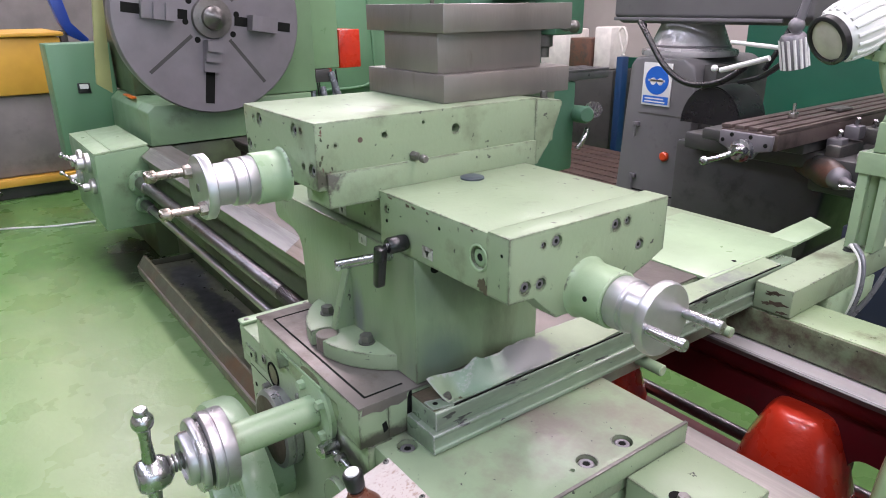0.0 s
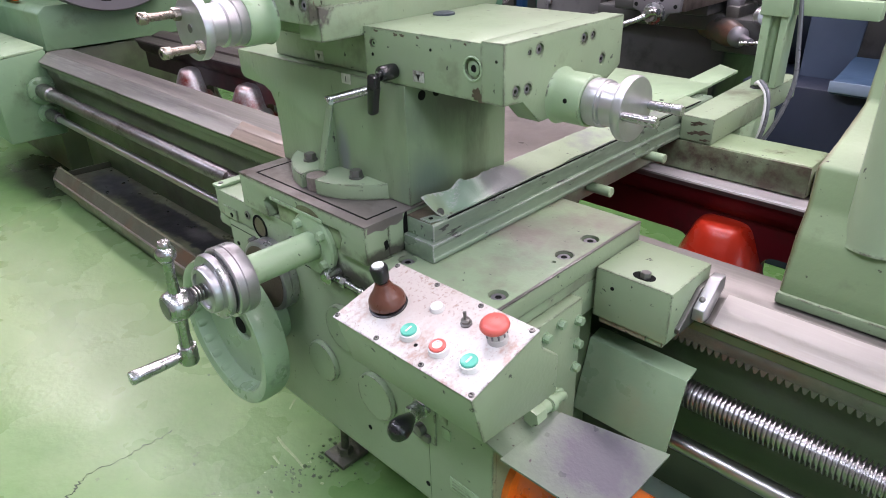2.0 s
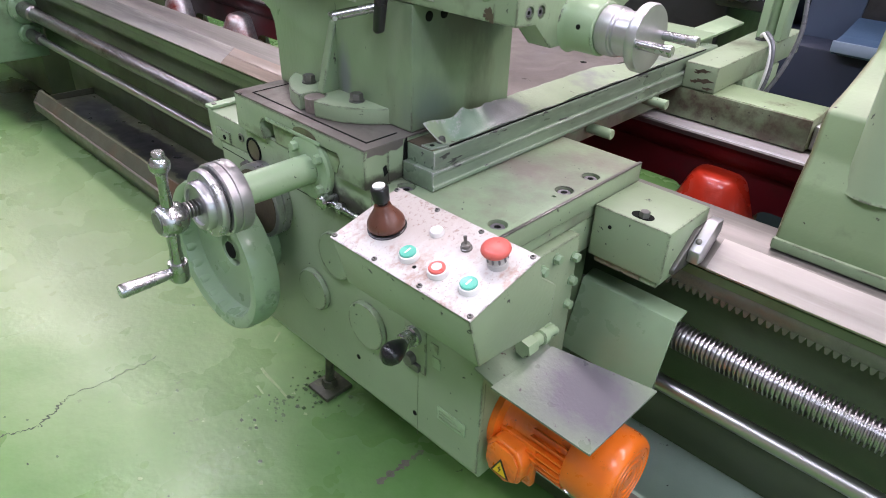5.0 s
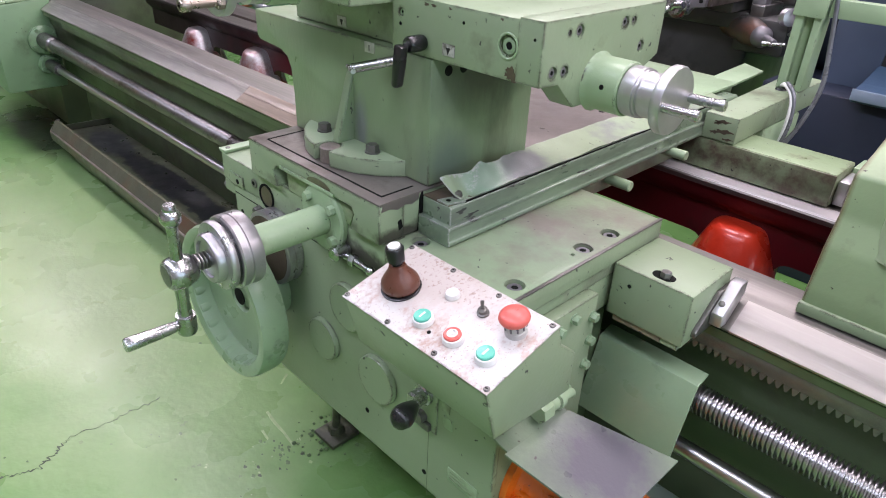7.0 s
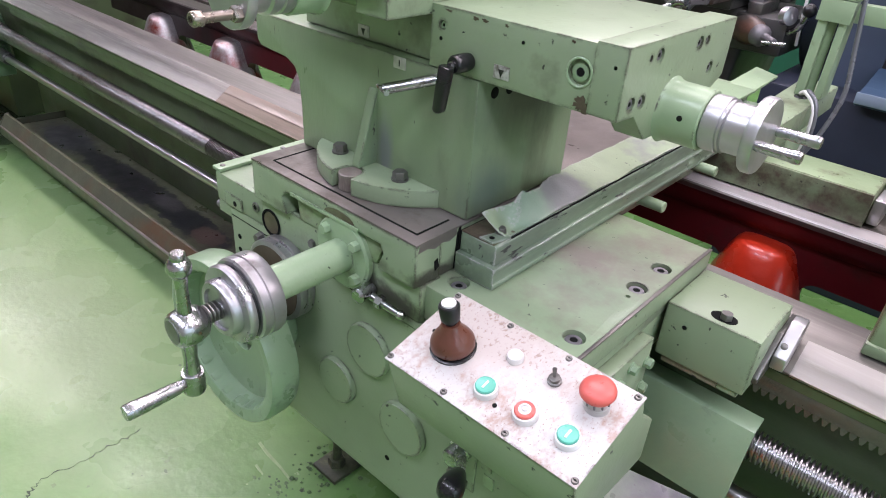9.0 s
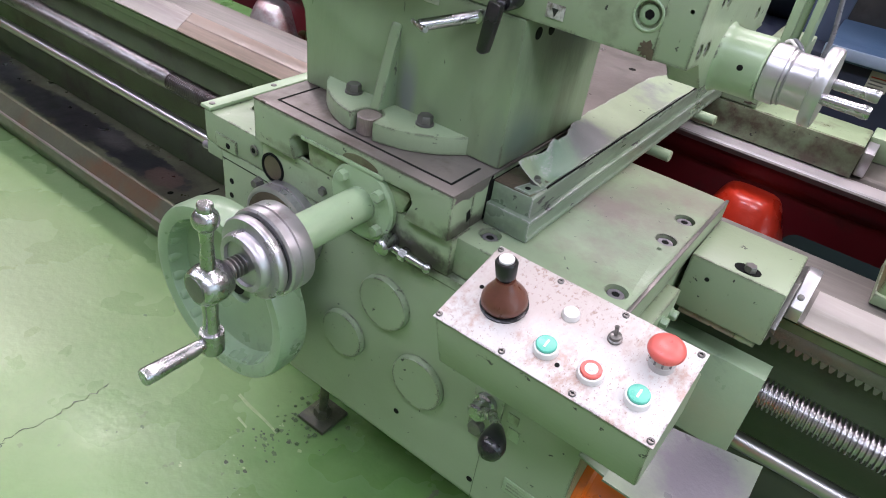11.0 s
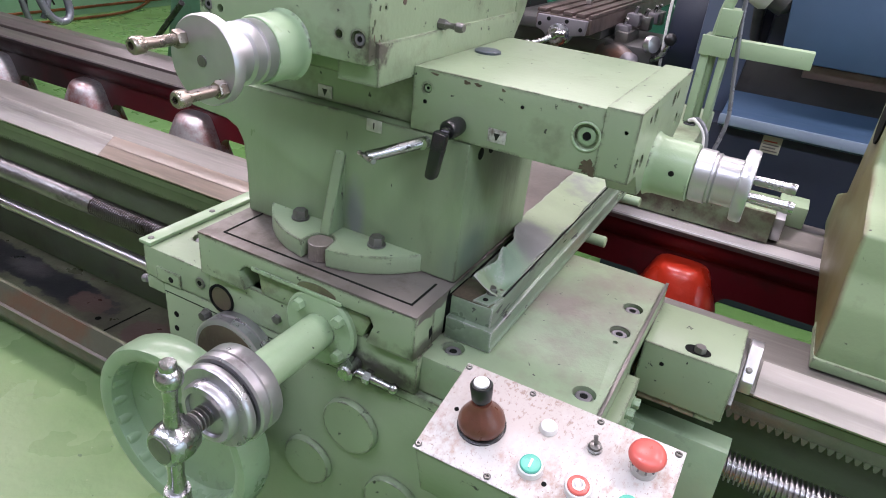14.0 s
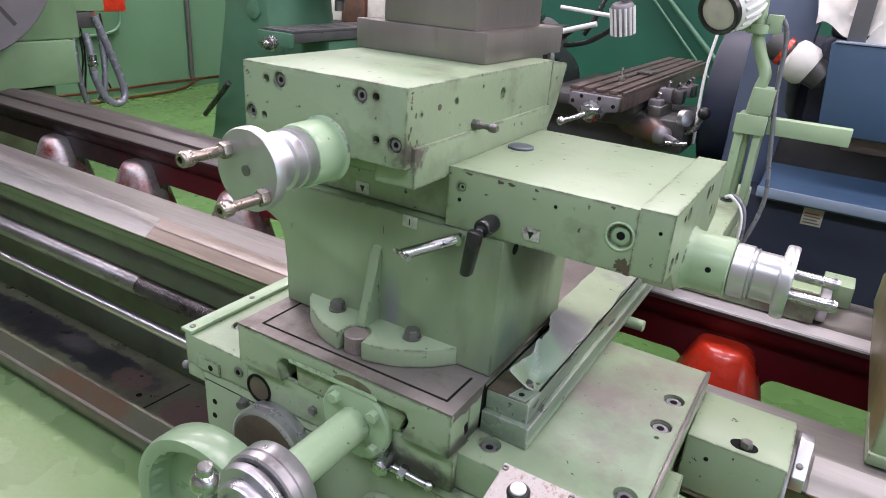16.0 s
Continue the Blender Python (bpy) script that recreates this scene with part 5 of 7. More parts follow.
# ---- compound column ----
col = thing("compound_column", (-0.45, -0.1, 0.916), "green cast column of the compound rest bolted to the cross slide", "lathe compound")
cp = [(-0.657, 0.9145), (-0.238, 0.9145), (-0.238, 1.142), (-0.790, 1.142), (-0.790, 1.090), (-0.780, 1.079), (-0.70, 1.073), (-0.676, 1.062), (-0.664, 1.040), (-0.659, 0.99)]
body = part("column", bm_prism(cp, "y", -0.246, 0.03, 0.004), M_GREEN_STREAK, col)
NX, FCX, FCY, FR = -0.452, -0.450, -0.146, 0.181
edge_pts = [(FCX + FR * math.cos(a), FCY + FR * math.sin(a)) for a in (2 * math.pi * i / 96 - math.pi / 2 for i in range(96)) if abs(FR * math.cos(a) - (NX - FCX)) > 0.0215 or math.sin(a) > 0]
notch = [(NX - 0.021 * math.cos(a), -0.302 + 0.021 * math.sin(a)) for a in (i * math.pi / 12 for i in range(13))]
part("flange", bm_prism([p for p in edge_pts if p[0] > NX and p[1] < FCY] + [p for p in edge_pts if p[1] >= FCY] + [p for p in edge_pts if p[0] < NX and p[1] < FCY] + notch, "z", 0.9145, 0.9455, 0.0015), M_GREEN, col, "round green flange with bolts")
part("bolt_notch", bm_lathe([(0.0203, 0), (0.0203, 0.0275), (0.019, 0.0288)], (NX, -0.3035, 0.9147), (0, 0, 1), 28), M_BOSS, col, "bare metal boss in the flange notch")
part("rib", bm_prism([(-0.243, 1.080), (-0.243, 0.944), (-0.288, 0.944), (-0.285, 0.955), (-0.2485, 1.075)], "x", -0.469, -0.449, 0.004), M_GREEN_STREAK, col, "thin gusset rib smeared with grey")
for bx in (-0.525, -0.372):
    hex_bolt(col, (bx, -0.264, 0.9455), (0, 0, 1), 0.022, 0.013)
for hy in (-0.205, -0.168):
    drill_hole(col, (-0.2378, hy, 1.118), (1, 0, 0), 0.009)


def pointer_plate(parent, x, y, z, tri=True):
    p_ = part("pointer_plate", bm_box(x - 0.0135, x + 0.0135, y - 0.0015, y, z - 0.0095, z + 0.0095, 0.0005), M_PLATE, parent, "small dulled index plate")
    if tri:
        part("pointer_mark", bm_prism([(x - 0.005, z + 0.004), (x + 0.005, z + 0.004), (x, z - 0.007)], "y", y - 0.0021, y - 0.0016), M_BLACK, p_)
    else:
        part("pointer_mark", bm_box(x - 0.001, x + 0.001, y - 0.0021, y - 0.0016, z - 0.005, z + 0.005), M_BLACK, p_)


pointer_plate(col, -0.398, -0.2462, 1.132, False)

# ---- lower top slide ----
low = thing("lower_slide", (-0.3, -0.1, 1.1425), "green lower top slide with a chrome two-pin handwheel", "lathe top slide")
LOW_BOLTS = [((-0.079, -0.245, 1.193), (0, -1, 0), 0.0165, 0.006), ((-0.314, -0.245, 1.206), (0, -1, 0), 0.007, 0.006)]
blk = part("slide_block", bored(bm_box(-0.337, -0.0601, -0.245, 0.08, 1.1435, 1.2335, 0.0008), LOW_BOLTS), M_GREEN, low)
part("slide_base", bm_box(-0.66, -0.3355, -0.226, 0.05, 1.1435, 1.214, 0.003), M_GREEN, low)
cap_ = [(-0.2465, 1.2372), (0.0805, 1.2385), (0.0805, 1.152), (0.045, 1.136), (-0.06, 1.100), (-0.155, 1.100), (-0.20, 1.1425), (-0.2465, 1.1445)]
END_BOLTS = [((-0.015, y_, z_), (1, 0, 0), r_, 0.006) for y_, z_, r_ in ((-0.160, 1.216, 0.0095), (-0.039, 1.216, 0.0095), (0.019, 1.172, 0.0095), (-0.216, 1.162, 0.0095), (-0.188, 1.160, 0.0095), (-0.186, 1.216, 0.0045), (-0.014, 1.217, 0.0065))]
end = part("end_cap", bored(bm_prism(cap_, "x", -0.060, -0.015, 0.0012), END_BOLTS), M_GREEN, low)

for h_ in LOW_BOLTS:
    sunk_bolt(blk, *h_, M_TEALGREEN)
part("bolt_ring", bm_pipe([(-0.079 + 0.0182 * math.cos(a), -0.2452, 1.193 + 0.0182 * math.sin(a)) for a in (i * math.pi / 12 for i in range(25))], 0.0018, 8, 2), M_PALEGREEN, blk)
drill_hole(blk, (-0.316, -0.245, 1.187), (0, -1, 0), 0.003)
drill_hole(blk, (-0.17, -0.245, 1.211), (0, -1, 0), 0.0025)
drill_hole(end, (-0.03, -0.2456, 1.21), (0, -1, 0), 0.003)
part("paint_chip", bm_prism(blot(-0.068, 1.153, 0.012, 0.009, 0.5, 36), "y", -0.2462, -0.2449), M_BROWNOIL, low, "chipped brown patch of bare metal")
pointer_plate(low, -0.2, -0.2452, 1.164)
pointer_plate(low, -0.505, -0.2262, 1.158)
part("oil_cap", bm_lathe([(0.021, 0), (0.021, 0.003), (0.018, 0.0045), (0.008, 0.005)], (-0.305, -0.075, 1.2335), (0, 0, 1), 30), M_RUBBER, low, "dark blue grey round oil cap")
for h_ in END_BOLTS:
    sunk_bolt(end, *h_)
AXY, AXZ = -0.096, 1.132
part("boss", bm_lathe([(0.047, 0), (0.0435, 0.005), (0.042, 0.012), (0.042, 0.058), (0.040, 0.060)], (-0.015, AXY, AXZ), (1, 0, 0), 40), M_PALEGREEN, low)
drill_hole(low, (0.02, AXY - 0.0415, AXZ + 0.005), (0, -1, 0), 0.004)
hw2 = part("handwheel", bm_lathe([(0.037, 0), (0.038, 0.003), (0.038, 0.022), (0.0355, 0.0235), (0.0355, 0.0265), (0.037, 0.028), (0.034, 0.030), (0.034, 0.058), (0.049, 0.060), (0.051, 0.063), (0.051, 0.073), (0.049, 0.076), (0.02, 0.0765)],
                                 (0.046, AXY, AXZ), (1, 0, 0), 56), M_BRUSHED, low, "bright turned chrome handwheel")
for py, pz in ((AXY + 0.040, AXZ - 0.001), (AXY - 0.039, AXZ - 0.001)):
    part("grip_pin", bm_lathe([(0.0062, 0), (0.0072, 0.004), (0.0078, 0.044), (0.0086, 0.047), (0.0086, 0.054), (0.0075, 0.057)], (0.1215, py, pz), (1, 0, 0), 20), M_CHROME, hw2)
# lock levers
tl = part("lock_lever", merged(bm_rod((-0.309, -0.247, 1.129), (-0.362, -0.317, 1.112), 0.0085), bm_lathe([(0.009, 0), (0.009, 0.012)], (-0.309, -0.246, 1.129), (0, -1, 0), 18)), M_CHROME, low, "chrome locking handle")
part("cross_bar", bm_rod((-0.380, -0.310, 1.112), (-0.345, -0.325, 1.112), 0.0035, 0.0045), M_CHROME, tl)
rl = part("ratchet_lever", merged(bm_lathe([(0.0125, 0), (0.0135, 0.006), (0.0135, 0.030), (0.011, 0.034)], (-0.259, -0.247, 1.166), (0, -1, 0), 22),
                                  bm_prism([(-0.271, 1.168), (-0.250, 1.165), (-0.262, 1.099), (-0.270, 1.095), (-0.279, 1.099)], "y", -0.300, -0.284, 0.004)), M_BLACK, low, "black plastic ratchet clamping lever")
part("lever_stud", bm_lathe([(0.006, 0), (0.006, 0.004)], (-0.259, -0.281, 1.166), (0, -1, 0), 14), M_CHROME, rl)

# ---- upper top slide ----
upp = thing("upper_slide", (-0.48, -0.1, 1.217), "green upper top slide with a chrome two-pin handwheel", "lathe top slide")
UP_BOLTS = [((x_, -0.350, z_), (0, -1, 0), r_, 0.008) for x_, z_, r_ in ((-0.560, 1.333, 0.0110), (-0.417, 1.333, 0.0110), (-0.360, 1.277, 0.0110), (-0.617, 1.281, 0.0100))]
UP_HOLES = [((x_, -0.350, z_), (0, -1, 0), 0.0055, 0.02) for x_, z_ in ((-0.585, 1.332), (-0.392, 1.335), (-0.390, 1.279), (-0.592, 1.279))]
UP_HOLES += [((-0.343, y_, z_), (1, 0, 0), r_, 0.02) for y_, z_, r_ in ((-0.227, 1.322, 0.005), (-0.082, 1.317, 0.0085), (-0.316, 1.315, 0.0025), (-0.15, 1.334, 0.003))]
ub = part("slide_block", bored(bm_box(-0.632, -0.343, -0.350, 0.109, 1.246, 1.353, 0.0025), UP_BOLTS + UP_HOLES), M_GREEN, upp)
for k in range(9):
    part("scuff", bm_prism(blot(-0.352 - 0.012 * blot_rng.random(), -0.32 + 0.03 * k, 0.005 + 0.006 * blot_rng.random(), 0.010 + 0.012 * blot_rng.random(), 0.4, 24), "z", 1.3515, 1.3524), M_RUST if k % 3 == 0 else M_COVER, upp)
part("gib_plate", bm_box(-0.402, -0.3375, -0.335, 0.108, 1.217, 1.2735, 0.002), M_GREEN, upp)
part("under_slide", bm_box(-0.615, -0.41, -0.30, 0.15, 1.2145, 1.2455, 0.002), M_GREEN, upp)
part("rear_block", bm_box(-0.632, -0.415, 0.1095, 0.232, 1.246, 1.351, 0.003), M_GREEN, upp)
part("rear_lug", bm_prism([(0.1092, 1.225), (0.118, 1.225), (0.152, 1.268), (0.180, 1.338), (0.176, 1.343), (0.1092, 1.351)], "x", -0.4145, -0.3425, 0.002), M_GREEN, upp)
hex_bolt(upp, (-0.365, 0.15, 1.345), (0, 0, 1), 0.012, 0.012)
for h_ in UP_BOLTS:
    sunk_bolt(ub, *h_)
part("red_mark", bm_lathe([(0.0045, 0), (0.0045, 0.0006)], (-0.343, -0.272, 1.319), (1, 0, 0), 10), M_RUST, ub)
for k in range(13):
    cy_, cz_ = -0.346 + abs(blot_rng.gauss(0, 0.012)), 1.252 + 0.095 * blot_rng.random() ** 1.6
    part("paint_chip", bm_prism(blot(cy_, cz_, 0.0008 + 0.0016 * blot_rng.random(), 0.0012 + 0.004 * blot_rng.random(), 0.45, 20), "x", -0.3432, -0.3427), M_MUCK if k % 4 else M_RUST, upp)
for k in range(6):
    part("paint_chip", bm_prism(blot(-0.02 - 0.3 * blot_rng.random(), 1.2285 - 0.004 * blot_rng.random(), 0.002 + 0.004 * blot_rng.random(), 0.0012 + 0.001 * blot_rng.random(), 0.45, 18), "y", -0.2456, -0.2449), M_BROWNOIL, low)
part("oil_nipple", merged(bm_hex((-0.343, -0.172, 1.281), (1, 0, 0), 0.014, 0.012), bm_lathe([(0.006, 0), (0.004, 0.006), (0.005, 0.016), (0.007, 0.018), (0.007, 0.026), (0.005, 0.03)], (-0.331, -0.172, 1.281), (1, -0.1, 0), 14)), M_DULL, upp)
BX, BZ = -0.480, 1.249
part("boss", bm_lathe([(0.0475, 0), (0.0445, 0.003), (0.0435, 0.010), (0.0435, 0.050), (0.0415, 0.053)], (BX, -0.350, BZ), (0, -1, 0), 40), M_PALEGREEN, upp)
hw3 = part("handwheel", bm_lathe([(0.039, 0), (0.040, 0.003), (0.040, 0.018), (0.037, 0.0195), (0.037, 0.0225), (0.039, 0.024), (0.039, 0.038), (0.035, 0.041), (0.034, 0.070), (0.049, 0.072), (0.053, 0.075), (0.053, 0.087), (0.051, 0.090), (0.02, 0.0905)],
                                 (BX, -0.402, BZ), (0, -1, 0), 56), M_BRUSHED, upp, "dull chrome handwheel disc")
part("centre_screw", bm_lathe([(0.007, 0), (0.007, 0.001), (0.004, 0.0012)], (BX, -0.4925, BZ), (0, -1, 0), 16), M_DULL, hw3)
for px, pz in ((BX - 0.030, BZ + 0.021), (BX + 0.031, BZ - 0.026)):
    g = part("grip_pin", merged(bm_hex((px, -0.4925, pz), (0, -1, 0), 0.019, 0.012), bm_lathe([(0.0068, 0), (0.0068, 0.042), (0.0098, 0.044), (0.0102, 0.056), (0.008, 0.059), (0.0045, 0.059), (0.0045, 0.05)], (px, -0.504, pz), (0, -1, 0), 18)), M_PIN, hw3, "steel pin with a nut")

# ---- tool post ----
tpo = thing("tool_post", (-0.5, 0.05, 1.3525), "large brownish steel square tool post", "tool post")
part("base_plate", bm_box(-0.640, -0.382, -0.078, 0.235, 1.3535, 1.402, 0.0015), M_TOOLPOST, tpo)
part("core", bm_box(-0.585, -0.408, -0.072, 0.18, 1.4022, 1.472, 0.0015), M_TOOLPOST, tpo)
part("top_plate", bm_box(-0.640, -0.382, -0.078, 0.235, 1.4722, 1.52, 0.0015), M_TOOLPOST, tpo)

# ---- tailstock ----
tai = thing("tailstock", (0.6, 0.4, WAY), "green cast tailstock standing on the bed", "tailstock")
tp = [(0.156, 0.7475), (0.160, 0.795), (0.178, 0.875), (0.205, 0.925), (0.212, 1.0), (0.302, 1.022), (0.425, 1.065), (0.45, 1.16), (0.48, 1.21), (0.58, 1.21), (0.63, 1.16), (0.645, 1.0), (0.66, 0.93), (0.86, 0.86), (0.86, 0.77), (0.70, 0.768), (0.60, 0.752), (0.40, 0.7475)]
part("casting", bm_prism(tp, "x", 0.31, 1.05, 0.008), M_TAIL, tai)
part("base_lip", bm_box(0.308, 1.06, 0.151, 0.30, 0.7475, 0.770, 0.004), M_GREEN, tai)
part("clamp_post", bm_lathe([(0.060, 0), (0.056, 0.01), (0.055, 0.30), (0.05, 0.31)], (0.430, 0.225, 0.88), (0, 0, 1), 32), M_GREEN, tai, "green round clamp post")
drill_hole(tai, (0.345, 0.186, 0.86), (0, -0.9, 0.4), 0.003)
part("quill_bore", bm_lathe([(0.05, 0), (0.05, 0.004), (0.03, 0.005)], (0.31, 0.53, 1.13), (-1, 0, 0), 28), M_HOLE, tai)

# ---- headstock ----
hea = thing("headstock", (-4.2, 0.4, FLOOR), "large green lathe headstock with a big faceplate chuck", "lathe headstock")
gb = part("gearbox", bm_prism([(-0.175, 0.285), (0.125, 0.285), (0.125, 0.757), (-0.175, 0.732)], "x", -4.42, -3.58, 0.010), M_CASE, hea, "green feed gearbox with selector levers")
part("gearbox_lid", bm_prism([(-0.173, 0.733), (-0.082, 0.7405), (-0.082, 0.752), (-0.173, 0.7445)], "x", -4.41, -3.585, 0.002), M_PALEGREEN, gb)
part("gearbox_lid", bm_prism([(-0.079, 0.7408), (0.122, 0.7575), (0.122, 0.769), (-0.079, 0.7523)], "x", -4.41, -3.585, 0.002), M_PALEGREEN, gb)
for cz, r in ((LSZ, 0.075), (FRZ, 0.055)):
    part("bearing_flange", bm_lathe([(r, 0), (r, 0.02), (r * 0.8, 0.03)], (-3.58, LSY, cz), (1, 0, 0), 28), M_CASE, gb)
    for k in range(4):
        a = k * math.pi / 2 + 0.5
        hex_bolt(gb, (-3.56, LSY + r * 0.8 * math.cos(a), cz + r * 0.8 * math.sin(a)), (1, 0, 0), 0.02, 0.014, M_CASE, washer=False)
for kx, kz, kr in ((-3.76, 0.665, 0.058), (-4.0, 0.64, 0.066), (-3.70, 0.535, 0.046), (-4.15, 0.50, 0.05)):
    lv2 = part("selector", bm_lathe([(kr, 0), (kr, 0.022), (kr * 0.8, 0.028), (kr * 0.55, 0.032), (kr * 0.5, 0.066), (kr * 0.3, 0.07)], (kx, -0.177, kz), (0, -1, 0), 28), M_BRUSHED, gb, "bright metal selector dial")
    part("selector_lever", merged(bm_rod((kx, -0.236, kz), (kx - 0.09, -0.275, kz + 0.028), 0.008), bm_ball((kx - 0.09, -0.275, kz + 0.028), 0.017, 14)), M_CHROME, lv2)
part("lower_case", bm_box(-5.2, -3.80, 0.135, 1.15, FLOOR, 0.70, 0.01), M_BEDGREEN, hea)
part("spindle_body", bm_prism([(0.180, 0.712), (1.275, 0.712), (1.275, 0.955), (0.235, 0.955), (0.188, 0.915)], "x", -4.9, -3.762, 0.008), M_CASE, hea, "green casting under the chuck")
# The case takes the dark green as shade behind the chuck.
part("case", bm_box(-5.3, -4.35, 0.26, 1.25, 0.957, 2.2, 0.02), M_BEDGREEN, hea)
part("case_flank", bm_box(-4.9, -3.80, 0.80, 1.338, 0.957, 2.2, 0.012), M_CASE, hea)
part("front_panel", bm_box(-5.05, -4.78, -0.165, 0.239, 0.50, 1.29, 0.008), M_GREENWALL, hea)
part("guard_sheet", bm_prism([(-0.03, 1.09), (0.05, 1.03), (0.083, 1.56), (0.12, 2.2), (0.06, 2.2), (0.026, 1.56)], "x", -3.97, -3.94, 0.003), M_OLIVE, hea, "pale olive sheet edge beside the chuck")
part("warning_strip", bm_box(-4.42, -4.16, 0.198, 0.226, 0.9585, 0.972, 0.002), M_ORANGE, hea)
lb = part("meter_label", bm_box(-4.779, -4.765, -0.015, 0.065, 0.955, 1.025, 0.004), M_BLACK, hea)
part("label_face", bm_box(-4.764, -4.760, -0.003, 0.053, 0.985, 1.018), M_WHITE, lb)
CY, CZ = 0.60, 1.455
fp = part("faceplate", bm_lathe([(0.50, 0), (0.553, 0.01), (0.558, 0.02), (0.558, 0.10), (0.550, 0.11), (0.30, 0.111), (0.12, 0.111)], (-3.74, CY, CZ), (1, 0, 0), 96), M_FACEPLATE, hea, "big round grey faceplate chuck")
part("spindle_nose", bm_lathe([(0.12, 0), (0.115, 0.03), (0.07, 0.035), (0.065, 0.06), (0.045, 0.07), (0.006, 0.16)], (-3.63, CY, CZ), (1, 0, 0), 32), M_DULL, fp, "steel centre point")


def radial(r0, r1, a, w, x0, x1, name, mat, lab=""):
    d = Vector((0, math.cos(a), math.sin(a)))
    s = Vector((0, -math.sin(a), math.cos(a))) * w / 2
    bm = bmesh.new()
    vs = [bm.verts.new(Vector((x, CY, CZ)) + d * r + s * e) for x in (x0, x1) for r in (r0, r1) for e in (-1, 1)]
    for f in ((0, 1, 3, 2), (4, 6, 7, 5), (0, 4, 5, 1), (2, 3, 7, 6), (0, 2, 6, 4), (1, 5, 7, 3)):
        bm.faces.new([vs[i] for i in f])
    bmesh.ops.recalc_face_normals(bm, faces=bm.faces[:])
    part(name, bm, mat, fp, lab)


for k in range(4):
    a = k * math.pi / 2 - 0.14
    radial(0.14, 0.50, a, 0.055, -3.632, -3.627, "jaw_slot", M_HOLE)
    radial(0.16, 0.49, a + math.pi / 4, 0.021, -3.632, -3.6285, "tee_slot", M_DARKGREY)
    for j, (r0, h) in enumerate(((0.13, 0.09), (0.19, 0.065), (0.25, 0.04))):
        radial(r0 + (0.09 if k in (0, 2) else 0), r0 + 0.062 + (0.09 if k in (0, 2) else 0), a, 0.09, -3.632, -3.63 + h, "chuck_jaw", M_FACEPLATE, "stepped grey chuck jaw")
for k in range(8):
    a = k * math.pi / 4 + 0.11
    drill_hole(fp, (-3.629, CY + 0.155 * math.cos(a), CZ + 0.155 * math.sin(a)), (1, 0, 0), 0.018)
cab = part("side_cabinet", bm_box(-4.4, -3.92, 1.366, 1.59, 1.093, 2.2, 0.008), M_CABINET, hea)
part("cabinet_gap", bm_box(-3.93, -3.922, 1.339, 1.352, 1.10, 2.15), M_HOLE, cab)
for hz in (1.14, 1.55, 1.9):
    part("hinge", bm_box(-3.9195, -3.91, 1.372, 1.384, hz, hz + 0.06, 0.002), M_DARKGREY, cab)
part("terminal_block", bm_box(-4.02, -3.90, 1.385, 1.50, 1.00, 1.09, 0.006), M_DARKGREY, cab)
part("gland", bm_rod((-3.95, 1.52, 1.00), (-3.95, 1.52, 1.092), 0.018), M_REDDULL, cab)
part("red_guard", bm_box(-4.6, -4.2, 1.745, 1.93, 1.06, 1.345, 0.01), M_RED, hea, "bright red guard box")
for k, pts in enumerate((((-3.9, 1.43, 0.97), (-3.88, 1.436, 0.87), (-3.87, 1.435, 0.73), (-3.86, 1.475, 0.60), (-3.85, 1.535, 0.545), (-3.85, 1.60, 0.56), (-3.86, 1.615, 0.64), (-3.87, 1.576, 0.80), (-3.90, 1.50, 1.07)),
                         ((-3.95, 1.38, 0.95), (-3.93, 1.37, 0.75), (-3.93, 1.39, 0.6), (-3.95, 1.45, 0.45)),
                         ((-3.91, 1.52, 1.07), (-3.90, 1.53, 0.85), (-3.89, 1.51, 0.66), (-3.90, 1.47, 0.56)))):
    part("hose", bm_pipe(pts, 0.0235 if k == 0 else 0.018, 12, 8), M_HOSE, hea, "shiny grey hose hanging in a loop")
part("hose_union", bm_lathe([(0.027, 0), (0.030, 0.006), (0.030, 0.03), (0.025, 0.034), (0.025, 0.07)], (-3.87, 1.435, 0.78), (0, 0.05, 1), 20), M_CHROME, hea, "bright hose union")
for wy, wz in ((1.40, 0.56), (1.415, 0.50), (1.56, 0.62)):
    part("wire", bm_pipe([(-3.93, wy, 1.08), (-3.93, wy + 0.015, 0.85), (-3.94, wy - 0.01, wz + 0.1), (-3.96, wy + 0.03, wz)], 0.006, 8, 6), M_BLACK, hea)


# ---- lamp post on the rear of the carriage ----
post = thing("lamp_post", (-0.11, 1.09, 0.902), "pale green bracket post with a work lamp and cables", "machine lamp")
part("upright", bm_box(-0.138, -0.113, 1.06, 1.13, 0.902, 1.16, 0.003), M_PALEGREEN, post)
part("upright", bm_box(-0.086, -0.066, 1.06, 1.13, 0.902, 1.16, 0.003), M_PALEGREEN, post)
part("tie_plate", bm_box(-0.143, -0.058, 1.05, 1.06, 1.105, 1.16, 0.002), M_PALEGREEN, post)
part("clamp_block", bm_box(-0.114, -0.056, 1.06, 1.13, 1.161, 1.235, 0.003), M_PALEGREEN, post)
part("arm", bm_box(-0.057, 0.155, 1.075, 1.115, 1.108, 1.156, 0.003), M_PALEGREEN, post)
part("pipe", bm_pipe([(-0.112, 1.095, 0.91), (-0.112, 1.095, 1.10), (-0.105, 1.095, 1.22), (-0.098, 1.095, 1.27), (-0.125, 1.095, 1.33), (-0.140, 1.095, 1.38), (-0.150, 1.095, 1.50), (-0.17, 1.095, 1.9)], 0.0165, 14, 8), M_PALEGREEN, post, "bent pale green pipe")
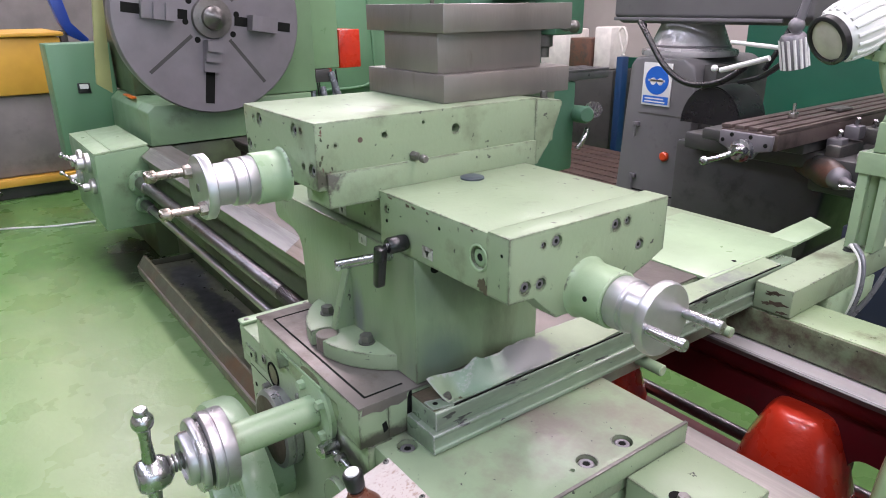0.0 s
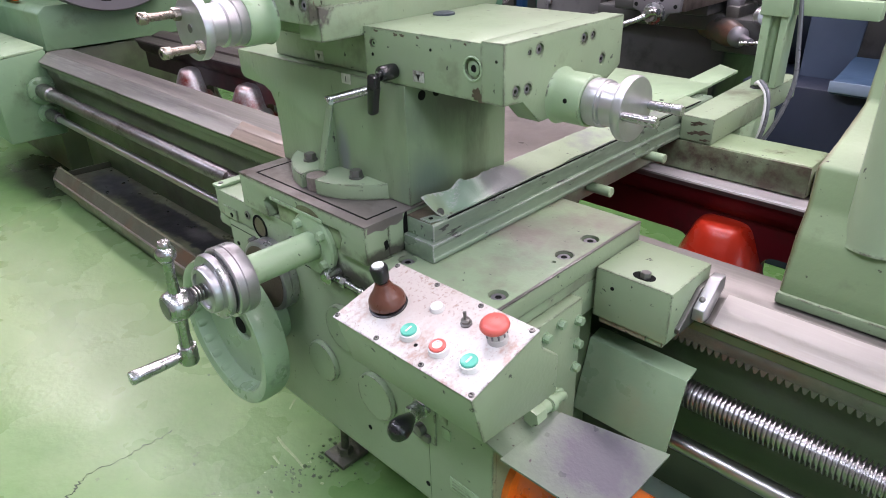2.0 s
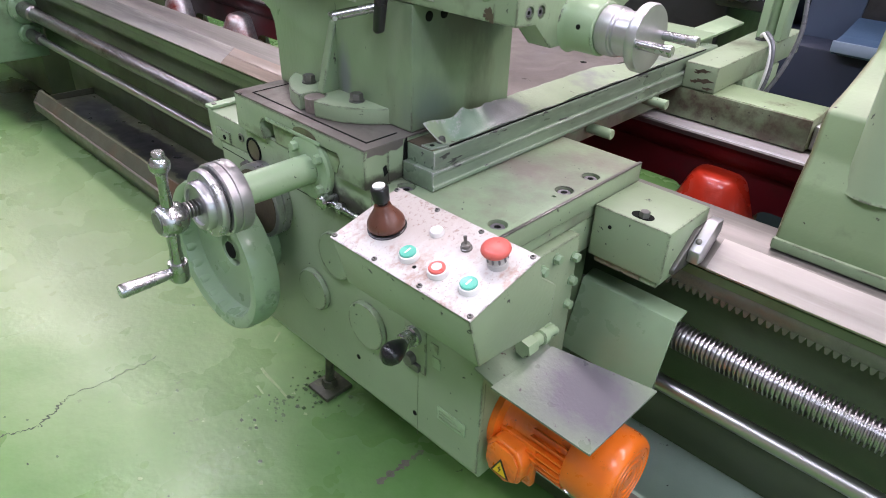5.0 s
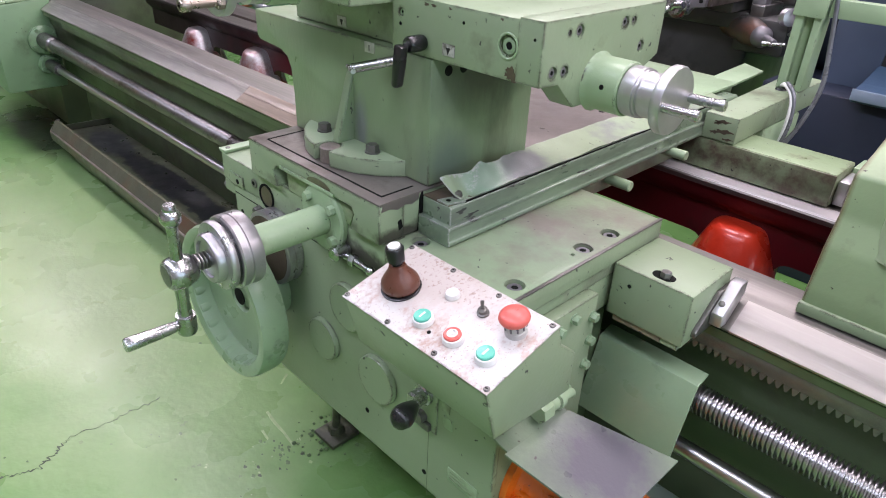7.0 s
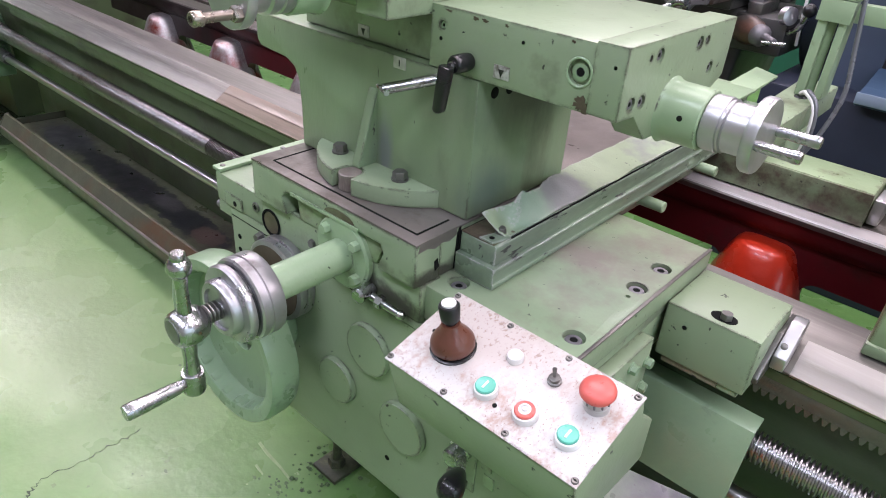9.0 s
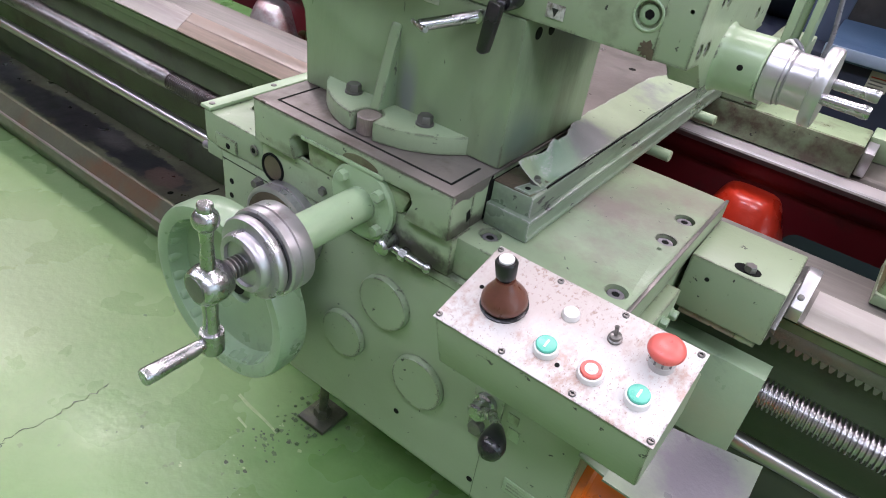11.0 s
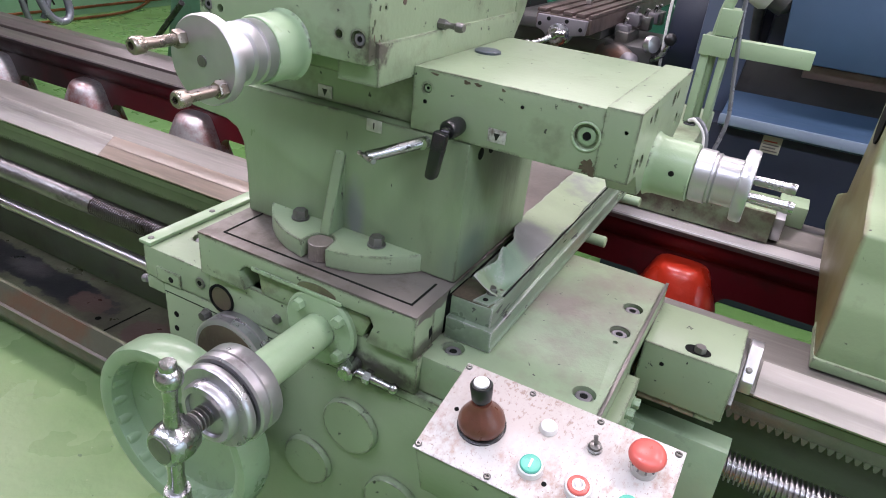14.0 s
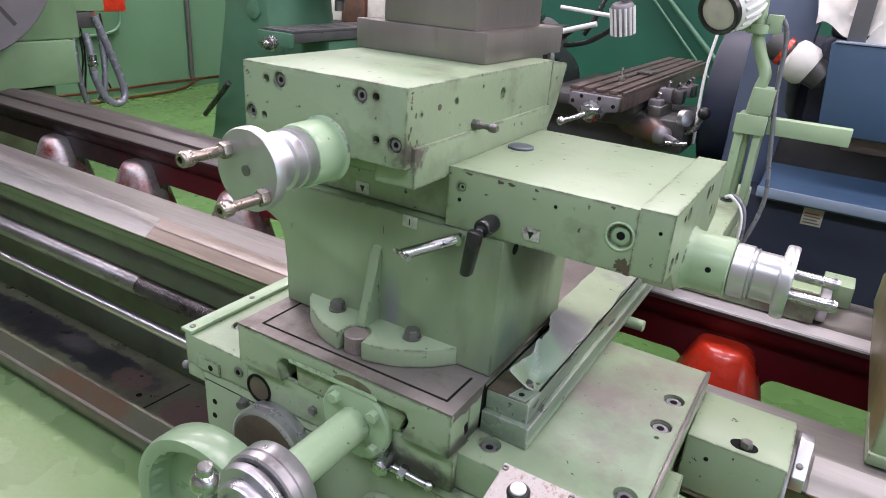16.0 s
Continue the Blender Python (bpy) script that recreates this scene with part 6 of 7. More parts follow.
part("collar", merged(bm_rod((-0.1415, 1.095, 1.378), (-0.1425, 1.095, 1.402), 0.030, seg=24), bm_box(-0.19, -0.16, 1.085, 1.105, 1.38, 1.40, 0.003), bm_box(-0.125, -0.085, 1.08, 1.11, 1.38, 1.43, 0.003)), M_PALEGREEN, post)
LW = Vector((-0.34, -0.86, -0.38)).normalized()
LC = Vector((-0.242, 0.985, 1.424))
lamp = part("lamp_head", bm_lathe([(0.058, 0.0), (0.062, 0.004), (0.062, 0.020), (0.059, 0.023), (0.052, 0.024), (0.050, 0.016)], LC - LW * 0.022, LW, 40), M_BLACK, post, "round black work lamp rim")
part("lamp_glass", bm_lathe([(0.051, 0), (0.049, 0.003), (0.03, 0.008), (0.004, 0.010)], LC - LW * 0.008, LW, 32), M_LAMPGLASS, lamp, "cloudy lamp glass")
shade = part("lamp_shade", bm_lathe([(0.058, 0), (0.063, 0.01), (0.070, 0.05), (0.068, 0.09), (0.058, 0.12), (0.03, 0.132)], LC - LW * 0.022, -LW, 36), M_WHITE, post, "white ribbed lamp shade")
su = LW.orthogonal().normalized()
sv_ = LW.cross(su)
for k in range(18):
    d = su * math.cos(k * math.pi / 9) + sv_ * math.sin(k * math.pi / 9)
    part("shade_rib", bm_pipe([LC - LW * 0.035 + d * 0.064, LC - LW * 0.072 + d * 0.071, LC - LW * 0.112 + d * 0.069, LC - LW * 0.14 + d * 0.059], 0.0055, 8, 3), M_WHITE, shade)
part("lamp_arm", bm_pipe([LC - LW * 0.15, LC - LW * 0.18 + Vector((0.01, 0, 0.02)), Vector((-0.165, 1.095, 1.56)), Vector((-0.155, 1.095, 1.52))], 0.009, 10, 6), M_CHROME, post)
part("cable", bm_pipe([(-0.085, 1.09, 1.42), (-0.066, 1.09, 1.37), (-0.055, 1.08, 1.22), (-0.03, 1.07, 1.05), (-0.012, 1.05, 0.93), (-0.03, 1.02, 0.82), (-0.06, 0.99, 0.74)], 0.0065, 10, 8), M_CABLE, post, "grey armoured cable")
part("cable", bm_pipe([(-0.115, 1.045, 0.912), (-0.095, 1.01, 0.925), (-0.062, 0.985, 0.905), (-0.05, 0.97, 0.86), (-0.052, 0.96, 0.78), (-0.07, 0.95, 0.70)], 0.006, 10, 8), M_WHITE, post, "pale looped cable")
part("cable", bm_pipe([(-0.112, 1.05, 0.912), (-0.085, 1.005, 0.93), (-0.052, 0.98, 0.90), (-0.042, 0.965, 0.82), (-0.06, 0.95, 0.72)], 0.006, 10, 8), M_CABLE, post, "dark looped cable")
part("cable_grommet", bm_lathe([(0.018, 0), (0.016, 0.004)], (-0.113, 1.045, 0.902), (0, 0, 1), 18), M_BLACK, post)


# ---- grey turret milling machine ----
mill = thing("milling_machine", (-1.5, 2.5, FLOOR), "grey turret milling machine with a slotted steel table", "milling machine")
part("column", bm_prism([(-1.94, FLOOR), (-1.43, FLOOR), (-1.44, 0.5), (-1.455, 1.15), (-1.47, 1.21), (-1.53, 1.245), (-1.76, 1.25), (-1.84, 1.24), (-1.87, 1.20), (-1.912, 0.50)], "y", 2.30, 2.95, 0.02), M_MILLGREY, mill, "grey painted cast column")
part("base", bm_prism([(-2.05, FLOOR), (-0.35, FLOOR), (-0.40, 0.14), (-1.25, 0.20), (-1.30, 0.26), (-1.98, 0.26), (-2.05, 0.2)], "y", 1.95, 3.1, 0.02), M_DARKGREY, mill)
part("dovetail", bm_box(-1.454, -1.38, 2.36, 2.85, 0.2, 1.22, 0.006), M_DARKGREY, mill, "dark column slideway")
part("turret", bm_lathe([(0.25, 0), (0.255, 0.012), (0.25, 0.03), (0.215, 0.04), (0.205, 0.06), (0.165, 0.155), (0.16, 0.21)], (-1.70, 2.58, 1.245), (0, 0, 1), 44), M_TURRET, mill, "pale grey glossy turret neck")
part("turret_ring", bm_lathe([(0.21, 0), (0.213, 0.005), (0.213, 0.014), (0.208, 0.018)], (-1.70, 2.58, 1.284), (0, 0, 1), 44), M_FACEPLATE, mill, "bare metal swivel ring")
ram = part("ram", bm_prism([(2.36, 1.45), (2.36, 1.70), (2.44, 1.78), (2.72, 1.78), (2.80, 1.70), (2.80, 1.45), (2.74, 1.41), (2.42, 1.41)], "x", -2.06, -0.95, 0.012), M_MILLGREY, mill, "grey overarm")
part("ram_strip", bm_box(-2.05, -1.08, 2.345, 2.359, 1.425, 1.442, 0.002), M_FACEPLATE, ram)
part("knee", bm_prism([(-1.34, 0.20), (-1.34, 0.90), (-0.72, 0.90), (-0.62, 0.80), (-0.66, 0.50), (-0.95, 0.20)], "y", 2.02, 2.62, 0.02), M_DARKGREY, mill, "dark grey knee casting")
part("saddle", bm_box(-1.25, -0.62, 1.95, 2.60, 0.88, 0.955, 0.012), M_DARKGREY, mill)
TX, TY, TZ = 0.098, -0.14, 0.04
tabl = part("table", bm_box(TX - 0.958, TX - 0.728, TY + 1.74, 3.2, TZ + 0.965, TZ + 1.026, 0.006), M_TABLE, mill, "brown oily steel slotted table")
for a, b in ((-0.958, -0.920), (-0.903, -0.866), (-0.849, -0.812), (-0.795, -0.760), (-0.743, -0.728)):
    part("table_land", bm_box(TX + a, TX + b, TY + 1.742, 3.198, TZ + 1.0262, TZ + 1.040, 0.0015), M_TABLE, tabl)
brk = part("end_bracket", bm_prism([(TX + a, TZ + b) for a, b in ((-0.945, 1.02), (-0.738, 1.02), (-0.742, 0.965), (-0.79, 0.955), (-0.81, 0.925), (-0.89, 0.925), (-0.91, 0.955), (-0.945, 0.97))], "y", TY + 1.715, TY + 1.738, 0.004), M_FACEPLATE, mill, "grey table end bracket")
for bx in (-0.93, -0.895, -0.82, -0.76):
    drill_hole(brk, (TX + bx, TY + 1.7148, TZ + (1.008 if bx in (-0.895, -0.82) else 0.985)), (0, -1, 0), 0.008)
part("table_crank", merged(bm_lathe([(0.045, 0), (0.042, 0.02), (0.03, 0.024), (0.028, 0.05)], (TX - 0.845, TY + 1.715, TZ + 0.955), (0, -1, 0), 26), bm_pipe([(TX - 0.845, TY + 1.655, TZ + 0.955), (TX - 0.82, TY + 1.64, TZ + 0.970), (TX - 0.785, TY + 1.63, TZ + 0.975)], 0.013, 12, 6), bm_pipe([(TX - 0.845, TY + 1.655, TZ + 0.955), (TX - 0.88, TY + 1.62, TZ + 0.935), (TX - 0.915, TY + 1.60, TZ + 0.922)], 0.011, 12, 6), bm_ball((TX - 0.922, TY + 1.595, TZ + 0.920), 0.018, 16)), M_CHROME, mill, "bright table feed crank")
part("saddle_top", bm_box(-1.10, TX - 0.75, 1.85, 2.65, 0.955, TZ + 0.964, 0.01), M_DARKGREY, mill)
part("table_stop", bm_box(-0.62, -0.56, 1.95, 2.15, 0.93, 0.99, 0.01), M_DULL, mill)
for k, (x, y, z, s) in enumerate(((-0.585, 2.1, 1.03, 0.03), (-0.56, 2.2, 1.01, 0.035), (-0.55, 2.33, 1.02, 0.028), (-0.56, 2.46, 1.01, 0.035), (-0.60, 2.0, 0.99, 0.03))):
    part("stop_block", bm_box(x - s, x + s, y - s, y + s, z - s, z + s * 0.8, 0.008), M_DULL if k % 2 else M_FACEPLATE, mill)
    part("stop_screw", bm_rod((x, y, z + s * 0.8), (x + 0.01, y - 0.01, z + s * 0.8 + 0.03), 0.009, seg=12), M_CHROME, mill)
part("tee_nut", bm_box(-0.76, -0.735, 1.90, 1.935, TZ + 1.041, TZ + 1.064, 0.004), M_STEEL, tabl)
part("tee_bolt", bm_rod((-0.748, 1.915, TZ + 1.064), (-0.748, 1.915, TZ + 1.10), 0.007, seg=10), M_STEEL, tabl)
part("clamp_bar", bm_box(-0.77, -0.70, 2.22, 2.32, TZ + 1.041, TZ + 1.053, 0.004), M_DULL, tabl)
mt = part("feed_drum", bm_lathe([(0.052, 0), (0.058, 0.02), (0.058, 0.20), (0.050, 0.235), (0.042, 0.26)], (-0.74, 2.06, 0.895), (0.26, -0.20, -0.018), 32), M_RUST, mill, "rusty brown feed drum")
part("drum_nose", bm_lathe([(0.042, 0), (0.042, 0.025), (0.03, 0.04), (0.018, 0.045), (0.014, 0.11)], (-0.535, 1.90, 0.881), (0.26, -0.20, -0.018), 24), M_FACEPLATE, mt, "bright end nose")
part("feed_handle", bm_pipe([(-0.44, 1.95, 0.90), (-0.40, 1.92, 0.93), (-0.375, 1.90, 0.985)], 0.012, 10, 5), M_CHROME, mill)
part("feed_knob", bm_ball((-0.375, 1.90, 1.0), 0.026, 16), M_BLACK, mill)
part("feed_dial", bm_lathe([(0.035, 0), (0.035, 0.03), (0.02, 0.035)], (-0.46, 1.92, 0.965), (0.8, -0.5, 0.1), 20), M_BRUSHED, mill)
part("cross_feed_handle", bm_rod((-0.49, 1.82, 0.868), (-0.41, 1.85, 0.872), 0.009, seg=12), M_CHROME, mill)
part("gear_housing", bm_box(-0.66, -0.44, 1.93, 2.4, 0.80, 0.945, 0.02), M_DARKGREY, mill)


def bellow(u, v):
    a = math.pi * u
    r = 0.155
    return (-1.24 - r * math.cos(a), 2.12 + 0.22 * v, 0.97 + 1.15 * r * math.sin(a))


part("rubber_cover", sheet(bellow, 20, 24, 0.006), M_BLACK, mill, "black rubber chip cover")
part("rubber_face", bm_prism([(-1.24 - 0.152 * math.cos(i * math.pi / 14), 0.968 + 0.173 * math.sin(i * math.pi / 14)) for i in range(15)], "y", 2.118, 2.124), M_BLACK, mill)
sgn = part("safety_sign", bm_box(-1.772, -1.592, 2.292, 2.2985, 0.995, 1.218, 0.001), M_WHITE, mill, "white and blue wear eye protection sign")
part("sign_disc", bm_lathe([(0.074, 0), (0.074, 0.0012), (0.06, 0.0014)], (-1.682, 2.2918, 1.127), (0, -1, 0), 40), M_SIGNBLUE, sgn)
part("goggles_mark", merged(bm_rod((-1.704, 2.2905, 1.122), (-1.704, 2.2895, 1.122), 0.019, seg=20), bm_rod((-1.660, 2.2905, 1.122), (-1.660, 2.2895, 1.122), 0.019, seg=20), bm_box(-1.734, -1.630, 2.2895, 2.2905, 1.121, 1.131)), M_WHITE, sgn)
part("sign_band", bm_box(-1.762, -1.602, 2.2905, 2.2918, 1.005, 1.045), M_SIGNBLUE, sgn)
for k in range(2):
    part("text_bar", bm_box(-1.75, -1.62 - 0.01 * k, 2.2898, 2.2904, 1.012 + 0.016 * k, 1.019 + 0.016 * k), M_WHITE, sgn)
part("stop_button", bm_lathe([(0.026, 0), (0.026, 0.012), (0.018, 0.02)], (-1.59, 2.298, 0.732), (0, -1, 0), 24), M_REDORANGE, mill, "orange red stop button")
for lx, lz in ((-1.79, 0.885), (-1.785, 0.592)):
    part("door_latch", merged(bm_box(lx - 0.02, lx + 0.02, 2.283, 2.299, lz - 0.012, lz + 0.012, 0.003), bm_rod((lx, 2.285, lz), (lx, 2.285, lz - 0.07), 0.006)), M_FACEPLATE, mill)
part("door_seam", bm_box(-1.79, -1.46, 2.2985, 2.2995, 0.945, 0.952), M_DULL, mill)
part("door_seam", bm_box(-1.79, -1.46, 2.2985, 2.2995, 0.51, 0.517), M_HOLE, mill)
part("cable", bm_pipe([(-1.80, 2.30, 1.40), (-1.78, 2.24, 1.42), (-1.70, 2.2, 1.36), (-1.55, 2.16, 1.22), (-1.38, 2.12, 1.15), (-1.2, 2.1, 1.17), (-1.08, 2.1, 1.25)], 0.015, 10, 8), M_BLACK, mill, "thick black cable")
part("cable", bm_pipe([(-1.05, 2.2, 1.23), (-1.0, 2.2, 1.32), (-0.95, 2.25, 1.5)], 0.012, 10, 6), M_BLACK, mill)
part("lever", bm_rod((-1.14, 2.0, 1.233), (-0.926, 2.0, 1.297), 0.012), M_WHITE, mill, "white lever")
part("lever", bm_rod((-1.105, 2.0, 1.354), (-0.87, 2.0, 1.338), 0.009), M_WHITE, mill, "white lever")
part("lever_knob", bm_ball((-1.17, 2.0, 1.24), 0.016, 14), M_WHITE, mill)
part("lamp_bracket", bm_pipe([(-1.1, 2.1, 1.18), (-0.95, 2.0, 1.22), (-0.81, 1.92, 1.30)], 0.012, 8, 5), M_BLACK, mill)
fl = part("lamp_shade", bm_lathe([(0.047, 0), (0.048, 0.005), (0.050, 0.115), (0.04, 0.13)], (-0.775, 1.92, 1.272), (-0.13, -0.2, 1.0), 24), M_FACEPLATE, mill, "fluted metal lamp shade")
for k in range(14):
    a = k * math.pi / 7
    w = Vector((-0.13, -0.2, 1.0)).normalized()
    u = w.orthogonal().normalized()
    v = w.cross(u)
    c = Vector((-0.775, 1.92, 1.274)) + (u * math.cos(a) + v * math.sin(a)) * 0.048
    part("flute", bm_rod(c, c + w * 0.112, 0.006, seg=8), M_WHITE, fl)
part("lamp_joint", merged(bm_ball((-0.785, 1.90, 1.43), 0.03, 16), bm_rod((-0.785, 1.90, 1.40), (-0.74, 1.92, 1.66), 0.016)), M_FACEPLATE, mill)

# ---- green milling machine further back ----
ml2 = thing("milling_machine", (-3.6, 2.8, FLOOR), "green painted milling machine with a grey table", "milling machine")
part("column", bm_prism([(-4.10, FLOOR), (-3.30, FLOOR), (-3.36, 1.0), (-3.44, 1.6), (-3.44, 2.1), (-3.72, 2.1), (-3.80, 1.1), (-4.0, 0.2)], "y", 2.42, 3.1, 0.02), M_MILLGREEN, ml2, "green cast column")
part("cover_disc", bm_lathe([(0.06, 0), (0.06, 0.012), (0.05, 0.015)], (-3.50, 2.42, 1.125), (0, -1, 0), 28), M_MILLGREEN, ml2)
t2 = part("table", bm_box(-3.21, -2.94, 2.20, 3.40, 0.975, 1.035, 0.008), M_TABLE2, ml2, "grey steel slotted table")
for a, b in ((-3.21, -3.165), (-3.145, -3.10), (-3.075, -3.03), (-3.01, -2.94)):
    part("table_land", bm_box(a, b, 2.202, 3.398, 1.0352, 1.05, 0.002), M_TABLE2, t2)
part("table_end", bm_box(-3.22, -2.93, 2.165, 2.199, 0.95, 1.035, 0.005), M_MILLGREEN, ml2)
part("table_dial", bm_lathe([(0.05, 0), (0.05, 0.02), (0.04, 0.025), (0.04, 0.05), (0.02, 0.055), (0.018, 0.10)], (-3.08, 2.165, 0.965), (0, -1, 0), 24), M_CHROME, ml2)
part("knee", bm_box(-3.45, -2.95, 2.55, 3.05, 0.3, 0.974, 0.02), M_MILLGREEN, ml2)
part("feed_box", bm_lathe([(0.065, 0), (0.065, 0.2), (0.05, 0.22)], (-3.0, 3.1, 0.72), (1, -0.4, 0.1), 24), M_MILLGREEN, ml2)
part("feed_wheel", merged(bm_rod((-2.86, 3.14, 0.76), (-2.80, 3.10, 0.77), 0.06), bm_pipe([(-2.86, 3.1, 0.62), (-2.84, 3.05, 0.56), (-2.86, 3.0, 0.48)], 0.02, 10, 5)), M_CHROME, ml2)
part("head", bm_box(-3.22, -3.0, 2.85, 3.15, 1.30, 1.95, 0.02), M_MILLGREEN, ml2)
part("quill", bm_lathe([(0.06, 0), (0.06, 0.08), (0.035, 0.09), (0.035, 0.16)], (-3.15, 2.9, 1.30), (0, 0, -1), 24), M_DULL, ml2)
part("head_motor", bm_rod((-3.12, 2.84, 1.42), (-3.12, 2.78, 1.42), 0.09), M_BLACK, ml2)
part("head_arm", merged(bm_pipe([(-3.0, 2.9, 1.36), (-2.92, 2.88, 1.34), (-2.85, 2.86, 1.36)], 0.014, 8, 5), bm_ball((-2.83, 2.86, 1.365), 0.045, 14)), M_DULL, ml2)
part("overarm", bm_box(-3.9, -3.2, 2.6, 3.0, 1.55, 1.85, 0.02), M_MILLGREEN, ml2)
part("support_bar", bm_rod((-4.05, 2.40, 0.32), (-3.66, 2.3, 0.62), 0.02), M_BLACK, ml2)
# floor boards
duck = thing("duckboard", (-3.8, 4.1, FLOOR), "dark oily wooden duckboard on the floor", "duckboard")
for k in range(9):
    part("plank", bm_box(-5.1, -2.55 - 0.02 * (k % 3), 3.40 + 0.155 * k, 3.535 + 0.155 * k, FLOOR + 0.045, FLOOR + 0.075, 0.004), M_WOOD, duck)
for xx in (-5.0, -3.9, -2.75):
    part("bearer", bm_box(xx, xx + 0.07, 3.42, 4.76, FLOOR, FLOOR + 0.044, 0.003), M_WOOD, duck)

# ---- navy lathe on the right ----
nav = thing("blue_lathe", (0.6, 2.1, FLOOR), "navy and blue lathe with open guards and chip tray", "lathe")
part("front_panel", bm_box(-0.42, 2.4, 1.745, 2.3, FLOOR, 0.751, 0.008), M_NAVY, nav, "dark navy front panel")
part("tray_ledge", bm_prism([(1.70, 0.752), (1.70, 0.795), (1.78, 0.806), (1.95, 0.85), (2.02, 0.87), (2.02, 0.752)], "x", -0.088, 2.45, 0.003), M_BLUE, nav, "pale blue sheet ledge")
# Pale bar painted as the highlight on the ledge's edge.
part("ledge_edge", bm_box(-0.09, 2.45, 1.692, 1.699, 0.760, 0.800, 0.002), M_BLUEGLINT, nav)
lbl = part("rating_label", bm_box(0.083, 0.153, 1.742, 1.7445, 0.675, 0.742, 0.001), M_LABEL, nav, "small cream rating label")
for k in range(4):
    part("text_bar", bm_box(0.09, 0.146 - 0.008 * (k % 2), 1.7412, 1.7419, 0.683 + 0.012 * k, 0.688 + 0.012 * k), M_REDDULL if k == 3 else M_DULL, lbl)
part("bed", bm_box(-0.10, 2.4, 2.05, 2.5, 0.87, 1.02, 0.01), M_DARKGREY, nav)
part("bed_way", bm_prism([(1.80, 0.965), (1.80, 1.015), (1.90, 1.018), (1.93, 0.965)], "x", 0.14, 2.4, 0.004), M_TABLE, nav, "brown oily slideway")
part("head_cover", bm_lathe([(0.30, 0), (0.31, 0.02), (0.31, 0.42), (0.28, 0.46)], (-0.405, 2.28, 1.02), (0.94, 0.0, 0.0), 48), M_NAVY, nav, "big round navy head cover")
part("cover_edge", bm_pipe([(-0.41, 2.0, 0.85), (-0.41, 1.972, 0.95), (-0.415, 1.966, 1.08), (-0.415, 1.975, 1.2), (-0.405, 2.01, 1.33)], 0.0065, 10, 8), M_WHITE, nav, "pale edge strip")
part("sloping_guard", bm_prism([(-0.272, 0.72), (-0.09, 0.72), (-0.05, 1.26), (-0.03, 1.60), (-0.255, 1.60), (-0.27, 1.2)], "y", 1.93, 2.0, 0.006), M_BLUEGREY, nav, "blue grey sloping guard")
part("splash_box", bm_prism([(0.052, 1.02), (0.019, 1.336), (0.90, 1.33), (0.90, 1.02)], "y", 1.76, 1.86, 0.006), M_BLUE, nav, "blue splash guard box")
part("box_edge", bm_box(0.03, 0.9, 1.756, 1.862, 1.336, 1.342, 0.001), M_BLUEGLINT, nav)
part("inner_panel", bm_box(-0.10, 2.4, 1.935, 2.04, 0.84, 1.02, 0.004), M_DARKGREY, nav, "dark oily inside")
part("dark_housing", bm_box(-0.02, 0.9, 1.9, 2.4, 1.03, 1.33, 0.02), M_NAVY, nav)
part("top_housing", bm_box(0.0, 0.9, 1.95, 2.4, 1.34, 1.60, 0.02), M_NAVY, nav)
part("slat", bm_box(0.06, 0.12, 1.83, 1.89, 1.33, 1.52, 0.004), M_TABLE2, nav)
sock = thing("dust_filter", (-0.08, 1.80, 1.26), "grey and white round filter canister with a red band", "filter canister")
ax = Vector((0.80, 0.05, -0.42)).normalized()
s0 = Vector((-0.185, 1.80, 1.315))
part("nozzle", bm_lathe([(0.045, 0), (0.048, 0.01), (0.05, 0.075), (0.045, 0.085)], s0, ax, 28), M_DARKGREY, sock)
part("nozzle_face", bm_lathe([(0.042, -0.002), (0.042, 0.001)], s0, ax, 24), M_RUST, sock)
part("band", bm_lathe([(0.05, 0), (0.0535, 0.001), (0.0535, 0.018), (0.05, 0.019)], s0 + ax * 0.055, ax, 28), M_RED, sock, "red band")
part("canister", bm_lathe([(0.05, 0), (0.07, 0.012), (0.074, 0.03), (0.074, 0.075), (0.06, 0.095)], s0 + ax * 0.085, ax, 32), M_CLOTH, sock, "dirty white canister")
part("rear_cap", bm_lathe([(0.055, 0), (0.052, 0.05), (0.03, 0.07)], s0 + ax * 0.18, ax, 24), M_DARKGREY, sock)
part("stand", bm_rod(s0 + ax * 0.12 + Vector((0, 0.03, -0.04)), s0 + ax * 0.12 + Vector((0.02, 0.2, -0.3)), 0.02), M_DARKGREY, sock)


def rag(name, cx, cy, cz, w, h, seed):
    def fn(u, v):
        n = noise.noise(Vector((u * 3 + seed, v * 3, 0.3)))
        return (cx + w * (u - 0.5) + 0.02 * n, cy - 0.09 * v + 0.02 * noise.noise(Vector((u * 5, v * 4, seed))), cz + 0.02 * n + 0.025 * math.sin(6 * u + seed) - h * max(0, v - 0.35) * (1 + 0.4 * n))
    solid(name, sheet(fn, 18, 14, 0.004), M_CLOTH, "crumpled white cotton rag lying on the blue lathe", "rag", "rags")


rag("cleaning_rag", 0.05, 1.93, 1.50, 0.22, 0.18, 1.0)
rag("cleaning_rag", 0.24, 1.93, 1.47, 0.24, 0.20, 4.2)

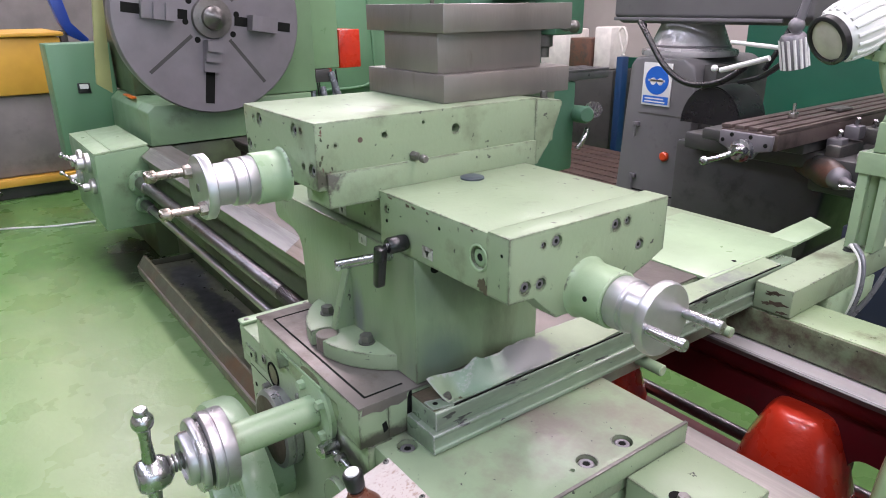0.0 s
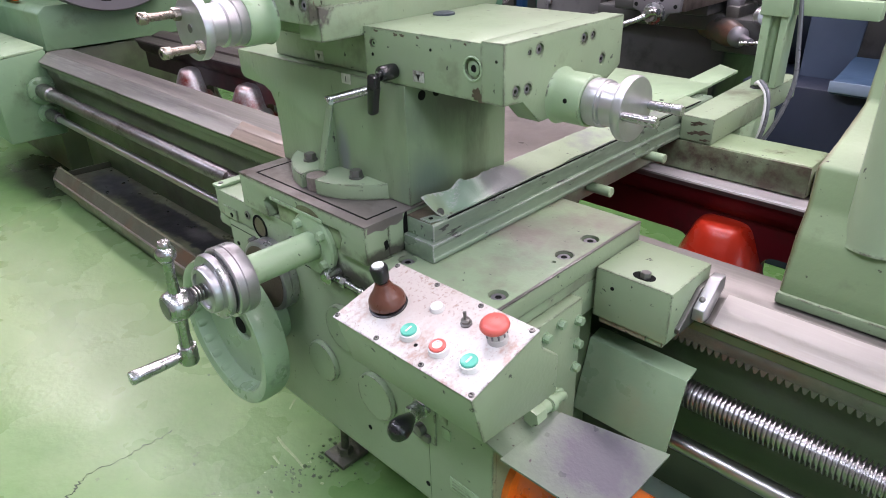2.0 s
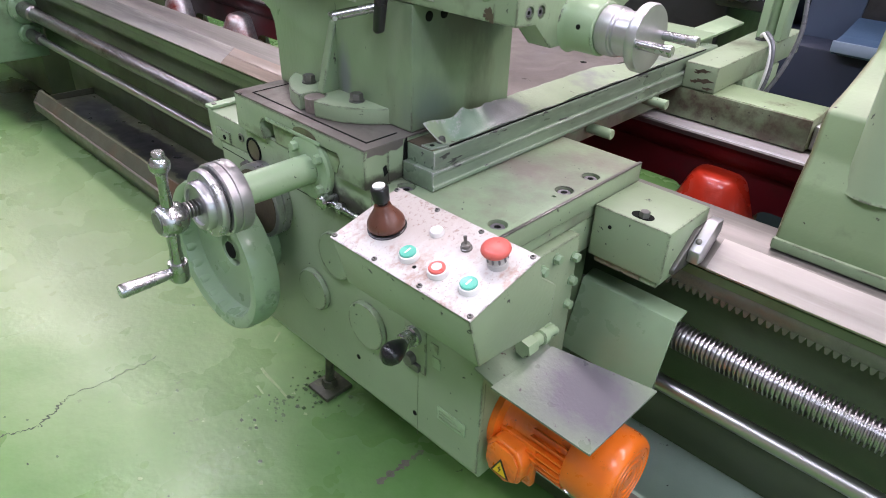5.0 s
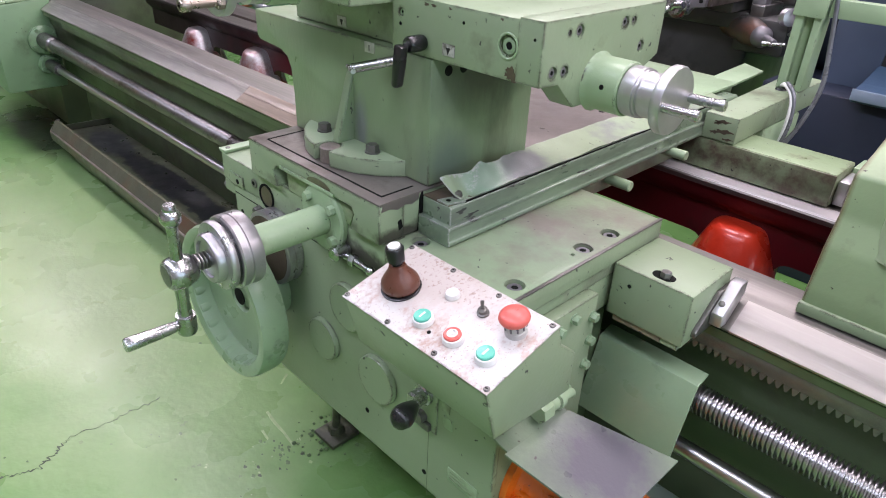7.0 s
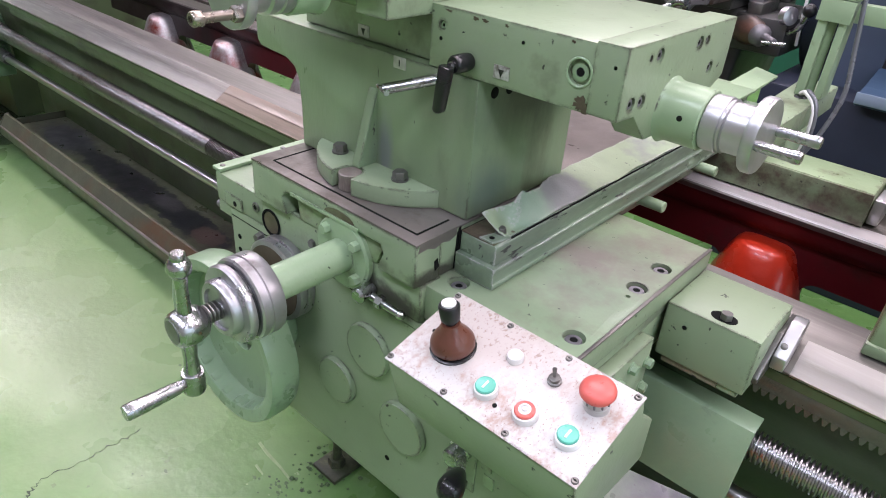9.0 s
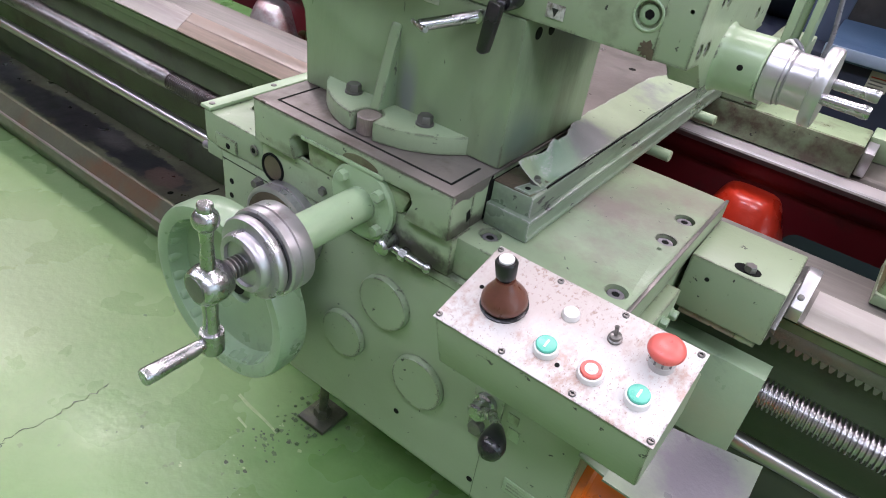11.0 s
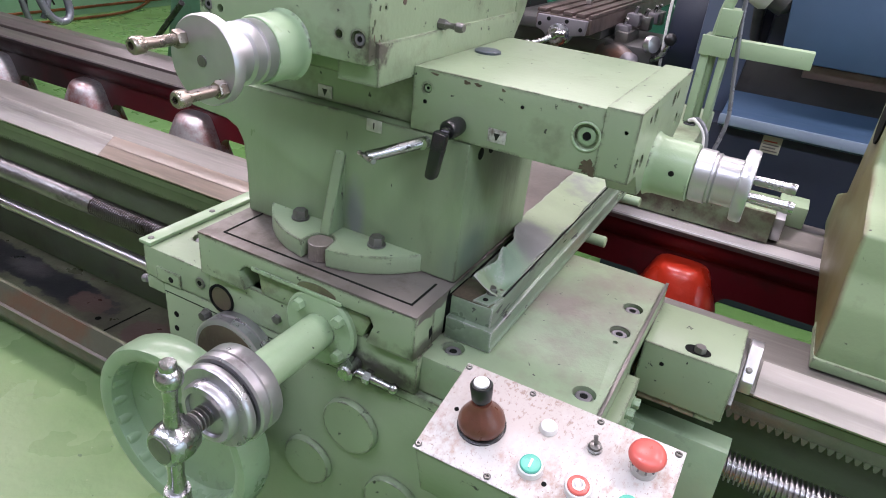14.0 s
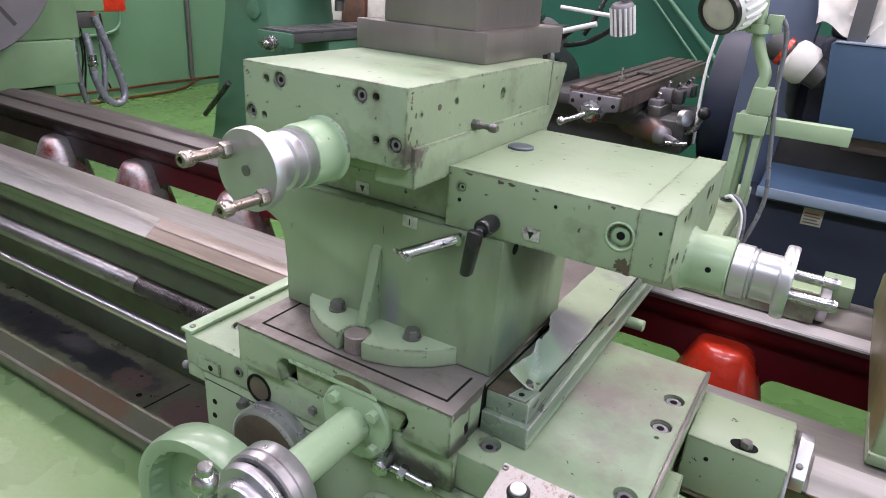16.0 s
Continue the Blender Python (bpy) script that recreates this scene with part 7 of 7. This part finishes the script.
# ---- back partition, far wall and left side ----
solid("wall_panel_1", bm_box(-2.75, 2.2, 4.95, 5.02, FLOOR, 2.6), M_TEAL, "dark green painted partition behind the machines", "partition", kind="structure")
solid("wall_panel_2", bm_box(-6.4, -2.76, 5.40, 5.46, FLOOR, 0.95), M_TEAL, "low dark green painted partition", "partition", kind="structure")
brace = thing("brace", (-1.1, 4.9, FLOOR), "grey green diagonal steel brace on the partition", "brace")
part("bar", bm_rod((-1.5, 4.90, 1.5), (-0.55, 4.90, 0.62), 0.02), M_MILLGREEN, brace)
part("bar", bm_rod((-1.62, 4.90, 1.5), (-0.75, 4.90, 0.62), 0.011), M_MILLGREEN, brace)
bpost = thing("blue_post", (-4.03, 4.9, FLOOR), "dark blue steel post", "post")
part("shaft", bm_box(-4.07, -3.99, 4.84, 4.94, FLOOR, 1.0, 0.01), M_BLUEPOST, bpost)
crate = thing("stacked_boxes", (-4.6, 5.1, FLOOR), "brown and white boxes stacked on a trolley", "boxes")
part("trolley", bm_box(-5.9, -4.15, 4.90, 5.3, FLOOR, 0.85, 0.02), M_DARKGREY, crate)
part("brown_box", bm_box(-4.80, -4.50, 4.92, 5.2, 0.852, 1.16, 0.01), M_RUST, crate)
part("white_box", bm_box(-5.7, -4.82, 4.95, 5.25, 0.852, 1.25, 0.02), M_CLOTH, crate)
part("white_box", bm_box(-4.48, -4.25, 4.95, 5.2, 0.852, 1.28, 0.02), M_CLOTH, crate)
hook = thing("hanging_cord", (-4.03, 4.89, 1.0), "pale looped cord hanging on the blue post", "cord")
part("cord", bm_pipe([(-4.02, 4.89, 1.012), (-4.06, 4.89, 1.12), (-4.10, 4.89, 1.24), (-4.05, 4.89, 1.28), (-4.0, 4.89, 1.20), (-4.01, 4.89, 1.08), (-4.05, 4.89, 1.012)], 0.012, 8, 6), M_CLOTH, hook)
solid("wall_panel_3", bm_box(-6.6, -6.5, 1.0, 6.9, FLOOR, 3.2), M_GREENWALL, "green painted booth wall with a pipe along the floor", "partition", kind="structure")
pp = thing("copper_pipe", (-6.4, 3.5, FLOOR), "copper pipe clipped along the foot of the wall", "pipe")
part("run", bm_pipe([(-6.47, 1.2, 0.06), (-6.46, 3.0, 0.06), (-6.46, 4.2, 0.07), (-6.46, 6.0, 0.07)], 0.014, 8, 4), M_COPPER, pp)
part("run", bm_pipe([(-6.3, 2.4, 0.0), (-6.25, 3.2, 0.005), (-6.3, 3.9, 0.01), (-6.44, 4.3, 0.06)], 0.014, 8, 6), M_COPPER, pp)
part("riser", bm_rod((-6.47, 4.25, 0.07), (-6.47, 4.25, 3.0), 0.025), M_DULL, pp)
bx = thing("wall_cabinet", (-6.45, 2.5, 0.6), "green steel cabinet fixed to the booth wall", "cabinet")
part("door", bm_box(-6.499, -6.42, 2.5, 3.35, 0.62, 1.6, 0.01), M_GREENWALL, bx)
part("conduit", bm_pipe([(-6.41, 3.30, 1.6), (-6.41, 3.36, 1.0), (-6.41, 3.30, 0.66), (-6.41, 2.7, 0.62)], 0.016, 8, 6), M_GREENWALL, bx)
yel = thing("yellow_machine", (-6.5, -0.6, FLOOR), "yellow machine hood over a stained grey base", "machine")
part("hood", bm_box(-7.2, -6.0, -2.2, 0.10, 0.845, 1.30, 0.02), M_YELLOW, yel)
part("hood_lip", bm_box(-7.2, -5.97, -2.2, 0.13, 1.302, 1.335, 0.01), M_YELLOW, yel)
part("body", bm_box(-7.2, -6.05, -2.2, 0.04, 0.17, 0.843, 0.02), M_STAINGREY, yel, "stained grey machine base")
part("kick_strip", bm_box(-7.2, -5.98, -2.2, 0.06, 0.10, 0.165, 0.01), M_YELLOW, yel)
part("plinth", bm_box(-7.15, -6.05, -2.15, 0.02, FLOOR, 0.098, 0.01), M_DARKGREY, yel)
bl = thing("blue_chute", (-6.3, 0.2, 1.2), "deep blue bent sheet chute", "chute")
part("chute", bm_prism([(0.10, 1.62), (0.20, 1.62), (0.24, 1.40), (0.36, 1.26), (0.34, 1.22), (0.20, 1.30), (0.15, 1.40)], "x", -6.36, -6.24, 0.004), M_CHUTE, bl)
part("bracket", bm_box(-6.34, -6.26, 0.14, 0.20, FLOOR, 1.34, 0.004), M_DARKGREY, bl)
solid("wall_panel_4", bm_box(-9.1, -9.0, -6.9, 1.0, FLOOR, 3.2), M_STAINGREY, "grey rendered wall behind the yellow machine", "partition", kind="structure")
tapp = thing("wall_tap", (-8.95, -0.6, 1.4), "pale curved pipe on the grey wall", "pipe")
part("pipe", bm_pipe([(-8.95, -0.22, 1.25), (-8.93, -0.22, 1.45), (-8.93, -0.24, 1.58), (-8.93, -0.30, 1.56)], 0.03, 10, 6), M_WHITE, tapp)
cord = thing("floor_cable", (-5.0, -0.4, FLOOR), "white cable lying on the green floor", "cable")
part("cable", bm_pipe([(-5.2, -0.9, FLOOR + 0.008), (-5.1, -0.6, FLOOR + 0.008), (-4.95, -0.3, FLOOR + 0.008), (-4.9, -0.05, FLOOR + 0.008)], 0.008, 8, 8), M_WHITE, cord)
mach = thing("green_machine_end", (-4.6, -0.75, FLOOR), "green machine end with a small chrome handle", "machine")
part("body", bm_box(-5.6, -5.0, -1.2, -0.68, FLOOR, 0.36, 0.02), M_GREEN, mach)
part("handle", bm_rod((-5.0, -0.72, 0.30), (-4.9, -0.60, 0.30), 0.015), M_CHROME, mach)


# ---- marks on the floor ----
rng = random.Random(7)
floor_ob = bpy.data.objects["floor"]


def flat_mark(name, pts, mat, h=0.0012):
    """A thin flat mark on the floor from an outline."""
    part(name, bm_prism(pts, "z", FLOOR + 0.0002, FLOOR + h), mat, floor_ob)


def crack(p0, p1, width, wander, mat=M_CRACK):
    n = 26
    a, b = Vector(p0), Vector(p1)
    side = Vector((-(b - a).y, (b - a).x)).normalized()
    left, right = [], []
    for i in range(n + 1):
        c = a.lerp(b, i / n) + side * wander * (rng.random() - 0.5)
        w = width * (0.1 + 2.0 * rng.random() ** 2) * (0.2 if i in (0, n) else 1)
        left.append(c + side * w)
        right.append(c - side * w)
    flat_mark("crack", [(p.x, p.y) for p in left + right[::-1]], mat)


def speck(x, y, r, mat):
    n = 9
    ph = rng.random() * 6
    flat_mark("stain", [(x + r * (0.6 + 0.7 * rng.random()) * math.cos(ph + 6.283 * i / n) * 1.4, y + r * (0.6 + 0.7 * rng.random()) * math.sin(ph + 6.283 * i / n)) for i in range(n)], mat, 0.0008 + 0.0003 * rng.random())


flat_mark("scuff", [(-0.85, -0.293), (-0.80, -0.300), (-0.74, -0.304), (-0.68, -0.312), (-0.682, -0.318), (-0.74, -0.311), (-0.80, -0.309), (-0.848, -0.301)], M_PALEMARK)
flat_mark("scuff", [(-0.79, -0.345), (-0.75, -0.352), (-0.748, -0.357), (-0.79, -0.352)], M_PALEMARK)
flat_mark("scuff", [(-0.96, -0.16), (-0.93, -0.20), (-0.925, -0.198), (-0.952, -0.158)], M_PALEMARK)
crack((-1.106, -0.975), (-1.06, -0.86), 0.0022, 0.012)
crack((-1.06, -0.86), (-1.121, -0.768), 0.0028, 0.016)
crack((-1.121, -0.768), (-1.113, -0.503), 0.0010, 0.016)
crack((-1.15, -1.5), (-1.106, -0.975), 0.0014, 0.03)
crack((-0.276, -0.326), (-0.273, -0.166), 0.0072, 0.004, M_PEELED)
for sx, sy, n, spread in ((-0.70, -0.37, 60, 0.05), (-0.66, -0.30, 40, 0.04), (-0.62, -0.42, 20, 0.06), (-0.95, -0.585, 9, 0.03), (-1.1, -0.95, 12, 0.12), (-0.55, -0.62, 14, 0.2), (-1.3, -0.6, 16, 0.35), (-0.3, -0.5, 10, 0.2), (-2.2, -0.7, 16, 0.6), (-0.15, -0.25, 8, 0.1)):
    for k in range(n // 2):
        speck(rng.gauss(sx, spread), rng.gauss(sy, spread), rng.choice((0.0015, 0.002, 0.003, 0.005)), rng.choice((M_SPECK, M_SPECK, M_CRACK, M_PALEMARK)))
